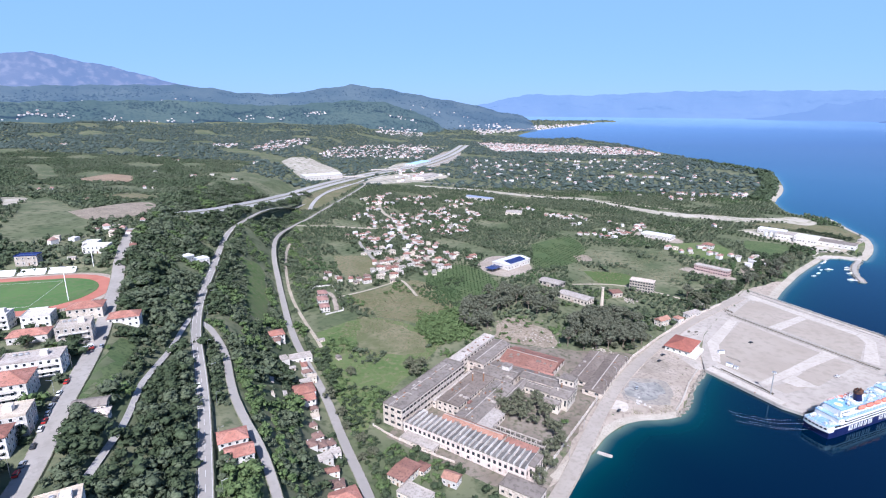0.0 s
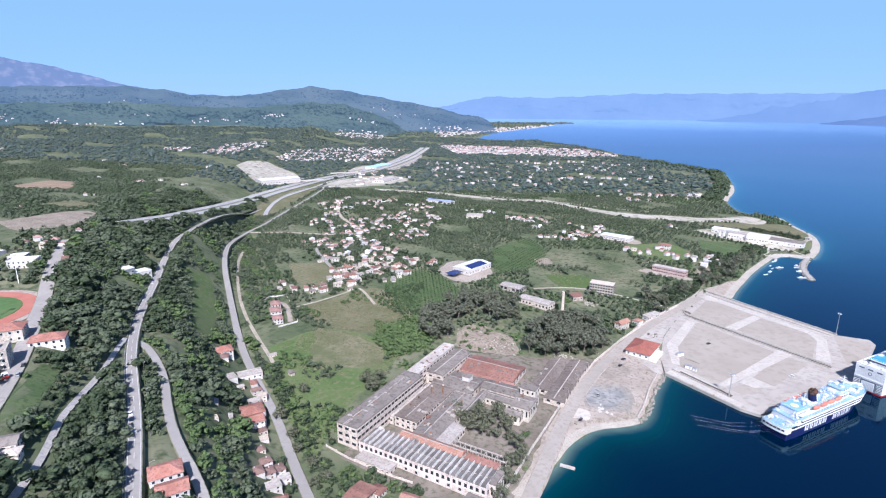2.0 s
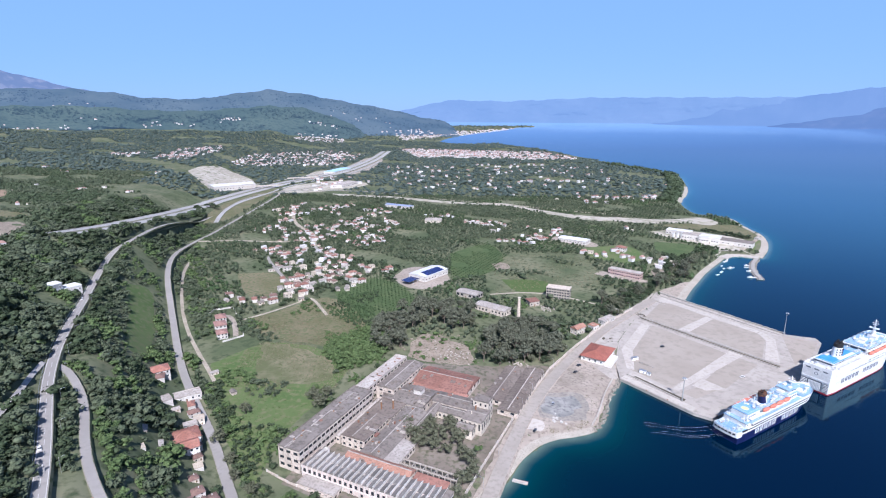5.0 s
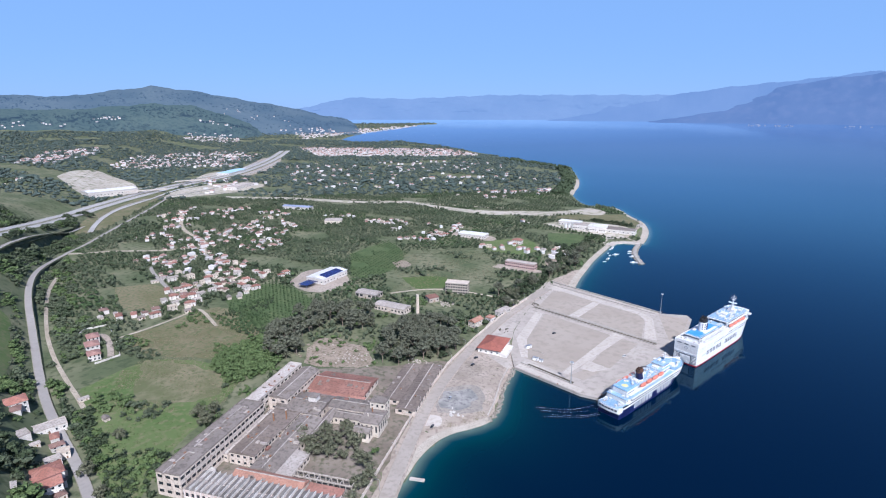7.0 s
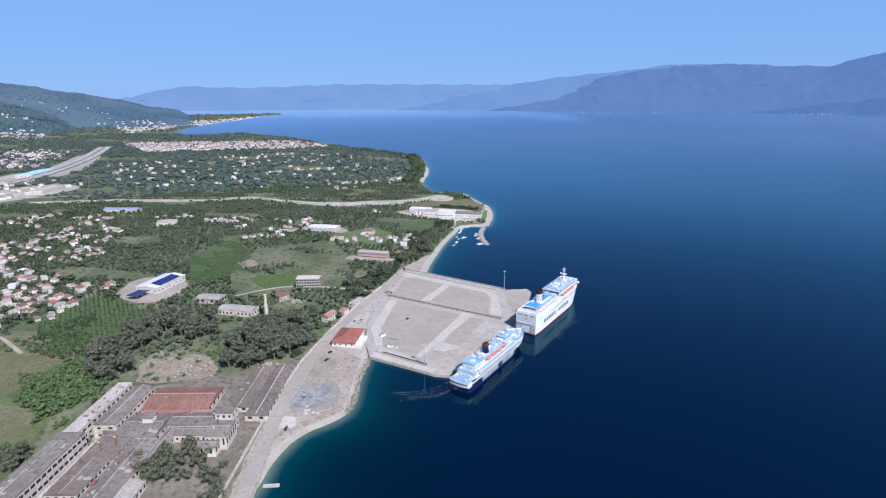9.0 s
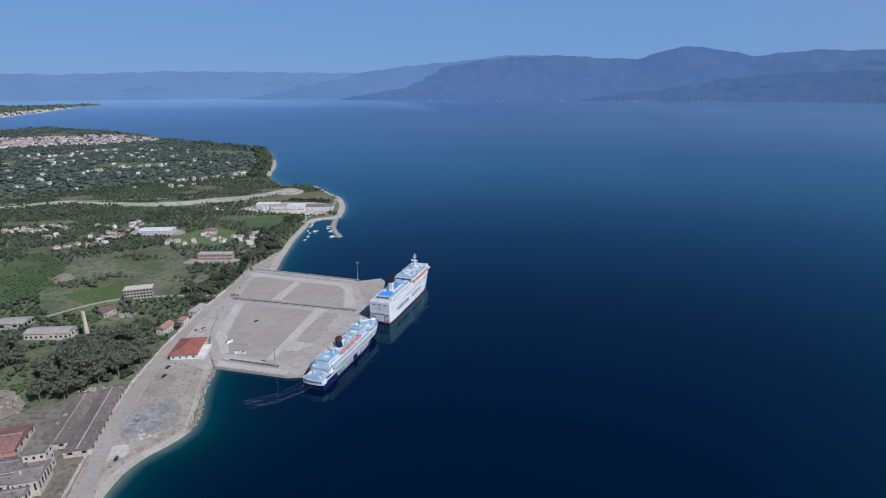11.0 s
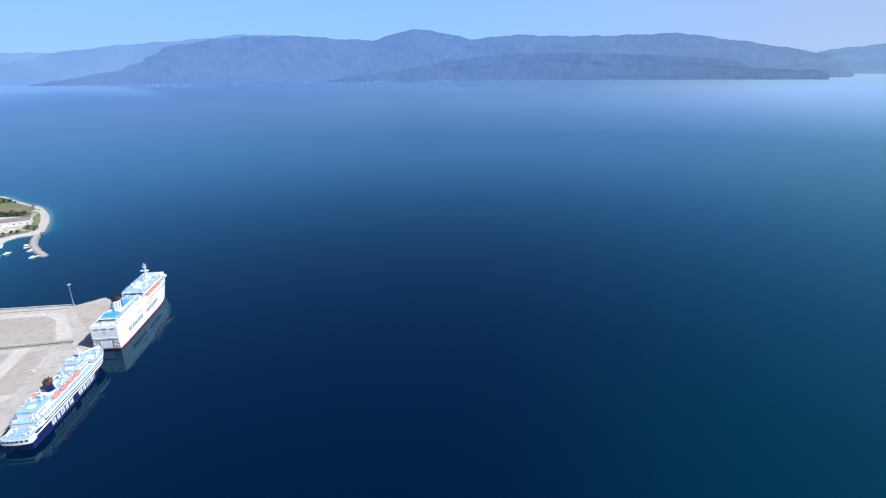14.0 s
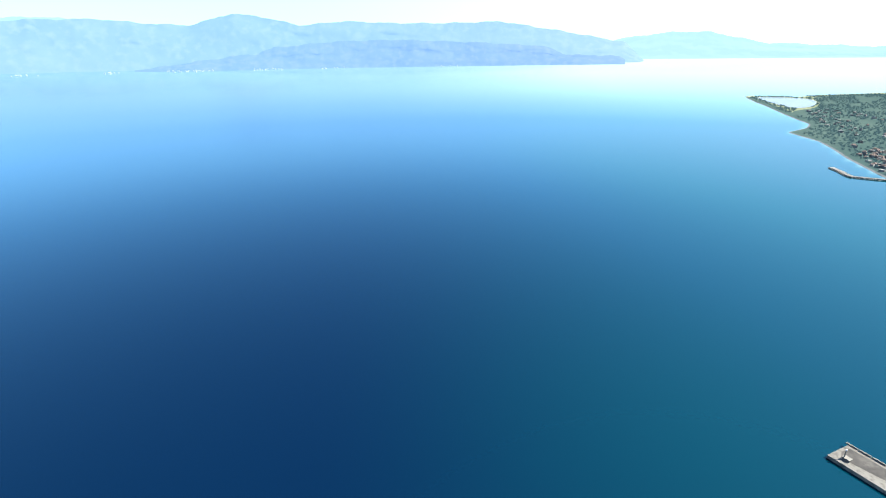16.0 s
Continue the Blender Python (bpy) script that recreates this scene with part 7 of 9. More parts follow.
# ---- town above the scarp ----
M_rooftan = surface("tan_flat_roof", (0.42, 0.36, 0.29), (0.50, 0.44, 0.36), (0.34, 0.29, 0.24), 0.2, 1.2, 0.92)
TOWN = "town buildings"
for x, y, rz, w, d, h, roof, rise_, rm, wm, rows, cols, side, label in (
        (-250, 178, 29, 44, 16, 9.5, "hip", 3.4, M_tile, M_plaster, 3, 12, 4, "long white school-like block with a red roof"),
        (-247, 206, 29, 26, 13, 9.0, "flat", 0, M_flatroof, M_plaster, 3, 8, 3, "white apartment block with a grey flat roof"),
        (-256, 243, 33, 17, 13, 10.5, "flat", 0, M_bare, M_bare, 3, 5, 3, "unfinished concrete apartment block"),
        (-277, 276, 29, 19, 13, 7.5, "hip", 2.6, M_tile, M_cream, 2, 5, 3, "cream house with a red hipped roof"),
        (-294, 259, 25, 15, 11, 7.0, "flat", 0, M_plaster, M_plaster, 2, 4, 3, "white flat-roofed house along the street"),
        (-281, 239, 28, 19, 11, 4.5, "hip", 2.4, M_tile, M_plaster, 1, 5, 3, "low white house with a red roof"),
        (-311, 250, 25, 12, 10, 9.5, "flat", 0, M_plaster, M_plaster, 3, 3, 3, "white three-storey house by the track"),
        (-303, 267, 25, 10, 8, 6.5, "flat", 0, M_plaster, M_plaster, 2, 3, 2, "white two-storey house by the track"),
        (-325, 243, 25, 12, 10, 9.5, "hip", 2.0, M_tile, M_plaster, 3, 3, 3, "white house with a red roof near the track"),
        (-252, 276, 29, 17, 11, 6.5, "hip", 2.6, M_tile, M_plaster, 2, 5, 3, "white house with a red roof below the street"),
        (-200, 185, 25, 13.5, 8, 3.6, "gable", 1.5, M_oldroof, M_cream, 1, 5, 2, "old long house with a brown roof"),
        (-192.5, 181, 25, 7, 6, 3.4, "hip", 1.3, M_stained, M_cream, 1, 2, 2, "small pink-roofed house beside the old one"),
        (-220, 160, 29, 24, 12, 9.0, "flat", 0, M_rooftan, M_plaster, 3, 7, 3, "white apartment block with a tan roof"),
        (-210, 148, 29, 13, 10, 9.0, "hip", 2.2, M_tile, M_plaster, 3, 4, 3, "white house with a red roof on the street"),
        (-234, 165, 29, 12, 9, 6.5, "flat", 0, M_rooftan, M_plaster, 2, 4, 2, "white house with a tan roof"),
        (-194, 118, 29, 20, 16, 15, "flat", 0, M_flatroof, M_plaster, 5, 6, 4, "white five-storey apartment block on the street"),
        (-163, 126, 36, 14, 11, 9.5, "flat", 0, M_rooftan, M_plaster, 3, 4, 3, "white block with a pale flat roof"),
        (-378, 409, 20, 20, 12, 6.5, "flat", 0, M_plaster, M_plaster, 2, 6, 3, "white flat-roofed house above the track"),
        (-392, 420, 20, 12, 11, 6.0, "flat", 0, M_plaster, M_plaster, 2, 4, 3, "white flat-roofed house among trees"),
        (-404, 366, 20, 16, 9, 8.0, "flat", 0, M_solar, M_bare, 2, 4, 2, "unfinished blue-grey house frame")):
    t = building("apartment_block" if rows > 2 else "house", label, "building" if rows > 2 else "house", x, y, rz, w, d, h, roof, rise_, rm, wm, rows, cols, side, TOWN, balcony=rows > 2)
    KEEP_OUT.append((x, y, max(w, d) * 0.62))
    if roof == "flat" and rows > 2:
        box_part("stair_head", w * 0.2, 0, h + 0.25, 3.2, 3.2, 2.4, M_plaster, t)
        for k in range(3):
            box_part("solar_heater", -w * 0.3 + k * 2.6, d * 0.2, h + 0.3, 1.6, 1.2, 1.0, M_steel, t, bevel=0.2)

# ---- houses by the roads and the walled mill ----
for x, y, rz, w, d, h, roof, rise_, rm, wm, rows, cols, side, label in (
        (-144, 201, 33, 13, 10, 6.5, "hip", 2.4, M_tile, M_plaster, 2, 4, 3, "white two-storey house with a red roof at the road"),
        (-136, 192, 33, 12, 9, 6.5, "gable", 2.0, M_tile, M_plaster, 2, 4, 3, "white gabled house with a red roof at the road"),
        (-71, 249, -26, 11.5, 17, 5.0, "gable", 1.2, M_oldtile, M_cream, 2, 4, 5, "large cream house with a worn red roof"),
        (-62, 255, -26, 7, 7, 3.6, "hip", 1.5, M_oldtile, M_cream, 1, 3, 3, "small annex with a worn red roof"),
        (-44, 248, -20, 9, 7, 5.0, "gable", 2.0, M_orangetile, M_plaster, 1, 3, 2, "small white chapel-like house with an orange roof"),
        (-62, 233, -26, 18, 10, 4.0, "flat", 0, M_flatroof, M_cream, 1, 5, 3, "low outbuilding with a grey flat roof"),
        (-210, 389, 35, 15, 12, 6.5, "hip", 2.4, M_tile, M_plaster, 2, 4, 3, "white house with a faded red roof"),
        (-183, 368, 33, 24, 9, 4.0, "flat", 0, M_flatroof, M_plaster, 1, 6, 2, "long grey flat-roofed shed"),
        (-156, 313, 33, 16, 13, 7.0, "hip", 2.4, M_tile, M_plaster, 2, 4, 3, "white house with a bright red roof"),
        (-150, 303, 33, 12, 10, 6.5, "gable", 2.2, M_tile, M_plaster, 2, 4, 3, "white house with a bright red roof"),
        (-97, 216, 35, 18, 13, 7.0, "hip", 2.8, M_tile, M_plaster, 2, 4, 3, "large house with a dark red roof at the road"),
        (-316, 457, 60, 20, 11, 4.8, "flat", 0, M_whitesheet, M_plaster, 1, 5, 2, "white filling station building"),
        (-322, 449, 60, 12, 10, 5.2, "flat", 0, M_whitesheet, M_steel, 1, 3, 2, "white filling station canopy block")):
    building("house" if "station" not in label else "filling_station", label, "house" if "station" not in label else "building", x, y, rz, w, d, h, roof, rise_, rm, wm, rows, cols, side, "roadside houses")
    KEEP_OUT.append((x, y, max(w, d) * 0.6))


M_vtile = surface("weathered_terracotta", (0.165, 0.10, 0.082), (0.225, 0.146, 0.122), (0.125, 0.082, 0.068), 0.15, 1.0, 0.9, vary=0.22)


# ---- villages: a few house kinds, built once and repeated ----
def template(kind, w, d, h, rows, rm, wm, label):
    return building("house", label, "house", 0, 0, 0, w, d, h, {"r": "hip", "w": "flat", "g": "gable"}[kind], 2.0 if kind != "g" else 1.4, rm, wm, rows, 2, 1 if rows > 1 else 0, "village houses",
                    frames=False, z=0.0, blank="nw", chimney=kind == "r", door=True)


KINDS = {
    "r": [template("r", 9.5, 7.7, 5.6, 2, M_vtile, M_plaster, "white village house with a terracotta roof"), template("r", 7.7, 6.9, 3.6, 1, M_vtile, M_cream, "low cream village house with a terracotta roof"),
          template("r", 11.2, 6.5, 5, 2, M_oldtile, M_plaster, "long village house with a weathered red roof")],
    "w": [template("w", 8.6, 7.3, 6.2, 2, M_rooftan, M_cream, "cream flat-roofed village house in a garden"), template("w", 6.9, 6.0, 3.6, 1, M_rooftan, M_plaster, "small white village house with a tan flat roof"),
          template("w", 10.3, 6.9, 6.2, 2, M_flatroof, M_plaster, "white village house with a grey flat roof")],
    "g": [template("g", 9.5, 5.6, 3.4, 1, M_flatroof, M_cream, "cream outbuilding with a grey sheet roof"), template("g", 6.0, 4.3, 2.8, 1, M_oldroof, M_stained, "small shed with a brown sheet roof")]}
FIRST = {id(t): True for ts in KINDS.values() for t in ts}
house_rng = random.Random(7)
SMALL_HOUSES = []


def place_house(t, m, group):
    if FIRST.get(id(t)):
        FIRST[id(t)] = False
        t.matrix_basis = m
    else:
        t = copy_thing(t, m)
    t["group"] = group


def village(text, turn, group, more=0.6):
    """Houses as kind and place; each stands on the ground, turned roughly along the street."""
    for word in text.split():
        kind, x, y = word[0], *map(float, word[1:].split(","))
        t = house_rng.choice(KINDS[kind])
        corners = [ground_z(x + a, y + b) for a in (-5, 5) for b in (-4, 4)]
        z = min(corners) + 0.3 + (0.3 * (max(corners) - min(corners)) if y < 420 else 0.0)
        m = pose(x, y, z, 0, 0, turn + house_rng.choice((0, 90)) + house_rng.uniform(-12, 12)) @ Matrix.Diagonal((*[house_rng.uniform(0.80, 0.98)] * 2, house_rng.uniform(0.68, 0.88), 1))
        place_house(t, m, group)
        KEEP_OUT.append((x, y, 8.5 if y < 420 else 7.0))
        for _ in range(4):                               # an outhouse or a neighbour close by
            if house_rng.random() > more:
                continue
            a, q = house_rng.uniform(0, 6.28), house_rng.uniform(9.5, 16)
            x2, y2 = x + q * math.cos(a), y + q * math.sin(a)
            if -175 < x2 < -60 and 300 < y2 < 480:
                continue
            if all((x2 - o[0]) ** 2 + (y2 - o[1]) ** 2 > 72 for o in KEEP_OUT):
                if y2 > 700 or more < 0.55:
                    SMALL_HOUSES.append((x2, y2))
                    KEEP_OUT.append((x2, y2, 6.0))
                    continue
                place_house(house_rng.choice(KINDS[house_rng.choice("rrgw")]), pose(x2, y2, ground_z(x2, y2) + 0.2, 0, 0, turn + house_rng.choice((0, 90)) + house_rng.uniform(-14, 14)), group)
                KEEP_OUT.append((x2, y2, 6.5))


village("r-305,1129 r-296,1070 r-299,1165 r-272,1014 w-289,1189 w-271,1065 w-325,1109 w-291,998 r-279,996 w-297,930 w-278,940 w-286,921 w-239,894 r-264,925 r-250,870 r-248,843 r-222,845 w-212,850 r-204,870 r-216,902 g-205,928 w-216,959 w-179,885 r-183,860",
        20, "west hamlet")
village("w-180,937 w-163,901 w-162,964 r-163,997 r-144,931 w-141,975 w-149,1019 r-125,928 w-113,901 w-115,957 w-114,874 r-98,846 r-90,871 r-130,841 r-120,816 r-211,1129 r-226,1151 w-229,1114 w-256,1119 w-200,1159 w-180,1169 w-195,1068 r-140,1118 r-120,1133 w-122,1057 w-105,1094 w-84,999 w-89,931",
        -15, "north hamlet")
village("r-172,792 r-161,776 r-181,819 w-195,796 r-209,781 r-222,777 r-245,792 r-267,784 r-224,758 r-212,759 r-145,750 w-133,749 r-134,727 w-163,719 r-148,712 r-136,705 w-123,708 w-147,693 r-136,684 w-120,672 w-111,660 r-125,660",
        30, "middle hamlet")
village("w-205,693 r-215,713 w-195,715 g-184,699 g-164,668 w-156,671 r-178,650 r-170,653 r-179,630 r-166,628 r-158,631 w-165,612 w-167,600 w-153,590 w-147,607 w-181,609 g-106,622 w-100,627 w-139,639 r-131,642 r-190,577 r-199,573 g-218,580 w-87,702 g-89,678 g-103,710 r-67,684",
        30, "south hamlet")
village("w-10,1068 w17,1053 w55,1003 w73,985 w82,984 g98,986 w110,1000 w116,984 w97,924 r111,858 r153,884 r141,841 w156,867 w173,945 w171,881 r178,868 w-89,1015 w-78,989 r176,881 r196,908 r216,928 w229,787 w246,770 r272,794 r283,761 w306,759 w306,734 w334,744 w329,764 w348,943",
        -35, "grove houses")
village("w375,1368 w398,1316 w481,1338 w536,1340 r568,1341 w-38,1736 w74,1689 r180,1706 w266,1623 r349,1642 w288,1282 w193,1342 w5,1386 w102,1458 r489,1506 w553,1596 w595,1560 w670,1565 w610,1382 w530,1833 w500,2044 w-78,2120 r333,1855",
        10, "houses beyond the river", 0.3)
village("w-629,842 w-847,1163 r-597,660 w-736,734 w-993,1464 r-1085,1536 w-538,941 w-610,1092 w-737,1388 w-750,1484 r-411,534 w-806,1039 w-442,436 g-381,383 r-359,429 r-436,479 w-406,464 g-430,500 w-1638,1729 w-1606,1754 w-1130,1989 w-716,1101 w-697,1148",
        25, "hill houses", 0.3)
village("r-205,381 w-186,352 g-178,346 r-166,347 w-161,331 g-160,292 r-153,321 r-149,311 r-143,299 w-139,291 r-129,266 r-124,256 w-117,246 r-127,252 w-115,257 g-171,297 w-161,276 r-110,238 g-177,408 g-151,378 r-104,228 r-136,277 w-159,339 r-172,357 r-147,306 r-121,263",
        33, "roadside houses", 0.0)
for ts in KINDS.values():
    for t in ts:
        if FIRST[id(t)]:
            for o in (*t.children_recursive, t):
                bpy.data.objects.remove(o)

# ---- trees and scrub ----
def foliage(name, c1, c2, c3):
    m = surface(name, c1, c2, c3, 0.25, 1.1, 0.8, 0.5, spec=0.15, vary=0.15, island=True)
    return m


M_wood_leaf = foliage("dark_wood_foliage", (0.041, 0.060, 0.031), (0.066, 0.088, 0.047), (0.027, 0.038, 0.020))
M_plain_leaf = foliage("dark_grove_foliage", (0.052, 0.074, 0.040), (0.080, 0.104, 0.058), (0.034, 0.047, 0.027))
M_olive_leaf = foliage("grey_green_olive_foliage", (0.070, 0.090, 0.054), (0.103, 0.123, 0.076), (0.045, 0.060, 0.036))
M_citrus_leaf = foliage("bright_citrus_foliage", (0.054, 0.088, 0.037), (0.080, 0.118, 0.053), (0.035, 0.057, 0.026))
# the haze of distance is mixed into this base colour as a blue-grey tint
M_hazed_leaf = foliage("hazed_grove_foliage", (0.062, 0.088, 0.076), (0.084, 0.110, 0.096), (0.048, 0.068, 0.060))
M_euc_leaf = foliage("eucalyptus_foliage", (0.088, 0.097, 0.066), (0.128, 0.134, 0.096), (0.058, 0.066, 0.044))
M_dusty_leaf = foliage("dusty_olive_foliage", (0.10, 0.108, 0.068), (0.145, 0.150, 0.10), (0.066, 0.070, 0.044))
M_shrub_leaf = foliage("fresh_shrub_foliage", (0.076, 0.117, 0.044), (0.110, 0.152, 0.063), (0.051, 0.078, 0.030))
M_bark = surface("pale_bark", (0.16, 0.13, 0.10), (0.24, 0.20, 0.16), (0.10, 0.08, 0.06), 0.8, 5, 0.9)

tree_rng = np.random.default_rng(11)

def ico_faces():
    bm = bmesh.new()
    bmesh.ops.create_icosphere(bm, subdivisions=1, radius=1.0)
    v = np.array([tuple(p.co) for p in bm.verts])
    f = np.array([[q.index for q in t.verts] for t in bm.faces])
    bm.free()
    return v, f


ICO_V, ICO_F = ico_faces()


def blob(center, radius, squash, rng, rough=0.3):
    v = ICO_V * (0.92 + rng.uniform(-rough, rough, (len(ICO_V), 1))) * radius
    v[:, 2] *= squash
    a = rng.uniform(0, 6.28)
    v[:, :2] = v[:, :2] @ np.array([[math.cos(a), -math.sin(a)], [math.sin(a), math.cos(a)]])
    return v + np.asarray(center), ICO_F


def join(pieces):
    vs, fs, n = [], [], 0
    for v, f in pieces:
        vs.append(v)
        fs.append(f + n)
        n += len(v)
    return np.concatenate(vs), np.concatenate(fs)


def sprays(center, radius, squash, count, rng, size=0.34):
    """Tufts of leaves that lie over a clump and break up its outline."""
    d = rng.normal(0, 1, (count, 3)) + (0, 0, 0.3)
    d /= np.linalg.norm(d, axis=1)[:, None]
    p = np.asarray(center) + d * radius * rng.uniform(0.86, 1.22, (count, 1)) * (1, 1, squash)
    n = d + rng.normal(0, 0.45, (count, 3))
    a = np.cross(n, rng.normal(0, 1, (count, 3)))
    a /= np.linalg.norm(a, axis=1)[:, None]
    b = np.cross(n, a)
    b /= np.linalg.norm(b, axis=1)[:, None]
    w = radius * size * rng.uniform(0.6, 1.4, (count, 1))
    corner = np.stack([a * w, -a * w * 0.6 + b * w, -a * w * 0.5 - b * w * 0.9], 1)
    return (p[:, None] + corner).reshape(-1, 3), np.arange(count * 3).reshape(-1, 3)


def crown(blobs, wide, low, rng, size=(0.26, 0.40), squash=0.8, leaves=16):
    """An uneven crown of several clumps, one unit high."""
    pieces = []
    for k in range(blobs):
        a, q = 2.4 * k + rng.uniform(0, 1), wide * math.sqrt(rng.uniform(0.05, 1)) * (0.9 if k else 0)
        r = rng.uniform(*size)
        z = rng.uniform(low, 1 - r * squash) if k else 1 - r
        pieces.append(blob((q * math.cos(a), q * math.sin(a), z), r * 0.86, squash, rng, 0.36))
        pieces.append(sprays((q * math.cos(a), q * math.sin(a), z), r, squash, leaves, rng))
    return join(pieces)


_vr = np.random.default_rng(5)
CROWNS = {"wood": [crown(6, 0.50, 0.16, _vr, (0.18, 0.33), leaves=18) for _ in range(8)], "olive": [crown(2, 0.26, 0.36, _vr, (0.32, 0.46), leaves=15) for _ in range(6)],
          "far": [crown(1, 0.0, 0.4, _vr, (0.50, 0.62), 0.75, 8) for _ in range(6)], "low": [crown(1, 0.0, 0.4, _vr, (0.50, 0.60), 0.75, 18) for _ in range(6)], "shrub": [crown(4, 0.5, 0.22, _vr, (0.26, 0.44), 0.7, 16) for _ in range(6)],
          "reed": [sprays((0, 0, 0.2), 0.9, 0.55, 20, _vr, 0.30) for _ in range(6)]}


def ground_many(x, y):
    r, a = np.hypot(x - CX, y - CY), np.degrees(np.arctan2(x - CX, y - CY))
    a = np.where(a > -56, a, a + 360)
    fi, fj = np.interp(r, RR, np.arange(NR)), np.interp(np.radians(a), AZ, np.arange(NA))
    i, j = np.minimum(fi.astype(int), NR - 2), np.minimum(fj.astype(int), NA - 2)
    u, v = fi - i, fj - j
    return (GZ[i, j] * (1 - u) + GZ[i + 1, j] * u) * (1 - v) + (GZ[i, j + 1] * (1 - u) + GZ[i + 1, j + 1] * u) * v


def lattice(x0, x1, y0, y1, step, turn=0.0, jitter=0.45):
    n = int(max(x1 - x0, y1 - y0) / step * 1.5) + 2
    i, j = np.meshgrid(np.arange(-n // 2, n // 2 + 1), np.arange(-n // 2, n // 2 + 1))
    p, q = (i + tree_rng.uniform(-jitter, jitter, i.shape)) * step, (j + tree_rng.uniform(-jitter, jitter, i.shape)) * step
    c, s = math.cos(radians(turn)), math.sin(radians(turn))
    x, y = (x0 + x1) / 2 + c * p - s * q, (y0 + y1) / 2 + s * p + c * q
    k = (x > x0) & (x < x1) & (y > y0) & (y < y1)
    return x[k], y[k]


def patchy(x, y, scale, seed):
    """A smooth random field from about -1 to 1."""
    return (np.sin(x / scale + seed + 1.9 * np.sin(y / scale * 0.8 + seed * 2)) + np.sin(y / scale * 1.3 + seed * 3 + 1.4 * np.sin(x / scale * 0.7))
            + 0.7 * np.sin((x + y) / scale * 2.3 + seed * 5)) / 2.2


def free(x, y, coast=9.0, bare=True, meadow_ok=False):
    k = np.maximum(polygon_distance(x, y, COAST), polygon_distance(x, y, EAST)) > coast
    for pts, w in ROADS:
        p = np.array([(q.x, q.y) for q in pts])
        near = (x > p[:, 0].min() - 20) & (x < p[:, 0].max() + 20) & (y > p[:, 1].min() - 20) & (y < p[:, 1].max() + 20) & k
        idx = np.nonzero(near)[0]
        if len(idx):
            best = np.full(len(idx), 1e9)
            for a, b in zip(p, p[1:]):
                d = b - a
                u = np.clip(((x[idx] - a[0]) * d[0] + (y[idx] - a[1]) * d[1]) / max(d @ d, 1e-6), 0, 1)
                best = np.minimum(best, np.hypot(x[idx] - a[0] - u * d[0], y[idx] - a[1] - u * d[1]))
            k[idx[best < w]] = False
    for cx, cy, r in KEEP_OUT:
        k &= (x - cx) ** 2 + (y - cy) ** 2 > r * r
    if bare:
        for outline, grassy in BARE:
            if not (meadow_ok and grassy):
                k &= polygon_distance(x, y, list(outline)) < 0
    return k


def plant(name, x, y, height, kind, material, label, category="trees", z=None, spread=1.0):
    """Many small trees in one object."""
    if not len(x):
        return None
    z = ground_many(x, y) if z is None else z
    choice = tree_rng.integers(0, len(CROWNS[kind]), len(x))
    turn = tree_rng.uniform(0, 6.28, len(x))
    wide = tree_rng.uniform(0.75, 1.35, len(x)) * spread
    allv, allf, n = [], [], 0
    for c, (v, f) in enumerate(CROWNS[kind]):
        k = np.nonzero(choice == c)[0]
        if not len(k):
            continue
        co, si, h = np.cos(turn[k])[:, None], np.sin(turn[k])[:, None], height[k][:, None]
        px = (v[:, 0] * co - v[:, 1] * si) * h * wide[k][:, None] + x[k][:, None]
        py = (v[:, 0] * si + v[:, 1] * co) * h * wide[k][:, None] + y[k][:, None]
        pz = v[:, 2] * h + z[k][:, None] - 0.3
        allv.append(np.stack([px, py, pz], -1).reshape(-1, 3))
        allf.append((f[None] + (np.arange(len(k)) * len(v))[:, None, None] + n).reshape(-1, 3))
        n += len(k) * len(v)
    v, f = np.concatenate(allv).astype(np.float32), np.concatenate(allf).astype(np.int32)
    me = bpy.data.meshes.new(name)
    me.vertices.add(len(v))
    me.vertices.foreach_set("co", v.ravel())
    me.loops.add(f.size)
    me.loops.foreach_set("vertex_index", f.ravel())
    me.polygons.add(len(f))
    me.polygons.foreach_set("loop_start", np.arange(0, f.size, 3, dtype=np.int32))
    me.polygons.foreach_set("use_smooth", np.ones(len(f), bool))
    me.update(calc_edges=True)
    me.validate()
    me.materials.append(material)
    return tagged(new(name, me), label, category, kind="stuff")


def scarp_left(x, y):
    return np.interp(y, SCARP_Y, SCARP_X) - x


GROVE_A = [(36, 438), (50, 484), (77, 515), (109, 504), (113, 462), (107, 424), (100, 432), (60, 428), (43, 424)]
GROVE_B = [(-61, 484), (-50, 521), (-20, 554), (26, 555), (36, 536), (34, 505), (22, 480), (0, 520), (-26, 498), (-33, 444), (-52, 438)]
GROVE_D = [(262, 640), (290, 642), (314, 668), (338, 700), (361, 738), (385, 768), (412, 796), (401, 803), (375, 778), (351, 742), (318, 708), (290, 680)]
GROVE_C = [(172, 540), (176, 574), (229, 625), (262, 640), (290, 690), (300, 684), (256, 612), (203, 553)]
ORCHARDS = [[(-119, 610), (-78, 675), (-21, 594), (-27, 530), (-58, 494), (-92, 520)], [(19, 779), (83, 855), (100, 766), (75, 685), (16, 648)]]


def inside(x, y, poly):
    return polygon_distance(x, y, poly) > 0


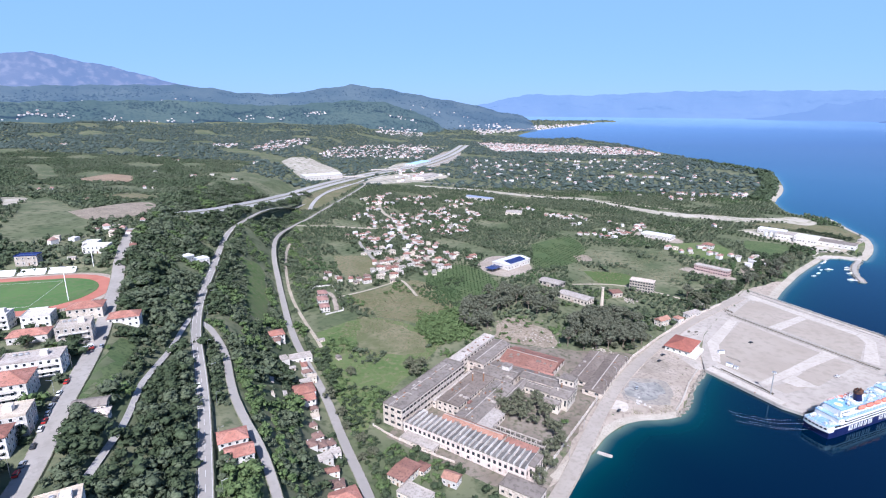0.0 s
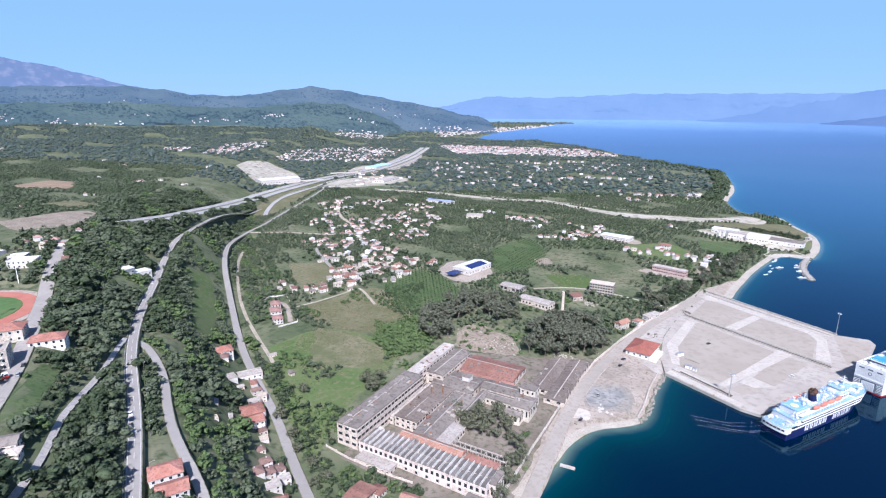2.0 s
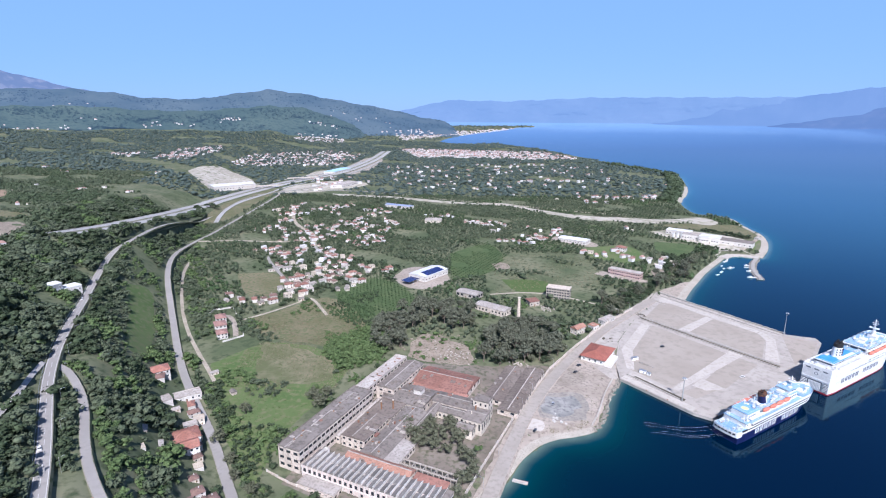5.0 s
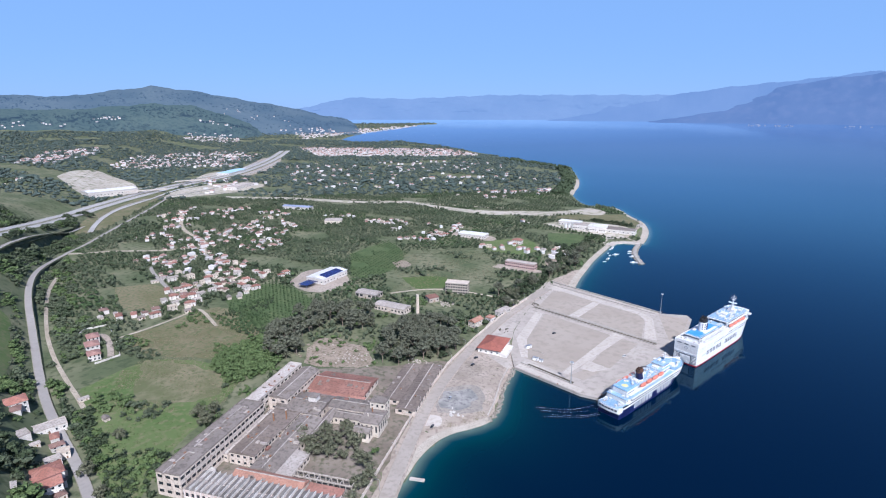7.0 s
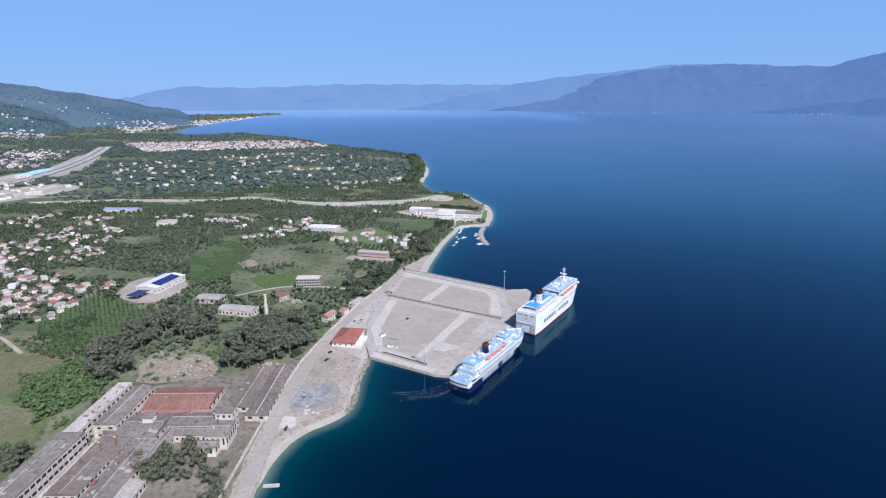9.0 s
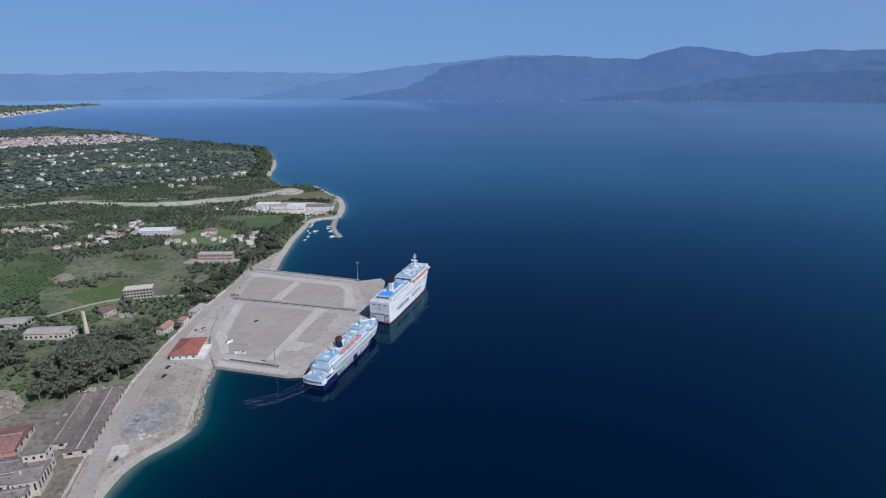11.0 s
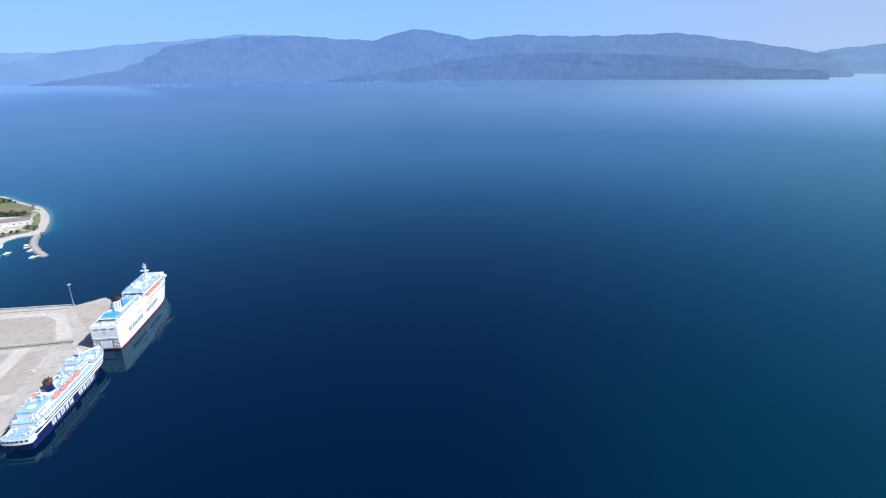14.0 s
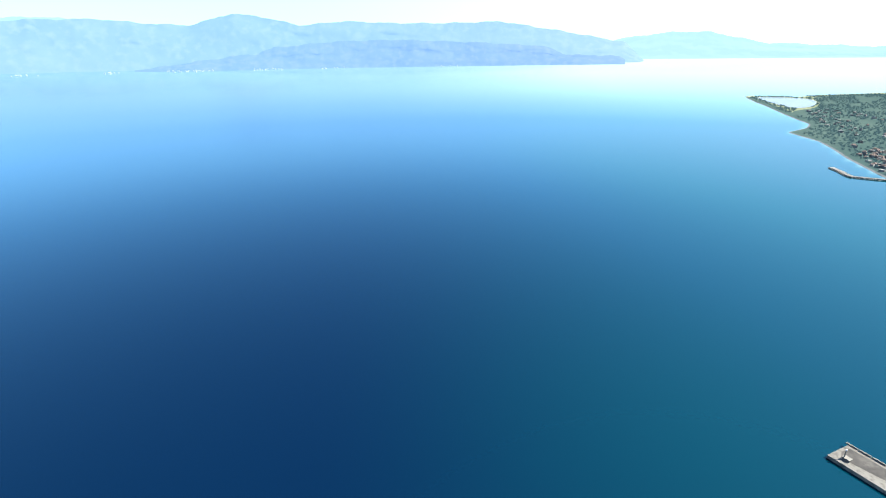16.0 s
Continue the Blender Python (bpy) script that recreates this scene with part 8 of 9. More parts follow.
# woods on the scarp
x, y = lattice(-560, -40, 100, 1050, 4.4)
left = scarp_left(x, y)
k = (left > -92) & (left < 95) & free(x, y) & (patchy(x, y, 21, 1.0) > -0.72)
k &= ~((left > 30) & (y < 300) & (tree_rng.uniform(0, 1, x.shape) < 0.35))
x, y = x[k], y[k]
below = x - np.interp(y, [p[1] for p in MAIN_ROAD], [p[0] for p in MAIN_ROAD])      # the shrubby slope under the road
k = (below < 20) | (tree_rng.uniform(0, 1, x.shape) < 0.8)
x, y, below = x[k], y[k], below[k]
tone = 0.6 * (below > 20) + patchy(x, y, 16, 4.0) + tree_rng.uniform(-0.5, 0.5, x.shape)
h = np.clip(tree_rng.lognormal(1.72, 0.34, x.shape), 2.5, 11) * (1 + 0.25 * patchy(x, y, 30, 2.0)) * np.where(below > 6, np.where(below > 20, 0.7, 0.8), 1.0)
for lo, hi, m, name, label in ((-9, -0.1, M_wood_leaf, "woodland", "dark evergreen wood on the slope"), (-0.1, 0.75, M_olive_leaf, "woodland", "grey-green trees on the slope"), (0.75, 9, M_shrub_leaf, "woodland", "fresh green trees on the slope")):
    q = (tone > lo) & (tone <= hi)
    plant(name, x[q], y[q], h[q], "wood", m, label, "wood", spread=1.12)

# groves on the plain
x, y = lattice(-420, 620, 480, 1330, 6.6, -28, 0.26)
k = (scarp_left(x, y) < -92) & free(x, y) & (patchy(x, y, 34, 7.0) > -0.55)
for poly in (GROVE_A, GROVE_B, *ORCHARDS):
    k &= ~inside(x, y, poly)
k &= ~((x > 60) & (x < 215) & (y > 590) & (y < 780) & (patchy(x, y, 18, 3.3) < 0.5))
x, y = x[k], y[k]
tone = patchy(x, y, 45, 9.0) + tree_rng.uniform(-0.35, 0.35, x.shape)
h = np.clip(tree_rng.lognormal(1.42, 0.28, x.shape), 2, 8.5)
for lo, hi, m, label in ((-9, 0.0, M_olive_leaf, "olive groves on the plain"), (0.0, 0.8, M_plain_leaf, "dark groves on the plain"), (0.8, 9, M_citrus_leaf, "citrus groves on the plain")):
    q = (tone > lo) & (tone <= hi)
    plant("grove", x[q], y[q], h[q], "olive", m, label)
# orchards in rows
DENSE = [(-118, 563), (-92, 600), (-67, 608), (-70, 560), (-63, 537), (-66, 500), (-92, 512), (-112, 540)]
for poly, turn in zip(ORCHARDS, (-38, -30)):
    xs, ys = [p[0] for p in poly], [p[1] for p in poly]
    x, y = lattice(min(xs), max(xs), min(ys), max(ys), 5.6, turn, 0.08)
    k = inside(x, y, poly) & free(x, y, bare=False) & ~inside(x, y, DENSE) & ((y < 640) | (patchy(x, y, 22, 4.1) > -0.35))
    plant("orchard_rows", x[k], y[k], tree_rng.uniform(2.0, 3.0, k.sum()), "olive", M_citrus_leaf, "rows of young citrus trees", "orchard")
x, y = lattice(-120, -60, 500, 610, 3.9, -38, 0.3)
k = inside(x, y, DENSE) & (patchy(x, y, 11, 2.3) > -0.8)
for dark, m in ((True, M_wood_leaf), (False, M_citrus_leaf)):
    q = k & ((patchy(x, y, 14, 5.5) + tree_rng.uniform(-0.4, 0.4, x.shape) > 0.25) == dark)
    plant("orchard_trees", x[q], y[q], tree_rng.uniform(2.0, 3.6, int(q.sum())), "olive", m, "dense block of citrus trees", "orchard")
# the meadow and the land round the mill: bushes
x, y = lattice(-260, 130, 215, 640, 5.5)
k = (scarp_left(x, y) < -80) & (y < 620) & free(x, y, meadow_ok=True) & (patchy(x, y, 17, 5.0) > 0.5)
for poly in (GROVE_A, GROVE_B, *ORCHARDS):
    k &= ~inside(x, y, poly)
x, y = x[k], y[k]
plant("bushes", x, y, tree_rng.uniform(1.6, 4.6, x.shape), "shrub", M_shrub_leaf, "fresh green bushes and small trees", "bushes")
x, y = lattice(-260, 130, 215, 640, 6.5)
k = (scarp_left(x, y) < -60) & free(x, y, meadow_ok=True) & (patchy(x, y, 24, 8.0) > 0.8) & (y < 600)
for poly in (GROVE_A, GROVE_B, *ORCHARDS):
    k &= ~inside(x, y, poly)
x, y = x[k], y[k]
plant("bushes", x, y, tree_rng.uniform(2.5, 5.5, x.shape), "wood", M_olive_leaf, "grey-green bushes along the fields", "bushes")
# bushes between the low road and the mill
x, y = lattice(-215, -35, 205, 400, 4.6)
side = x - np.interp(y, [p[1] for p in LOW_ROAD], [p[0] for p in LOW_ROAD])
k = free(x, y, meadow_ok=True) & (side > 4) & (((side < 24) & (patchy(x, y, 14, 6.1) > -0.45)) | ((side < 75) & (y < 335) & (patchy(x, y, 16, 3.9) > 0.0)))
x, y, side = x[k], y[k], side[k]
dark = tree_rng.uniform(0, 1, x.shape) < np.where(side < 24, 0.65, 0.25)
plant("bushes", x[dark], y[dark], tree_rng.uniform(2.2, 6.0, int(dark.sum())), "wood", M_wood_leaf, "dark bushes and trees beside the road", "bushes")
plant("bushes", x[~dark], y[~dark], tree_rng.uniform(1.4, 4.2, int((~dark).sum())), "shrub", M_shrub_leaf, "fresh green bushes below the road", "bushes")
# tall reeds and rough grass in the meadow
M_reed = foliage("dry_olive_reeds", (0.165, 0.150, 0.090), (0.215, 0.192, 0.125), (0.12, 0.125, 0.065))
M_tallgrass = foliage("rough_green_grass", (0.080, 0.115, 0.042), (0.115, 0.140, 0.060), (0.065, 0.095, 0.036))
for poly, step, m, top, seed, label in (([(-172, 480), (-130, 474), (-92, 452), (-72, 416), (-80, 384), (-119, 380), (-152, 390), (-164, 430)], 1.9, M_reed, 1.3, 0.7, "dry olive-brown reeds in the meadow"),
                                        ([(-190, 520), (-150, 560), (-118, 600), (-60, 500), (-70, 440), (-110, 466), (-157, 474)], 3.2, M_reed, 1.6, 2.9, "dry reeds and tall weeds"),
                                        ([(-187, 425), (-157, 470), (-111, 462), (-68, 425), (-85, 375), (-100, 338), (-104, 300), (-104, 272), (-129, 311), (-161, 373)], 3.4, M_tallgrass, 1.3, 5.1, "rough green grass of the meadow"),
                                        ([(60, 600), (215, 640), (215, 780), (90, 770)], 4.2, M_reed, 1.5, 7.7, "rough weeds on the fallow field")):
    xs, ys = [p[0] for p in poly], [p[1] for p in poly]
    x, y = lattice(min(xs), max(xs), min(ys), max(ys), step)
    k = inside(x, y, poly) & (patchy(x, y, 13, seed) > -0.3) & free(x, y, bare=False)
    plant("reeds", x[k], y[k], tree_rng.uniform(0.6, 1.0, int(k.sum())) * top, "reed", m, label, "reeds")
# weeds and tufts on the gravel lot
for poly, step in (([(70, 338), (76, 347), (90, 343), (101, 350), (105, 356), (104, 348), (92, 339), (80, 337)], 1.3), ([(94, 398), (94, 420), (99, 422), (99, 400)], 1.6), ([(108, 352), (116, 366), (126, 388), (122, 390), (112, 370), (106, 356)], 1.8),
                   ([(110, 400), (126, 412), (132, 430), (120, 428)], 2.4), ([(58, 322), (70, 340), (92, 345), (104, 356), (104, 346), (90, 339), (72, 334), (60, 318)], 1.1),
                   ([(96, 396), (112, 400), (124, 420), (112, 430), (98, 424)], 2.2), ([(106, 360), (118, 376), (124, 394), (114, 392), (106, 378)], 2.0)):
    xs, ys = [p[0] for p in poly], [p[1] for p in poly]
    x, y = lattice(min(xs), max(xs), min(ys), max(ys), step)
    k = inside(x, y, poly) & (patchy(x, y, 4, 1.3) > -0.2)
    plant("weeds", x[k], y[k], tree_rng.uniform(0.4, 0.9, int(k.sum())), "reed", M_reed, "dry weeds on the gravel lot", "weeds")
# the thicket of young trees beside the mill
THICKET = [(-94, 476), (-57, 506), (-42, 470), (-46, 440), (-60, 426), (-79, 413), (-99, 446)]
x, y = lattice(-110, -40, 410, 508, 3.6)
k = inside(x, y, THICKET)
plant("thicket", x[k], y[k], tree_rng.uniform(3.2, 6.5, int(k.sum())), "wood", M_shrub_leaf, "thicket of fresh green young trees", "trees")
x, y = lattice(-40, 45, 425, 510, 6.5)
k = inside(x, y, [(-30, 440), (-24, 478), (-8, 500), (8, 486), (20, 455), (40, 424), (18, 430)]) & (patchy(x, y, 9, 2.7) > 0.1)
plant("bushes", x[k], y[k], tree_rng.uniform(1.2, 4.0, int(k.sum())), "shrub", M_shrub_leaf, "bushes on the earth slope", "bushes")
x, y = lattice(300, 460, 660, 840, 7.0)
k = free(x, y, 16) & (polygon_distance(x, y, [(292, 660), (330, 722), (380, 782), (430, 826), (410, 842), (350, 800), (300, 730), (275, 680)]) > 0)
plant("shore_trees", x[k], y[k], tree_rng.uniform(4, 8, int(k.sum())), "wood", M_wood_leaf, "grey-green trees behind the beach", "trees")
# gardens between the houses
hx, hy = np.array([(p[0], p[1]) for p in KEEP_OUT]).T
pick = tree_rng.integers(0, len(hx), 4600)
x, y = hx[pick] + tree_rng.normal(0, 12, 4600), hy[pick] + tree_rng.normal(0, 12, 4600)
k = free(x, y, 15) & (np.hypot(x, y) < 1400)
x, y = x[k], y[k]
plant("garden_trees", x, y, tree_rng.uniform(2.4, 6.0, x.shape), "olive", M_wood_leaf, "garden trees between the houses", "trees")
# hills behind the scarp
x, y = lattice(-1500, -250, 250, 1500, 8.2, 15, 0.3)
left = scarp_left(x, y)
k = (left > 95) & free(x, y) & (patchy(x, y, 60, 2.2) > -0.5) & (np.abs(np.degrees(np.arctan2(x, y)) + 24) < 27)
x, y = x[k], y[k]
tone = patchy(x, y, 55, 6.0) + tree_rng.uniform(-0.3, 0.3, x.shape)
h = np.clip(tree_rng.lognormal(1.48, 0.28, x.shape), 2, 8.5)
for lo, hi, m, label in ((-9, 0.1, M_olive_leaf, "olive groves on the hills"), (0.1, 9, M_plain_leaf, "dark scrub on the hills")):
    q = (tone > lo) & (tone <= hi)
    plant("hill_grove", x[q], y[q], h[q], "low", m, label)
# far plain and far hills
x, y = lattice(-2600, 900, 1250, 3450, 17, 20, 0.45)
r = np.hypot(x - CX, y - CY)
k = (r < 3600) & (np.degrees(np.arctan2(x, y)) > -48) & ((y > 1320) | (x < -450)) & ((x > -1500) | (y > 800)) & free(x, y, 14) & (patchy(x, y, 90, 1.7) > -0.62)
k &= ~((scarp_left(x, y) > 95) & (y < 1500))
x, y = x[k], y[k]
k = ~(inside(x, y, [(-210, 2956), (264, 2842), (567, 2802), (669, 2468), (461, 2392), (204, 2466), (-74, 2464)]) & (tree_rng.uniform(0, 1, x.shape) < 0.7))
x, y = x[k], y[k]
plant("far_woods", x, y, np.clip(tree_rng.lognormal(1.9, 0.3, x.shape), 4, 13), "far", M_hazed_leaf, "distant groves and woods", "woods", spread=1.45)
x, y = lattice(-3600, 900, 2000, 4800, 26, 35, 0.45)
r = np.hypot(x - CX, y - CY)
k = (r > 3500) & (r < 4790) & (np.degrees(np.arctan2(x, y)) > -9) & ~(inside(x, y, [(-316, 3926), (218, 4135), (622, 4375), (632, 4152), (126, 3856), (-208, 3471)]) & (tree_rng.uniform(0, 1, x.shape) < 0.8)) & (np.degrees(np.arctan2(x, y)) > -48) & free(x, y, 14)
x, y = x[k], y[k]
plant("far_woods", x, y, np.clip(tree_rng.lognormal(2.25, 0.25, x.shape), 6, 14), "far", M_hazed_leaf, "distant woods on the hills", "woods")
# woods and groves on the hill slopes behind
def on_slope(label, count, lo, hi, rng):
    """Random places on a hill slope, from the share lo of its height to hi."""
    grid = SLOPES[label]
    i, j = rng.uniform(lo, hi, count) * (grid.shape[0] - 2), rng.uniform(0.02, 0.98, count) * (grid.shape[1] - 2)
    a, b, u, v = i.astype(int), j.astype(int), (i % 1)[:, None], (j % 1)[:, None]
    return (grid[a, b] * (1 - u) + grid[a + 1, b] * u) * (1 - v) + (grid[a, b + 1] * (1 - u) + grid[a + 1, b + 1] * u) * v


# the foliage glows with haze, close to its slope's own emission
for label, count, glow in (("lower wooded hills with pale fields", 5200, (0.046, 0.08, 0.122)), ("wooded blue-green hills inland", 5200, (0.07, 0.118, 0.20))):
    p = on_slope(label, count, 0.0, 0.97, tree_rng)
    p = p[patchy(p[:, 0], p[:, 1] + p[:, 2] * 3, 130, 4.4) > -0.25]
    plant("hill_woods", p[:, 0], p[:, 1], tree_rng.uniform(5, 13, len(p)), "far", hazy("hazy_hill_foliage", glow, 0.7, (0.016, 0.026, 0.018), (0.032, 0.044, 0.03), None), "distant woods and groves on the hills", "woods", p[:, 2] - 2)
# trees along the far shore, and the eastern headland
t_ = tree_rng.uniform(0, 1, 500)
sx, sy = np.interp(t_, np.linspace(0, 1, 6), [594, 659, 746, 835, 856, 770]), np.interp(t_, np.linspace(0, 1, 6), [1295, 1408, 1588, 1826, 1904, 2290])
plant("shore_trees", sx - tree_rng.uniform(18, 55, 500), sy, tree_rng.uniform(8, 16, 500), "far", M_wood_leaf, "dark trees along the far shore", "trees")
x, y = lattice(700, 2600, -1750, -600, 14, 0, 0.45)
k = free(x, y, 12, meadow_ok=True) & (patchy(x, y, 45, 3.1) > -0.45) & (np.degrees(np.arctan2(x, y)) < 130)
x, y = x[k], y[k]
# these trees get the headland haze as emission too
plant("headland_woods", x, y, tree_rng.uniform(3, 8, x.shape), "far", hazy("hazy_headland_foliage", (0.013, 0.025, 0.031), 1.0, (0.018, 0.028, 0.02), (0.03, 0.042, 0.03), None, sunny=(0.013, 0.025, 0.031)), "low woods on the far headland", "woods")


# ---- trees that stand out singly ----
def leaf_spray(bm, centers, radius, count, size, rng):
    for _ in range(count):
        c = Vector(centers[rng.randrange(len(centers))])
        d = Vector((rng.gauss(0, 1), rng.gauss(0, 1), rng.gauss(0.15, 0.8))).normalized()
        p = c + d * radius * rng.uniform(0.85, 1.2)
        a, b = d.orthogonal().normalized(), None
        a = Matrix.Rotation(rng.uniform(0, 6.28), 3, d) @ a
        b = d.cross(a)
        tip = d * rng.uniform(-0.2, 0.5) * size
        bm.faces.new([bm.verts.new(p + q) for q in (a * size + tip, b * size * 0.7 - tip * 0.4, -a * size * 0.8 + tip, -b * size * 0.6)])


def tree_template(seed, height, spread, clumps, leaf, label, bare=0.35, name="tree"):
    rng = random.Random(seed)
    t = thing(name, label, "tree", 0, 0, 0, 0, "single trees")
    bm = bmesh.new()
    lean = Vector((rng.uniform(-0.06, 0.06), rng.uniform(-0.06, 0.06), 1))
    pts = [lean * height * bare * k / 4 for k in range(5)]
    r0 = height * 0.028
    for k, (a, b) in enumerate(zip(pts, pts[1:])):
        d = b - a
        bmesh.ops.create_cone(bm, cap_ends=True, segments=7, radius1=r0 * (1 - 0.12 * k), radius2=r0 * (0.9 - 0.12 * k), depth=d.length,
                              matrix=Matrix.Translation((a + b) / 2) @ d.to_track_quat("Z", "Y").to_matrix().to_4x4())
    centers = []
    for k in range(clumps):
        ang, rad = 2.399 * k + rng.uniform(-0.3, 0.3), spread * math.sqrt((k + 0.5) / clumps) * rng.uniform(0.75, 1.1)
        z = height * (bare + (0.92 - bare) * (1 - 0.55 * (rad / spread) ** 2) * rng.uniform(0.55, 1.0))
        centers.append((rad * math.cos(ang), rad * math.sin(ang), z))
        if k % 2 == 0:
            a, b = pts[-1] * rng.uniform(0.75, 1.0), Vector(centers[-1])
            d = b - a
            bmesh.ops.create_cone(bm, cap_ends=False, segments=5, radius1=r0 * 0.42, radius2=r0 * 0.12, depth=d.length,
                                  matrix=Matrix.Translation((a + b) / 2) @ d.to_track_quat("Z", "Y").to_matrix().to_4x4())
    part("trunk", bm, M_bark, t)
    nr = np.random.default_rng(seed)
    size = spread * 0.26
    v, f = join([blob(c, size * nr.uniform(0.6, 1.05), 0.8, nr, 0.38) for c in centers])
    bm = bmesh.new()
    bv = [bm.verts.new(p) for p in v]
    for tri in f:
        bm.faces.new([bv[q] for q in tri]).smooth = True
    leaf_spray(bm, centers, size * 1.15, 900, spread * 0.075, rng)
    part("crown", bm, leaf, t)
    return t


TALL = [tree_template(s, 15 + s % 3, 5.2, 27, M_euc_leaf, "tall spreading eucalyptus with a grey-green crown", 0.36) for s in (1, 2, 3, 4)]
ROUND = [tree_template(s, 8, 3.9, 14, M_wood_leaf, "round dark evergreen tree", 0.22) for s in (5, 6, 7)]
GREYGREEN = [tree_template(s, 8, 3.9, 16, M_dusty_leaf, "round grey-green tree beside the mill", 0.22) for s in (15, 16, 17)]
FRESH = [tree_template(s, 7, 3.6, 12, M_shrub_leaf, "leafy fresh green tree", 0.2) for s in (8, 9)]
USED = {}
single_rng = random.Random(3)


def stand(kinds, x, y, scale=1.0, group="single trees"):
    t = single_rng.choice(kinds)
    m = pose(x, y, ground_z(x, y) - 0.2, 0, 0, single_rng.uniform(0, 360))
    t2 = t if id(t) not in USED else copy_thing(t, m)
    USED[id(t)] = True
    t2.matrix_basis = m @ Matrix.Diagonal((scale, scale, scale * single_rng.uniform(0.85, 1.15), 1))
    t2["group"] = group


def stand_in(kinds, poly, step, group, smin=0.8, smax=1.2, coast=9):
    xs, ys = [p[0] for p in poly], [p[1] for p in poly]
    x, y = lattice(min(xs), max(xs), min(ys), max(ys), step, 20, 0.42)
    k = inside(x, y, poly) & free(x, y, coast, bare=False)
    for a, b in zip(x[k], y[k]):
        stand(kinds, float(a), float(b), single_rng.uniform(smin, smax), group)


stand_in(TALL + TALL + ROUND[:1] + GREYGREEN[:2], GROVE_A, 7.6, "eucalyptus grove")
stand_in(TALL + FRESH[:1] + GREYGREEN[:1], GROVE_B, 8.6, "eucalyptus grove")
stand_in(GREYGREEN + TALL[:1], GROVE_D, 9.5, "trees behind the beach", 0.8, 1.15)
stand_in(ROUND + GREYGREEN + TALL[:1], GROVE_C, 9.0, "trees by the shore road", 0.8, 1.2)
for x, y, s in ((-21, 338, 1.2), (-13, 318, 1.3), (-1, 327, 1.4), (7, 341, 1.1), (12, 320, 1.2), (-10, 330, 1.2), (4, 312, 1.0), (-18, 327, 1.2), (-6, 338, 1.2), (-4, 316, 1.3), (10, 331, 1.3), (14, 310, 1.0), (-25, 330, 1.0), (-53, 383, 1.2), (-50, 372, 0.9), (18, 330, 0.9)):
    stand(GREYGREEN, x, y, s * 1.08, "trees in the mill court")
for x, y, s in ((18, 301, 0.9), (13, 284, 1.0), (9, 268, 1.0), (19, 290, 0.8), (4, 255, 0.9), (24, 314, 0.6), (-84, 361, 1.2), (-90, 369, 1.2), (-82, 375, 1.1), (-134, 327, 1.2), (-138, 318, 1.1), (-133, 352, 0.9),
                (-103, 273, 0.9), (-93, 263, 0.9), (-81, 271, 0.8), (-124, 300, 0.9), (-116, 285, 0.8), (-98, 258, 0.8)):
    stand(GREYGREEN + FRESH[:1], x, y, s * (1.45 if x > 0 else 1.1), "trees beside the mill")
town_rng = random.Random(12)
for _ in range(60):
    x, y = town_rng.uniform(-345, -175), town_rng.uniform(125, 300)
    if free(np.array([x]), np.array([y]))[0] and x < -0.55 * y - 95:
        stand(ROUND, x, y, town_rng.uniform(0.7, 1.1), "trees in the town")
for p in resample([(478, 950), (494, 940), (506, 926), (518, 911), (530, 899)], 5.2):
    stand(ROUND, p.x, p.y, single_rng.uniform(0.8, 1.05), "dark trees at the headland")
for p in resample([(434, 838), (444, 826), (456, 813), (470, 812)], 6.0):
    stand(ROUND, p.x + single_rng.uniform(-4, 4), p.y + single_rng.uniform(-4, 4), single_rng.uniform(0.5, 0.75), "trees before the plant")
building("house", "small white house on the tip of the headland", "house", 547, 899, 40, 9, 7, 4.5, "hip", 1.6, M_flatroof, M_plaster, 1, 3, 2, frames=False)
for x, y in ((-460, 1038), (-455, 1038), (-450, 1043), (-470, 1108), (-465, 1118), (-453, 1115), (-459, 1112)):
    stand(ROUND, x, y, 1.5, "dark trees beside the motorway")

# ---- far villages, too small to tell the houses apart ----
def far_village(poly, count, label, roof_share=0.8, places=None, size=1.0):
    xs, ys = [p[0] for p in poly], [p[1] for p in poly]
    wv, wf, rv, rf = [], [], [], []
    made = 0
    while made < count:
        x, y = (house_rng.uniform(min(xs), max(xs)), house_rng.uniform(min(ys), max(ys))) if places is None else places[made][:2]
        if places is None and polygon_distance(np.array([x]), np.array([y]), poly)[0] < 0:
            continue
        foot = places[made][2] - 1 if places is not None and len(places[made]) == 3 else None
        made += 1
        w, d, h, a = size * house_rng.uniform(6, 13), size * house_rng.uniform(5.5, 9), size * house_rng.uniform(3, 6.5), house_rng.uniform(0, 3.14)
        c, s, z = math.cos(a), math.sin(a), (ground_z(x, y) if foot is None else foot) + 0.5
        for store, faces, zs, sc in ((wv, wf, (z - 3, z + h), 1.0), (rv, rf, (z + h, z + h + (2.2 if house_rng.random() < roof_share else 0.4)), 1.06)):
            if store is rv and house_rng.random() > roof_share:
                continue
            n = len(store)
            for k, zz in enumerate(zs):
                q = sc if not (store is rv and k) else 0.3
                store += [(x + c * u * q - s * v * q, y + s * u * q + c * v * q, zz) for u, v in ((-w / 2, -d / 2), (w / 2, -d / 2), (w / 2, d / 2), (-w / 2, d / 2))]
            faces += [(n + 4, n + 5, n + 6, n + 7), (n, n + 1, n + 5, n + 4), (n + 1, n + 2, n + 6, n + 5), (n + 2, n + 3, n + 7, n + 6), (n + 3, n, n + 4, n + 7)]
    t = thing("far_village", label, "village", kind="stuff")
    raw_mesh("walls", wv, wf, M_farwall, t)
    raw_mesh("roofs", rv, rf, M_farroof, t)


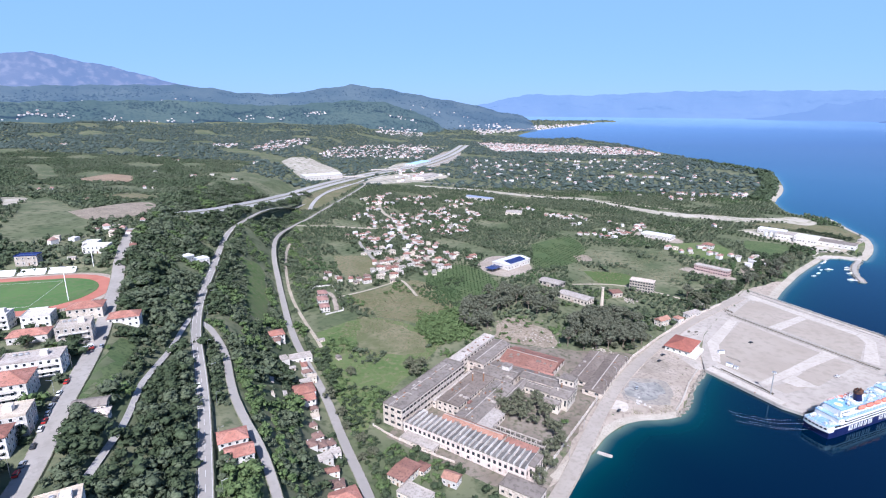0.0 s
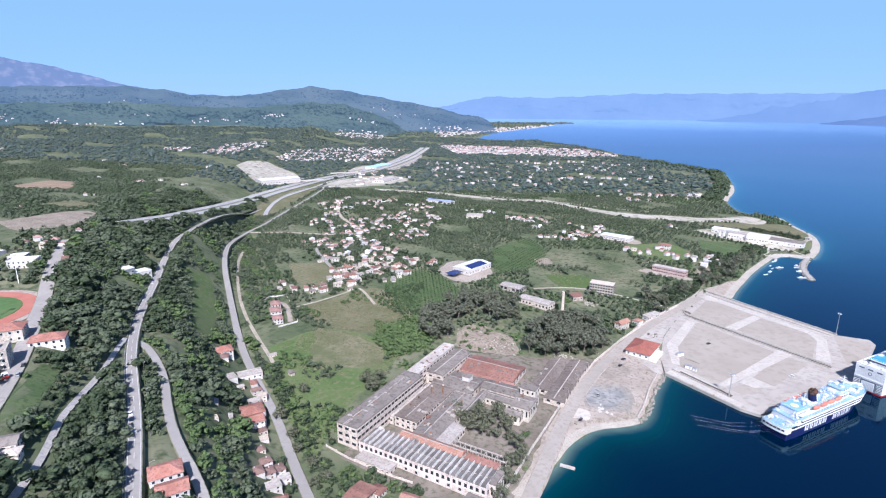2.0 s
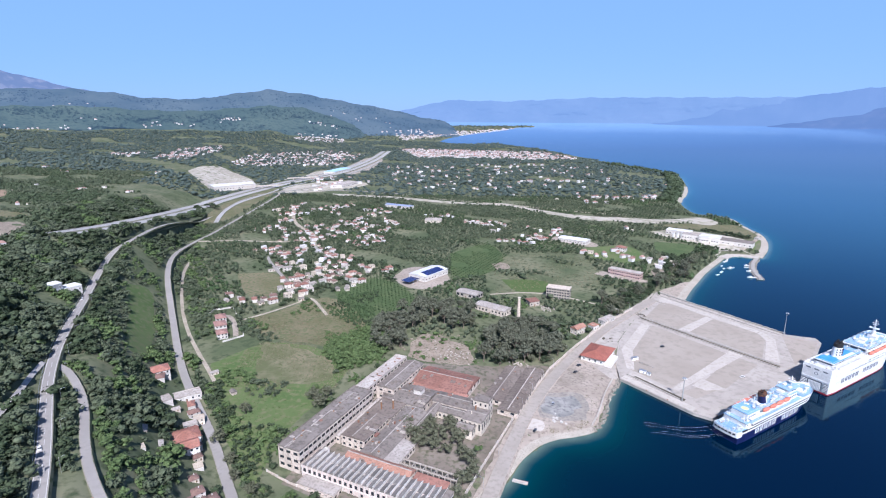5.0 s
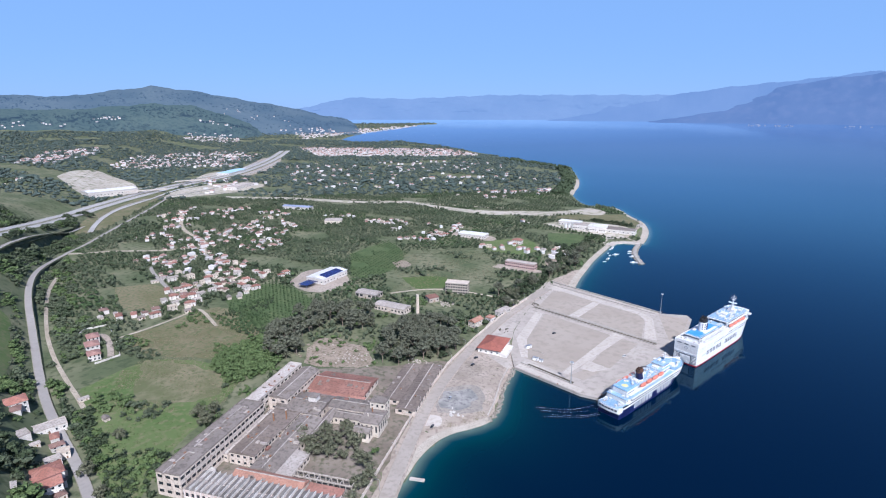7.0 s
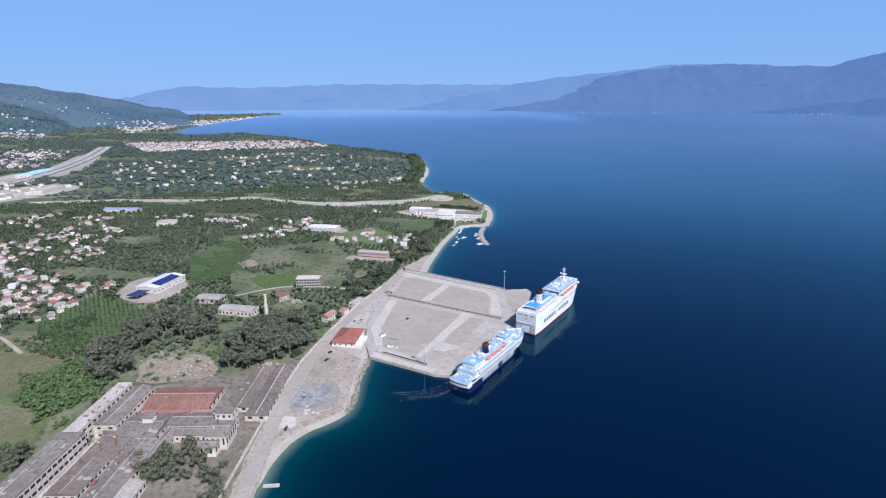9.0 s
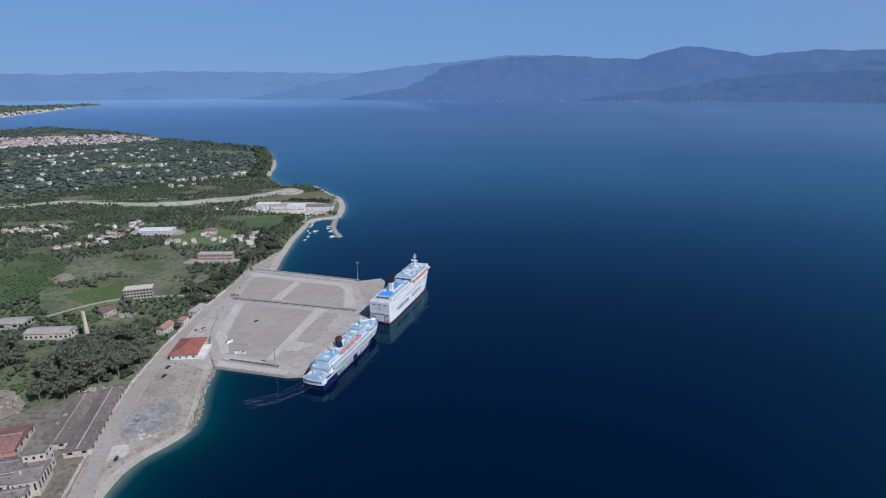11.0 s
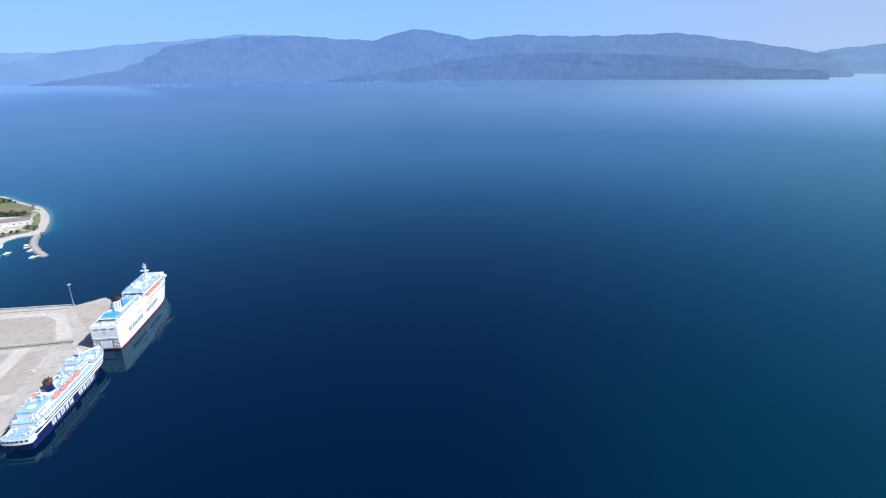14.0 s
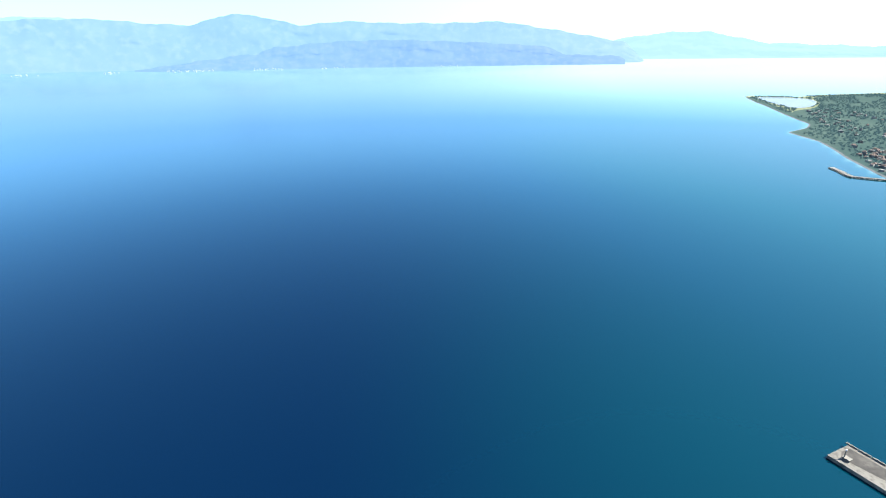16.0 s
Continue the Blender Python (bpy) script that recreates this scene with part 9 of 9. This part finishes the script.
M_farwall = surface("far_pale_walls", (0.47, 0.45, 0.45), (0.60, 0.585, 0.58), None, 0.05, 0.2, 0.9, vary=0.2, island=True)
M_farroof = surface("far_red_roofs", (0.25, 0.155, 0.13), (0.33, 0.21, 0.18), None, 0.05, 0.2, 0.9, vary=0.25, island=True)
for poly, n, label in (([(-978, 1890), (-1084, 2321), (-1011, 2581), (-911, 2349), (-874, 1901)], 150, "white and red hill village"),
                       ([(-756, 1993), (-845, 2552), (-553, 2781), (-324, 2601), (-375, 2083), (-688, 2057)], 360, "scattered white village below the hills"),
                       ([(-210, 2956), (264, 2842), (567, 2802), (669, 2468), (461, 2392), (204, 2466), (-74, 2464)], 1000, "coastal town of red and white houses"),
                       ([(-880, 3360), (-765, 3501), (-576, 3489), (-553, 3234), (-750, 3258)], 90, "far white village on a slope"),
                       ([(-316, 3926), (218, 4135), (622, 4375), (632, 4152), (126, 3856), (-208, 3471)], 520, "far town along the bay"),
                       ([(-333, 1387), (-214, 1530), (-147, 1719), (-387, 1712)], 26, "depots beside the motorway"),
                       ([(-1222, 2046), (-1104, 2097), (-1059, 1878)], 30, "small hamlet on the hillside"),
                       ([(345, 1313), (572, 1388), (558, 1315), (346, 1216)], 22, "farmsteads beyond the river"),
                       ([(-100, 1400), (500, 1500), (640, 2000), (300, 2300), (-200, 2000)], 130, "farmsteads among the groves")):
    far_village(poly, n, label)
# far walls and roofs again, with shade put into their base colours
M_farwall, M_farroof = surface("shaded_headland_walls", (0.085, 0.085, 0.083), (0.13, 0.128, 0.122), None, 0.05, 0.2, 0.9, vary=0.3, island=True), surface("shaded_headland_roofs", (0.075, 0.055, 0.048), (0.10, 0.072, 0.06), None, 0.05, 0.2, 0.9, vary=0.3, island=True)
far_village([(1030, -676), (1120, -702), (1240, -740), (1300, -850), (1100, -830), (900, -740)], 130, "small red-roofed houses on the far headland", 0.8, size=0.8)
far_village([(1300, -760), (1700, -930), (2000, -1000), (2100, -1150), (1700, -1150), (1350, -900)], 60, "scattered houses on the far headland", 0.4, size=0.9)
M_farwall, M_farroof = bpy.data.materials["far_pale_walls"], bpy.data.materials["far_red_roofs"]
slope_rng = np.random.default_rng(44)
hamlets = []
for label, clusters, spread in (("lower wooded hills with pale fields", 26, 1.6), ("wooded blue-green hills inland", 22, 2.0)):
    grid = SLOPES[label]
    for _ in range(clusters):
        i, j = slope_rng.uniform(1, 17), slope_rng.uniform(40, grid.shape[1] - 30)
        for _ in range(int(slope_rng.uniform(2, 18))):
            a, b = int(np.clip(i + slope_rng.normal(0, spread * 0.5), 0, 23)), int(np.clip(j + slope_rng.normal(0, spread * 3), 2, grid.shape[1] - 3))
            hamlets.append(tuple(grid[a, b] + slope_rng.normal(0, 6, 3) * (1, 1, 0)))
far_village([(0, 0)], len(hamlets), "white hamlets scattered over the hills", places=hamlets)
shore_houses = []
for az0, az1, n in ((40, 44.5, 22), (47, 49, 8), (53, 55, 8), (58.5, 62.5, 30), (66, 69, 16), (72, 75, 8), (84, 86, 8)):
    for _ in range(n):
        a, q = radians(slope_rng.uniform(az0, az1)), slope_rng.uniform(4490, 4515)
        shore_houses.append((CX + q * math.sin(a), CY + q * math.cos(a), float(rise(q)) + 1 + slope_rng.uniform(0, 8)))
# haze over these walls is put in as emission
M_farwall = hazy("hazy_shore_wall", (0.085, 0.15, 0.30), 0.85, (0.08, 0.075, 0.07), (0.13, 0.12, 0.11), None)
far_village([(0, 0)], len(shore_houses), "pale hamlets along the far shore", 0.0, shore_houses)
M_farwall = bpy.data.materials["far_pale_walls"]
far_village([(0, 0)], len(SMALL_HOUSES), "outhouses and cottages between the village houses", places=SMALL_HOUSES, size=0.72)
# ---- harbour, moles, boats ----
def mole(line, width, height, label, top=None):
    t = thing("breakwater", label, "breakwater", kind="structure")
    pts = resample(line, 5)
    road_strip("walkway", line, width * 0.55, top or M_kerb, height, "", step=4, across=2, z_of=lambda x, y: 0.0, parent=t)
    rng = random.Random(21)
    shapes = []
    for s in range(5):
        bm = bmesh.new()
        bmesh.ops.create_icosphere(bm, subdivisions=1, radius=1.0)
        for v in bm.verts:
            v.co *= rng.uniform(0.75, 1.2)
        me = bpy.data.meshes.new("rock")
        bm.to_mesh(me)
        bm.free()
        me.materials.append(M_rock)
        shapes.append(me)
    bm = bmesh.new()
    for a, b in zip(pts, pts[1:]):
        c, d = (a + b) / 2, b - a
        add_box(bm, c.x, c.y, -4, d.length + 1, width * 0.6, 4 + height - 0.05, math.degrees(math.atan2(d.y, d.x)))
        side = Vector((d.y, -d.x)).normalized()
        for q in (-1, 1):
            for _ in range(2):
                p = a.lerp(b, rng.random()) + side * q * width * rng.uniform(0.32, 0.5)
                o = new("rock", rng.choice(shapes))
                o.parent = t
                o.matrix_basis = pose(p.x, p.y, rng.uniform(-0.2, height * 0.6), rng.uniform(0, 90), rng.uniform(0, 90), rng.uniform(0, 360)) @ Matrix.Diagonal((rng.uniform(0.9, 1.6), rng.uniform(0.9, 1.4), rng.uniform(0.7, 1.1), 1))
    part("core", bm, top or M_kerb, t)
    return t


mole([(477, 782), (457, 757), (442, 733), (431, 708), (422, 680)], 9, 1.6, "small curved harbour mole of pale rock")
quay = thing("harbour_quay", "pale concrete edge of the small harbour", "quay", kind="structure")
prism_part("slab", [(426, 789), (439, 803), (460, 807), (475, 800), (485, 790), (478, 780), (468, 788.5), (458, 795), (445, 793), (431, 780)], -4, 1.4, M_lane, quay)

# rocks along the sea wall of the gravel lot
wall = thing("sea_wall", "rough stone edging of the gravel lot", "sea wall", kind="structure")
rock_rng = random.Random(5)
bm = bmesh.new()
bmesh.ops.create_icosphere(bm, subdivisions=1, radius=1.0)
for v in bm.verts:
    v.co *= rock_rng.uniform(0.75, 1.25)
rock_me = bpy.data.meshes.new("rock")
bm.to_mesh(rock_me)
bm.free()
rock_me.materials.append(M_rock)
for p in resample([(105, 341), (114, 352), (122, 368), (129, 384), (138, 398), (146, 412)], 1.1):
    for q in range(2):
        o = new("rock", rock_me)
        o.parent = wall
        s = rock_rng.uniform(0.5, 1.2)
        o.matrix_basis = pose(p.x + rock_rng.uniform(-1.5, 1.5), p.y + rock_rng.uniform(-1.5, 1.5), rock_rng.uniform(0, 1.0), rock_rng.uniform(0, 90), 0, rock_rng.uniform(0, 360)) @ Matrix.Diagonal((s, s * rock_rng.uniform(0.7, 1.3), s * 0.7, 1))
kb = thing("sea_wall", "low concrete kerb along the shore lot", "sea wall", kind="structure")
bm = bmesh.new()
line = resample([(106, 345), (113, 357), (120, 371), (127, 386), (135, 400), (143, 413)], 4)
for a, b in zip(line, line[1:]):
    c, d = (a + b) / 2, b - a
    add_box(bm, c.x - 1.2, c.y + 0.7, 0.5, d.length - 0.1, 0.9, 1.6, math.degrees(math.atan2(d.y, d.x)))
part("kerb", bm, M_lane, kb)
jet = thing("jetty", "small concrete jetty on the beach", "jetty", 44, 291, 0, -22, kind="structure")
box_part("slab", 3, 0, -2, 9, 2.2, 2.8, M_lane, jet)


def boat(x, y, rz, length, label, cabin=True):
    t = thing("boat", label, "boat", x, y, 0, rz, "small boats")
    bm = bmesh.new()
    rings = []
    for z, w, l in ((-0.4, 0.5, 0.85), (0.2, 0.9, 0.95), (0.9, 1.0, 1.0)):
        rings.append([(length * (l * s - 0.45), length * 0.15 * w * (1 - max(0, (s - 0.5) / 0.5) ** 2), z) for s in [k / 8 for k in range(9)]] +
                     [(length * (l * s - 0.45), -length * 0.15 * w * (1 - max(0, (s - 0.5) / 0.5) ** 2), z) for s in [k / 8 for k in range(8, -1, -1)]])
    loft(bm, rings, True, True)
    part("hull", bm, M_hullwhite, t)
    if cabin:
        box_part("cabin", -length * 0.1, 0, 0.9, length * 0.28, length * 0.17, 1.3, M_hullwhite, t, bevel=0.12)
        box_part("windscreen", length * 0.05, 0, 1.35, 0.1, length * 0.15, 0.6, M_glass, t)
    else:
        box_part("thwart", 0, 0, 0.85, 0.4, length * 0.26, 0.1, M_wood, t)
    return t


for k, (x, y, l, rz) in enumerate([(411.4, 733.3, 12, 12), (400.3, 730.3, 6, 30), (388.5, 713.8, 9, 35), (376.2, 700.6, 7, 20), (419.8, 765.3, 7, 40), (428, 774, 8, 45), (404, 743, 6, 40), (430.4, 717.3, 12, -12), (415.2, 688.8, 12, -12), (441, 745, 8, -15), (435, 736, 7, -10), (424, 768, 6, 30)]):
    boat(x, y, rz, l, "white cabin boat moored in the small harbour" if l > 7 else "small white open boat in the harbour", l > 7)

# ---- the second quay, seen at the end ----
q2 = thing("quay", "pale concrete quay running out from the town", "quay", kind="structure")
Q2 = [(310, -191), (319.5, -207.5), (120, -330), (100, -316)]
M_oldquay = surface("dark_weathered_quay", (0.085, 0.079, 0.07), (0.115, 0.108, 0.097), (0.055, 0.05, 0.044), 0.06, 0.4, 0.9)
M_quaypatch = surface("pale_quay_patch", (0.13, 0.122, 0.108), (0.15, 0.142, 0.127), None, 0.1, 0.8, 0.9)
M_quaystain = surface("black_oily_quay_stain", (0.022, 0.02, 0.019), (0.06, 0.055, 0.05), (0.03, 0.028, 0.026), 0.12, 0.7, 0.9)
prism_part("deck", Q2, -8, 2.0, M_oldquay, q2)
prism_part("stain", [(308, -197), (313, -200), (316, -206), (305, -213), (290, -222), (280, -224), (286, -216), (296, -207)], 1.8, 2.03, M_quaystain, q2, "dark stained end of the quay")
bm = bmesh.new()
for k in range(24):
    c = Vector((318, -208)).lerp(Vector((180, -293)), k / 24)
    add_box(bm, c.x, c.y, 2, 6.0, 0.9, 0.8, 31.6)
part("kerb", bm, M_oldquay, q2)
prism_part("patch", [(282, -214), (290, -227), (262, -244), (254, -231)], 1.8, 2.02, M_quaypatch, q2, "paler concrete patch")
hut = thing("beacon_hut", "white beacon hut with a short mast on the quay", "hut", 306.5, -199, 2.0, 31)
box_part("hut", 0, 0, 0, 3.4, 2.6, 1.4, M_oldquay, hut, bevel=0.08)
box_part("roof", 0, 0, 1.4, 3.8, 3.0, 0.15, M_quaypatch, hut)
cyl_part("mast", 1.2, 0.6, 1.5, 0.3, 0.2, 4.2, M_quaypatch, hut, 8)
box_part("lamp", 1.2, 0.6, 5.7, 0.5, 0.5, 0.7, M_white, hut)
mole([(1098, -622), (1068, -620), (1040, -614), (1022, -612), (1010, -632), (995, -660)], 12, 2.2, "breakwater with a beacon at the far headland", M_oldquay)

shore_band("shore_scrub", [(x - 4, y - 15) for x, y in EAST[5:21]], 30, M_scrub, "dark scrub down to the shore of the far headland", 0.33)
shore_band("beach", EAST[5:21], 5, surface("grey_far_beach", (0.062, 0.067, 0.072), (0.085, 0.09, 0.096), None, 0.05, 0.4, 0.95, spec=0.1), "pale narrow beach of the far headland", 0.45)

# ---- vehicles ----
M_carred = surface("red_car_paint", (0.42, 0.03, 0.025), (0.48, 0.04, 0.03), None, 0.5, 2, 0.3, spec=0.5)
M_cardark = surface("dark_car_paint", (0.03, 0.032, 0.04), (0.05, 0.052, 0.06), None, 0.5, 2, 0.3, spec=0.5)
M_carsilver = surface("silver_car_paint", (0.45, 0.46, 0.48), (0.5, 0.51, 0.53), None, 0.5, 2, 0.3, metal=0.5)


def car(x, y, rz, paint, label, z=None):
    t = thing("car", label, "car", x, y, (ground_z(x, y) + 0.55) if z is None else z, rz, "cars")
    body = box_part("body", 0, 0, 0.35, 4.2, 1.75, 0.65, paint, t, bevel=0.15)
    cab = box_part("cabin", -0.25, 0, 0.98, 2.4, 1.55, 0.55, M_glass, t, taper=0.78)
    box_part("roof", -0.25, 0, 1.5, 1.8, 1.2, 0.06, paint, cab)
    for a in (-1.3, 1.3):
        for b in (-0.8, 0.8):
            bm = bmesh.new()
            add_cyl(bm, 0, 0, -0.1, 0.33, 0.33, 0.2, 12, pose(a, b, 0.33, 90, 0, 0))
            part("wheel", bm, M_black, t)
    for b in (-0.6, 0.6):
        box_part("headlight", 2.08, b, 0.62, 0.1, 0.3, 0.16, M_hullwhite, body)
    return t


STREET = [Vector(p) for p in ((-184.5, 134.6), (-195, 155), (-211, 181), (-228.5, 215.6), (-250, 254), (-284, 304.7))]
street_pts = resample([tuple(p) for p in STREET], 5.6)
paints = ((M_hullwhite, "white parked car at the kerb"), (M_cardark, "dark parked car at the kerb"), (M_carsilver, "silver parked car at the kerb"), (M_carred, "red parked car at the kerb"))
for k in (1, 2, 4, 6, 7, 8, 9, 10, 11, 13, 20, 22):
    p, q = street_pts[k], street_pts[k + 1]
    d = (q - p).normalized()
    paint, label = paints[(k * 7 + k // 3) % 4]
    c = p + Vector((-d.y, d.x)) * (3.6 if k < 16 else -3.6)
    car(c.x, c.y, math.degrees(math.atan2(d.y, d.x)), paint, label)
main_pts = resample(MAIN_ROAD, 9)
for k, side, pk in ((14, 1.6, 1), (19, -1.6, 0), (27, 1.6, 3), (33, -1.6, 1), (34, 1.6, 2), (46, -1.6, 0), (52, 1.6, 1)):
    p, q = main_pts[k], main_pts[k + 1]
    d = (q - p).normalized()
    c = p + Vector((d.y, -d.x)) * side
    car(c.x, c.y, math.degrees(math.atan2(d.y, d.x)) + (180 if side < 0 else 0), paints[pk][0], paints[pk][1].replace("parked car at the kerb", "car on the scarp road"))
for x, y, rz in ((118, 431, 30), (112, 419, 40), (83, 370, 62), (64, 338, 62), (190, 548, 48), (205, 470, 30), (246, 412, 20)):
    car(x, y, rz, paints[int(x) % 3][0], "car standing near the shore road" if x < 195 else "car standing on the pier", None if x < 195 else PIER_Z + 0.02)

bus = thing("bus", "red and white bus standing at the kerb", "bus", -241.5, 229, ground_z(-241.5, 229) + 0.55, 61)
box_part("body", 0, 0, 0.4, 11.5, 2.5, 1.3, M_carred, bus, bevel=0.15)
box_part("upper_body", 0, 0, 1.7, 11.4, 2.45, 1.3, M_hullwhite, bus, bevel=0.12)
for q in (-1, 1):
    for k in range(6):
        box_part("window", -4.5 + k * 1.8, q * 1.22, 1.85, 1.5, 0.06, 0.8, M_glass, bus)
    for a in (-3.6, 3.4):
        bm = bmesh.new()
        add_cyl(bm, 0, 0, -0.15, 0.5, 0.5, 0.3, 14, pose(a, q * 1.1, 0.5, 90, 0, 0))
        part("wheel", bm, M_black, bus)
box_part("windscreen", 5.72, 0, 1.5, 0.08, 2.1, 1.2, M_glass, bus)


# ---- poles and rails ----
def street_lamp(x, y, rz, h=8.0, label="grey street lamp beside the road"):
    t = thing("street_lamp", label, "lamp post", x, y, ground_z(x, y), rz, "street lamps")
    cyl_part("pole", 0, 0, -0.5, 0.12, 0.07, h + 0.5, M_steel, t, 7)
    bm = bmesh.new()
    beam_between(bm, (0, 0, h - 0.1), (1.6, 0, h + 0.3), 0.06)
    part("arm", bm, M_steel, t)
    box_part("lamp_head", 1.9, 0, h + 0.2, 0.8, 0.3, 0.16, M_steel, t)


for pts, off, every in ((main_pts, -6.2, 4), (street_pts, 5.4, 5), (resample(SHORE_ROAD[2:9], 30), 5.2, 1)):
    for k in range(1, min(len(pts) - 1, 48), every):
        d = (pts[k + 1] - pts[k]).normalized()
        c = pts[k] + Vector((-d.y, d.x)) * off
        street_lamp(c.x, c.y, math.degrees(math.atan2(-d.x, d.y)) + (180 if off > 0 else 0))


def guard_rail(line, off, label):
    t = thing("guard_rail", label, "guard rail")
    pts = resample([tuple(p) for p in rounded(line)], 8)
    bm, bp = bmesh.new(), bmesh.new()
    prev = None
    for k in range(len(pts) - 1):
        d = (pts[k + 1] - pts[k]).normalized()
        c = pts[k] + Vector((d.y, -d.x)) * off
        z = ground_z(c.x, c.y) + 0.55
        add_box(bp, c.x, c.y, z - 1, 0.15, 0.15, 1.7)
        if prev is not None:
            m = (prev[0] + c) / 2
            add_box(bm, m.x, m.y, (prev[1] + z) / 2 + 0.4, (c - prev[0]).length, 0.1, 0.35, math.degrees(math.atan2(c.y - prev[0].y, c.x - prev[0].x)))
        prev = (c, z)
    part("rail", bm, M_steel, t)
    part("posts", bp, M_steel, t)


guard_rail(MAIN_ROAD[:10], 3.5, "galvanised guard rail along the scarp road")
guard_rail(MAIN_ROAD[:10], -3.5, "galvanised guard rail along the scarp road")

# scrap and rubble by the mill and on the lot
debris_rng = random.Random(9)
for (cx, cy, r), n, m, label in (((0, 455, 26), 150, M_rubble, "heap of earth and masonry rubble"), ((14, 450, 18), 45, M_bare, "broken concrete on the earth slope"), ((250, 587, 8), 26, M_kerb, "concrete blocks at the root of the pier"), ((160, 487, 6), 12, M_soil, "rusty scrap beside the pier"), ((178, 502, 6), 12, M_kerb, "concrete blocks beside the shore road"), ((118, 561, 8), 40, M_bare, "fallen walls of a ruin"), ((68, 432, 9), 25, M_bare, "heap of broken concrete"), ((82, 352, 5), 14, M_plaster, "pile of white scrap on the lot"), ((214, 549, 5), 16, M_soil, "dark rusty scrap at the root of the pier"), ((272, 608, 4), 18, M_rock, "boulders beside the pier")):
    t = thing("rubble_heap", label, "rubble", kind="stuff")
    bm = bmesh.new()
    for _ in range(n):
        x, y = cx + debris_rng.gauss(0, r * 0.5), cy + debris_rng.gauss(0, r * 0.5)
        add_box(bm, x, y, max(ground_z(x, y), 1.9 if cx > 200 else -9) - 0.1, debris_rng.uniform(0.6, 2.4), debris_rng.uniform(0.5, 1.6), debris_rng.uniform(0.3, 1.1), debris_rng.uniform(0, 180))
    part("blocks", bm, m, t)
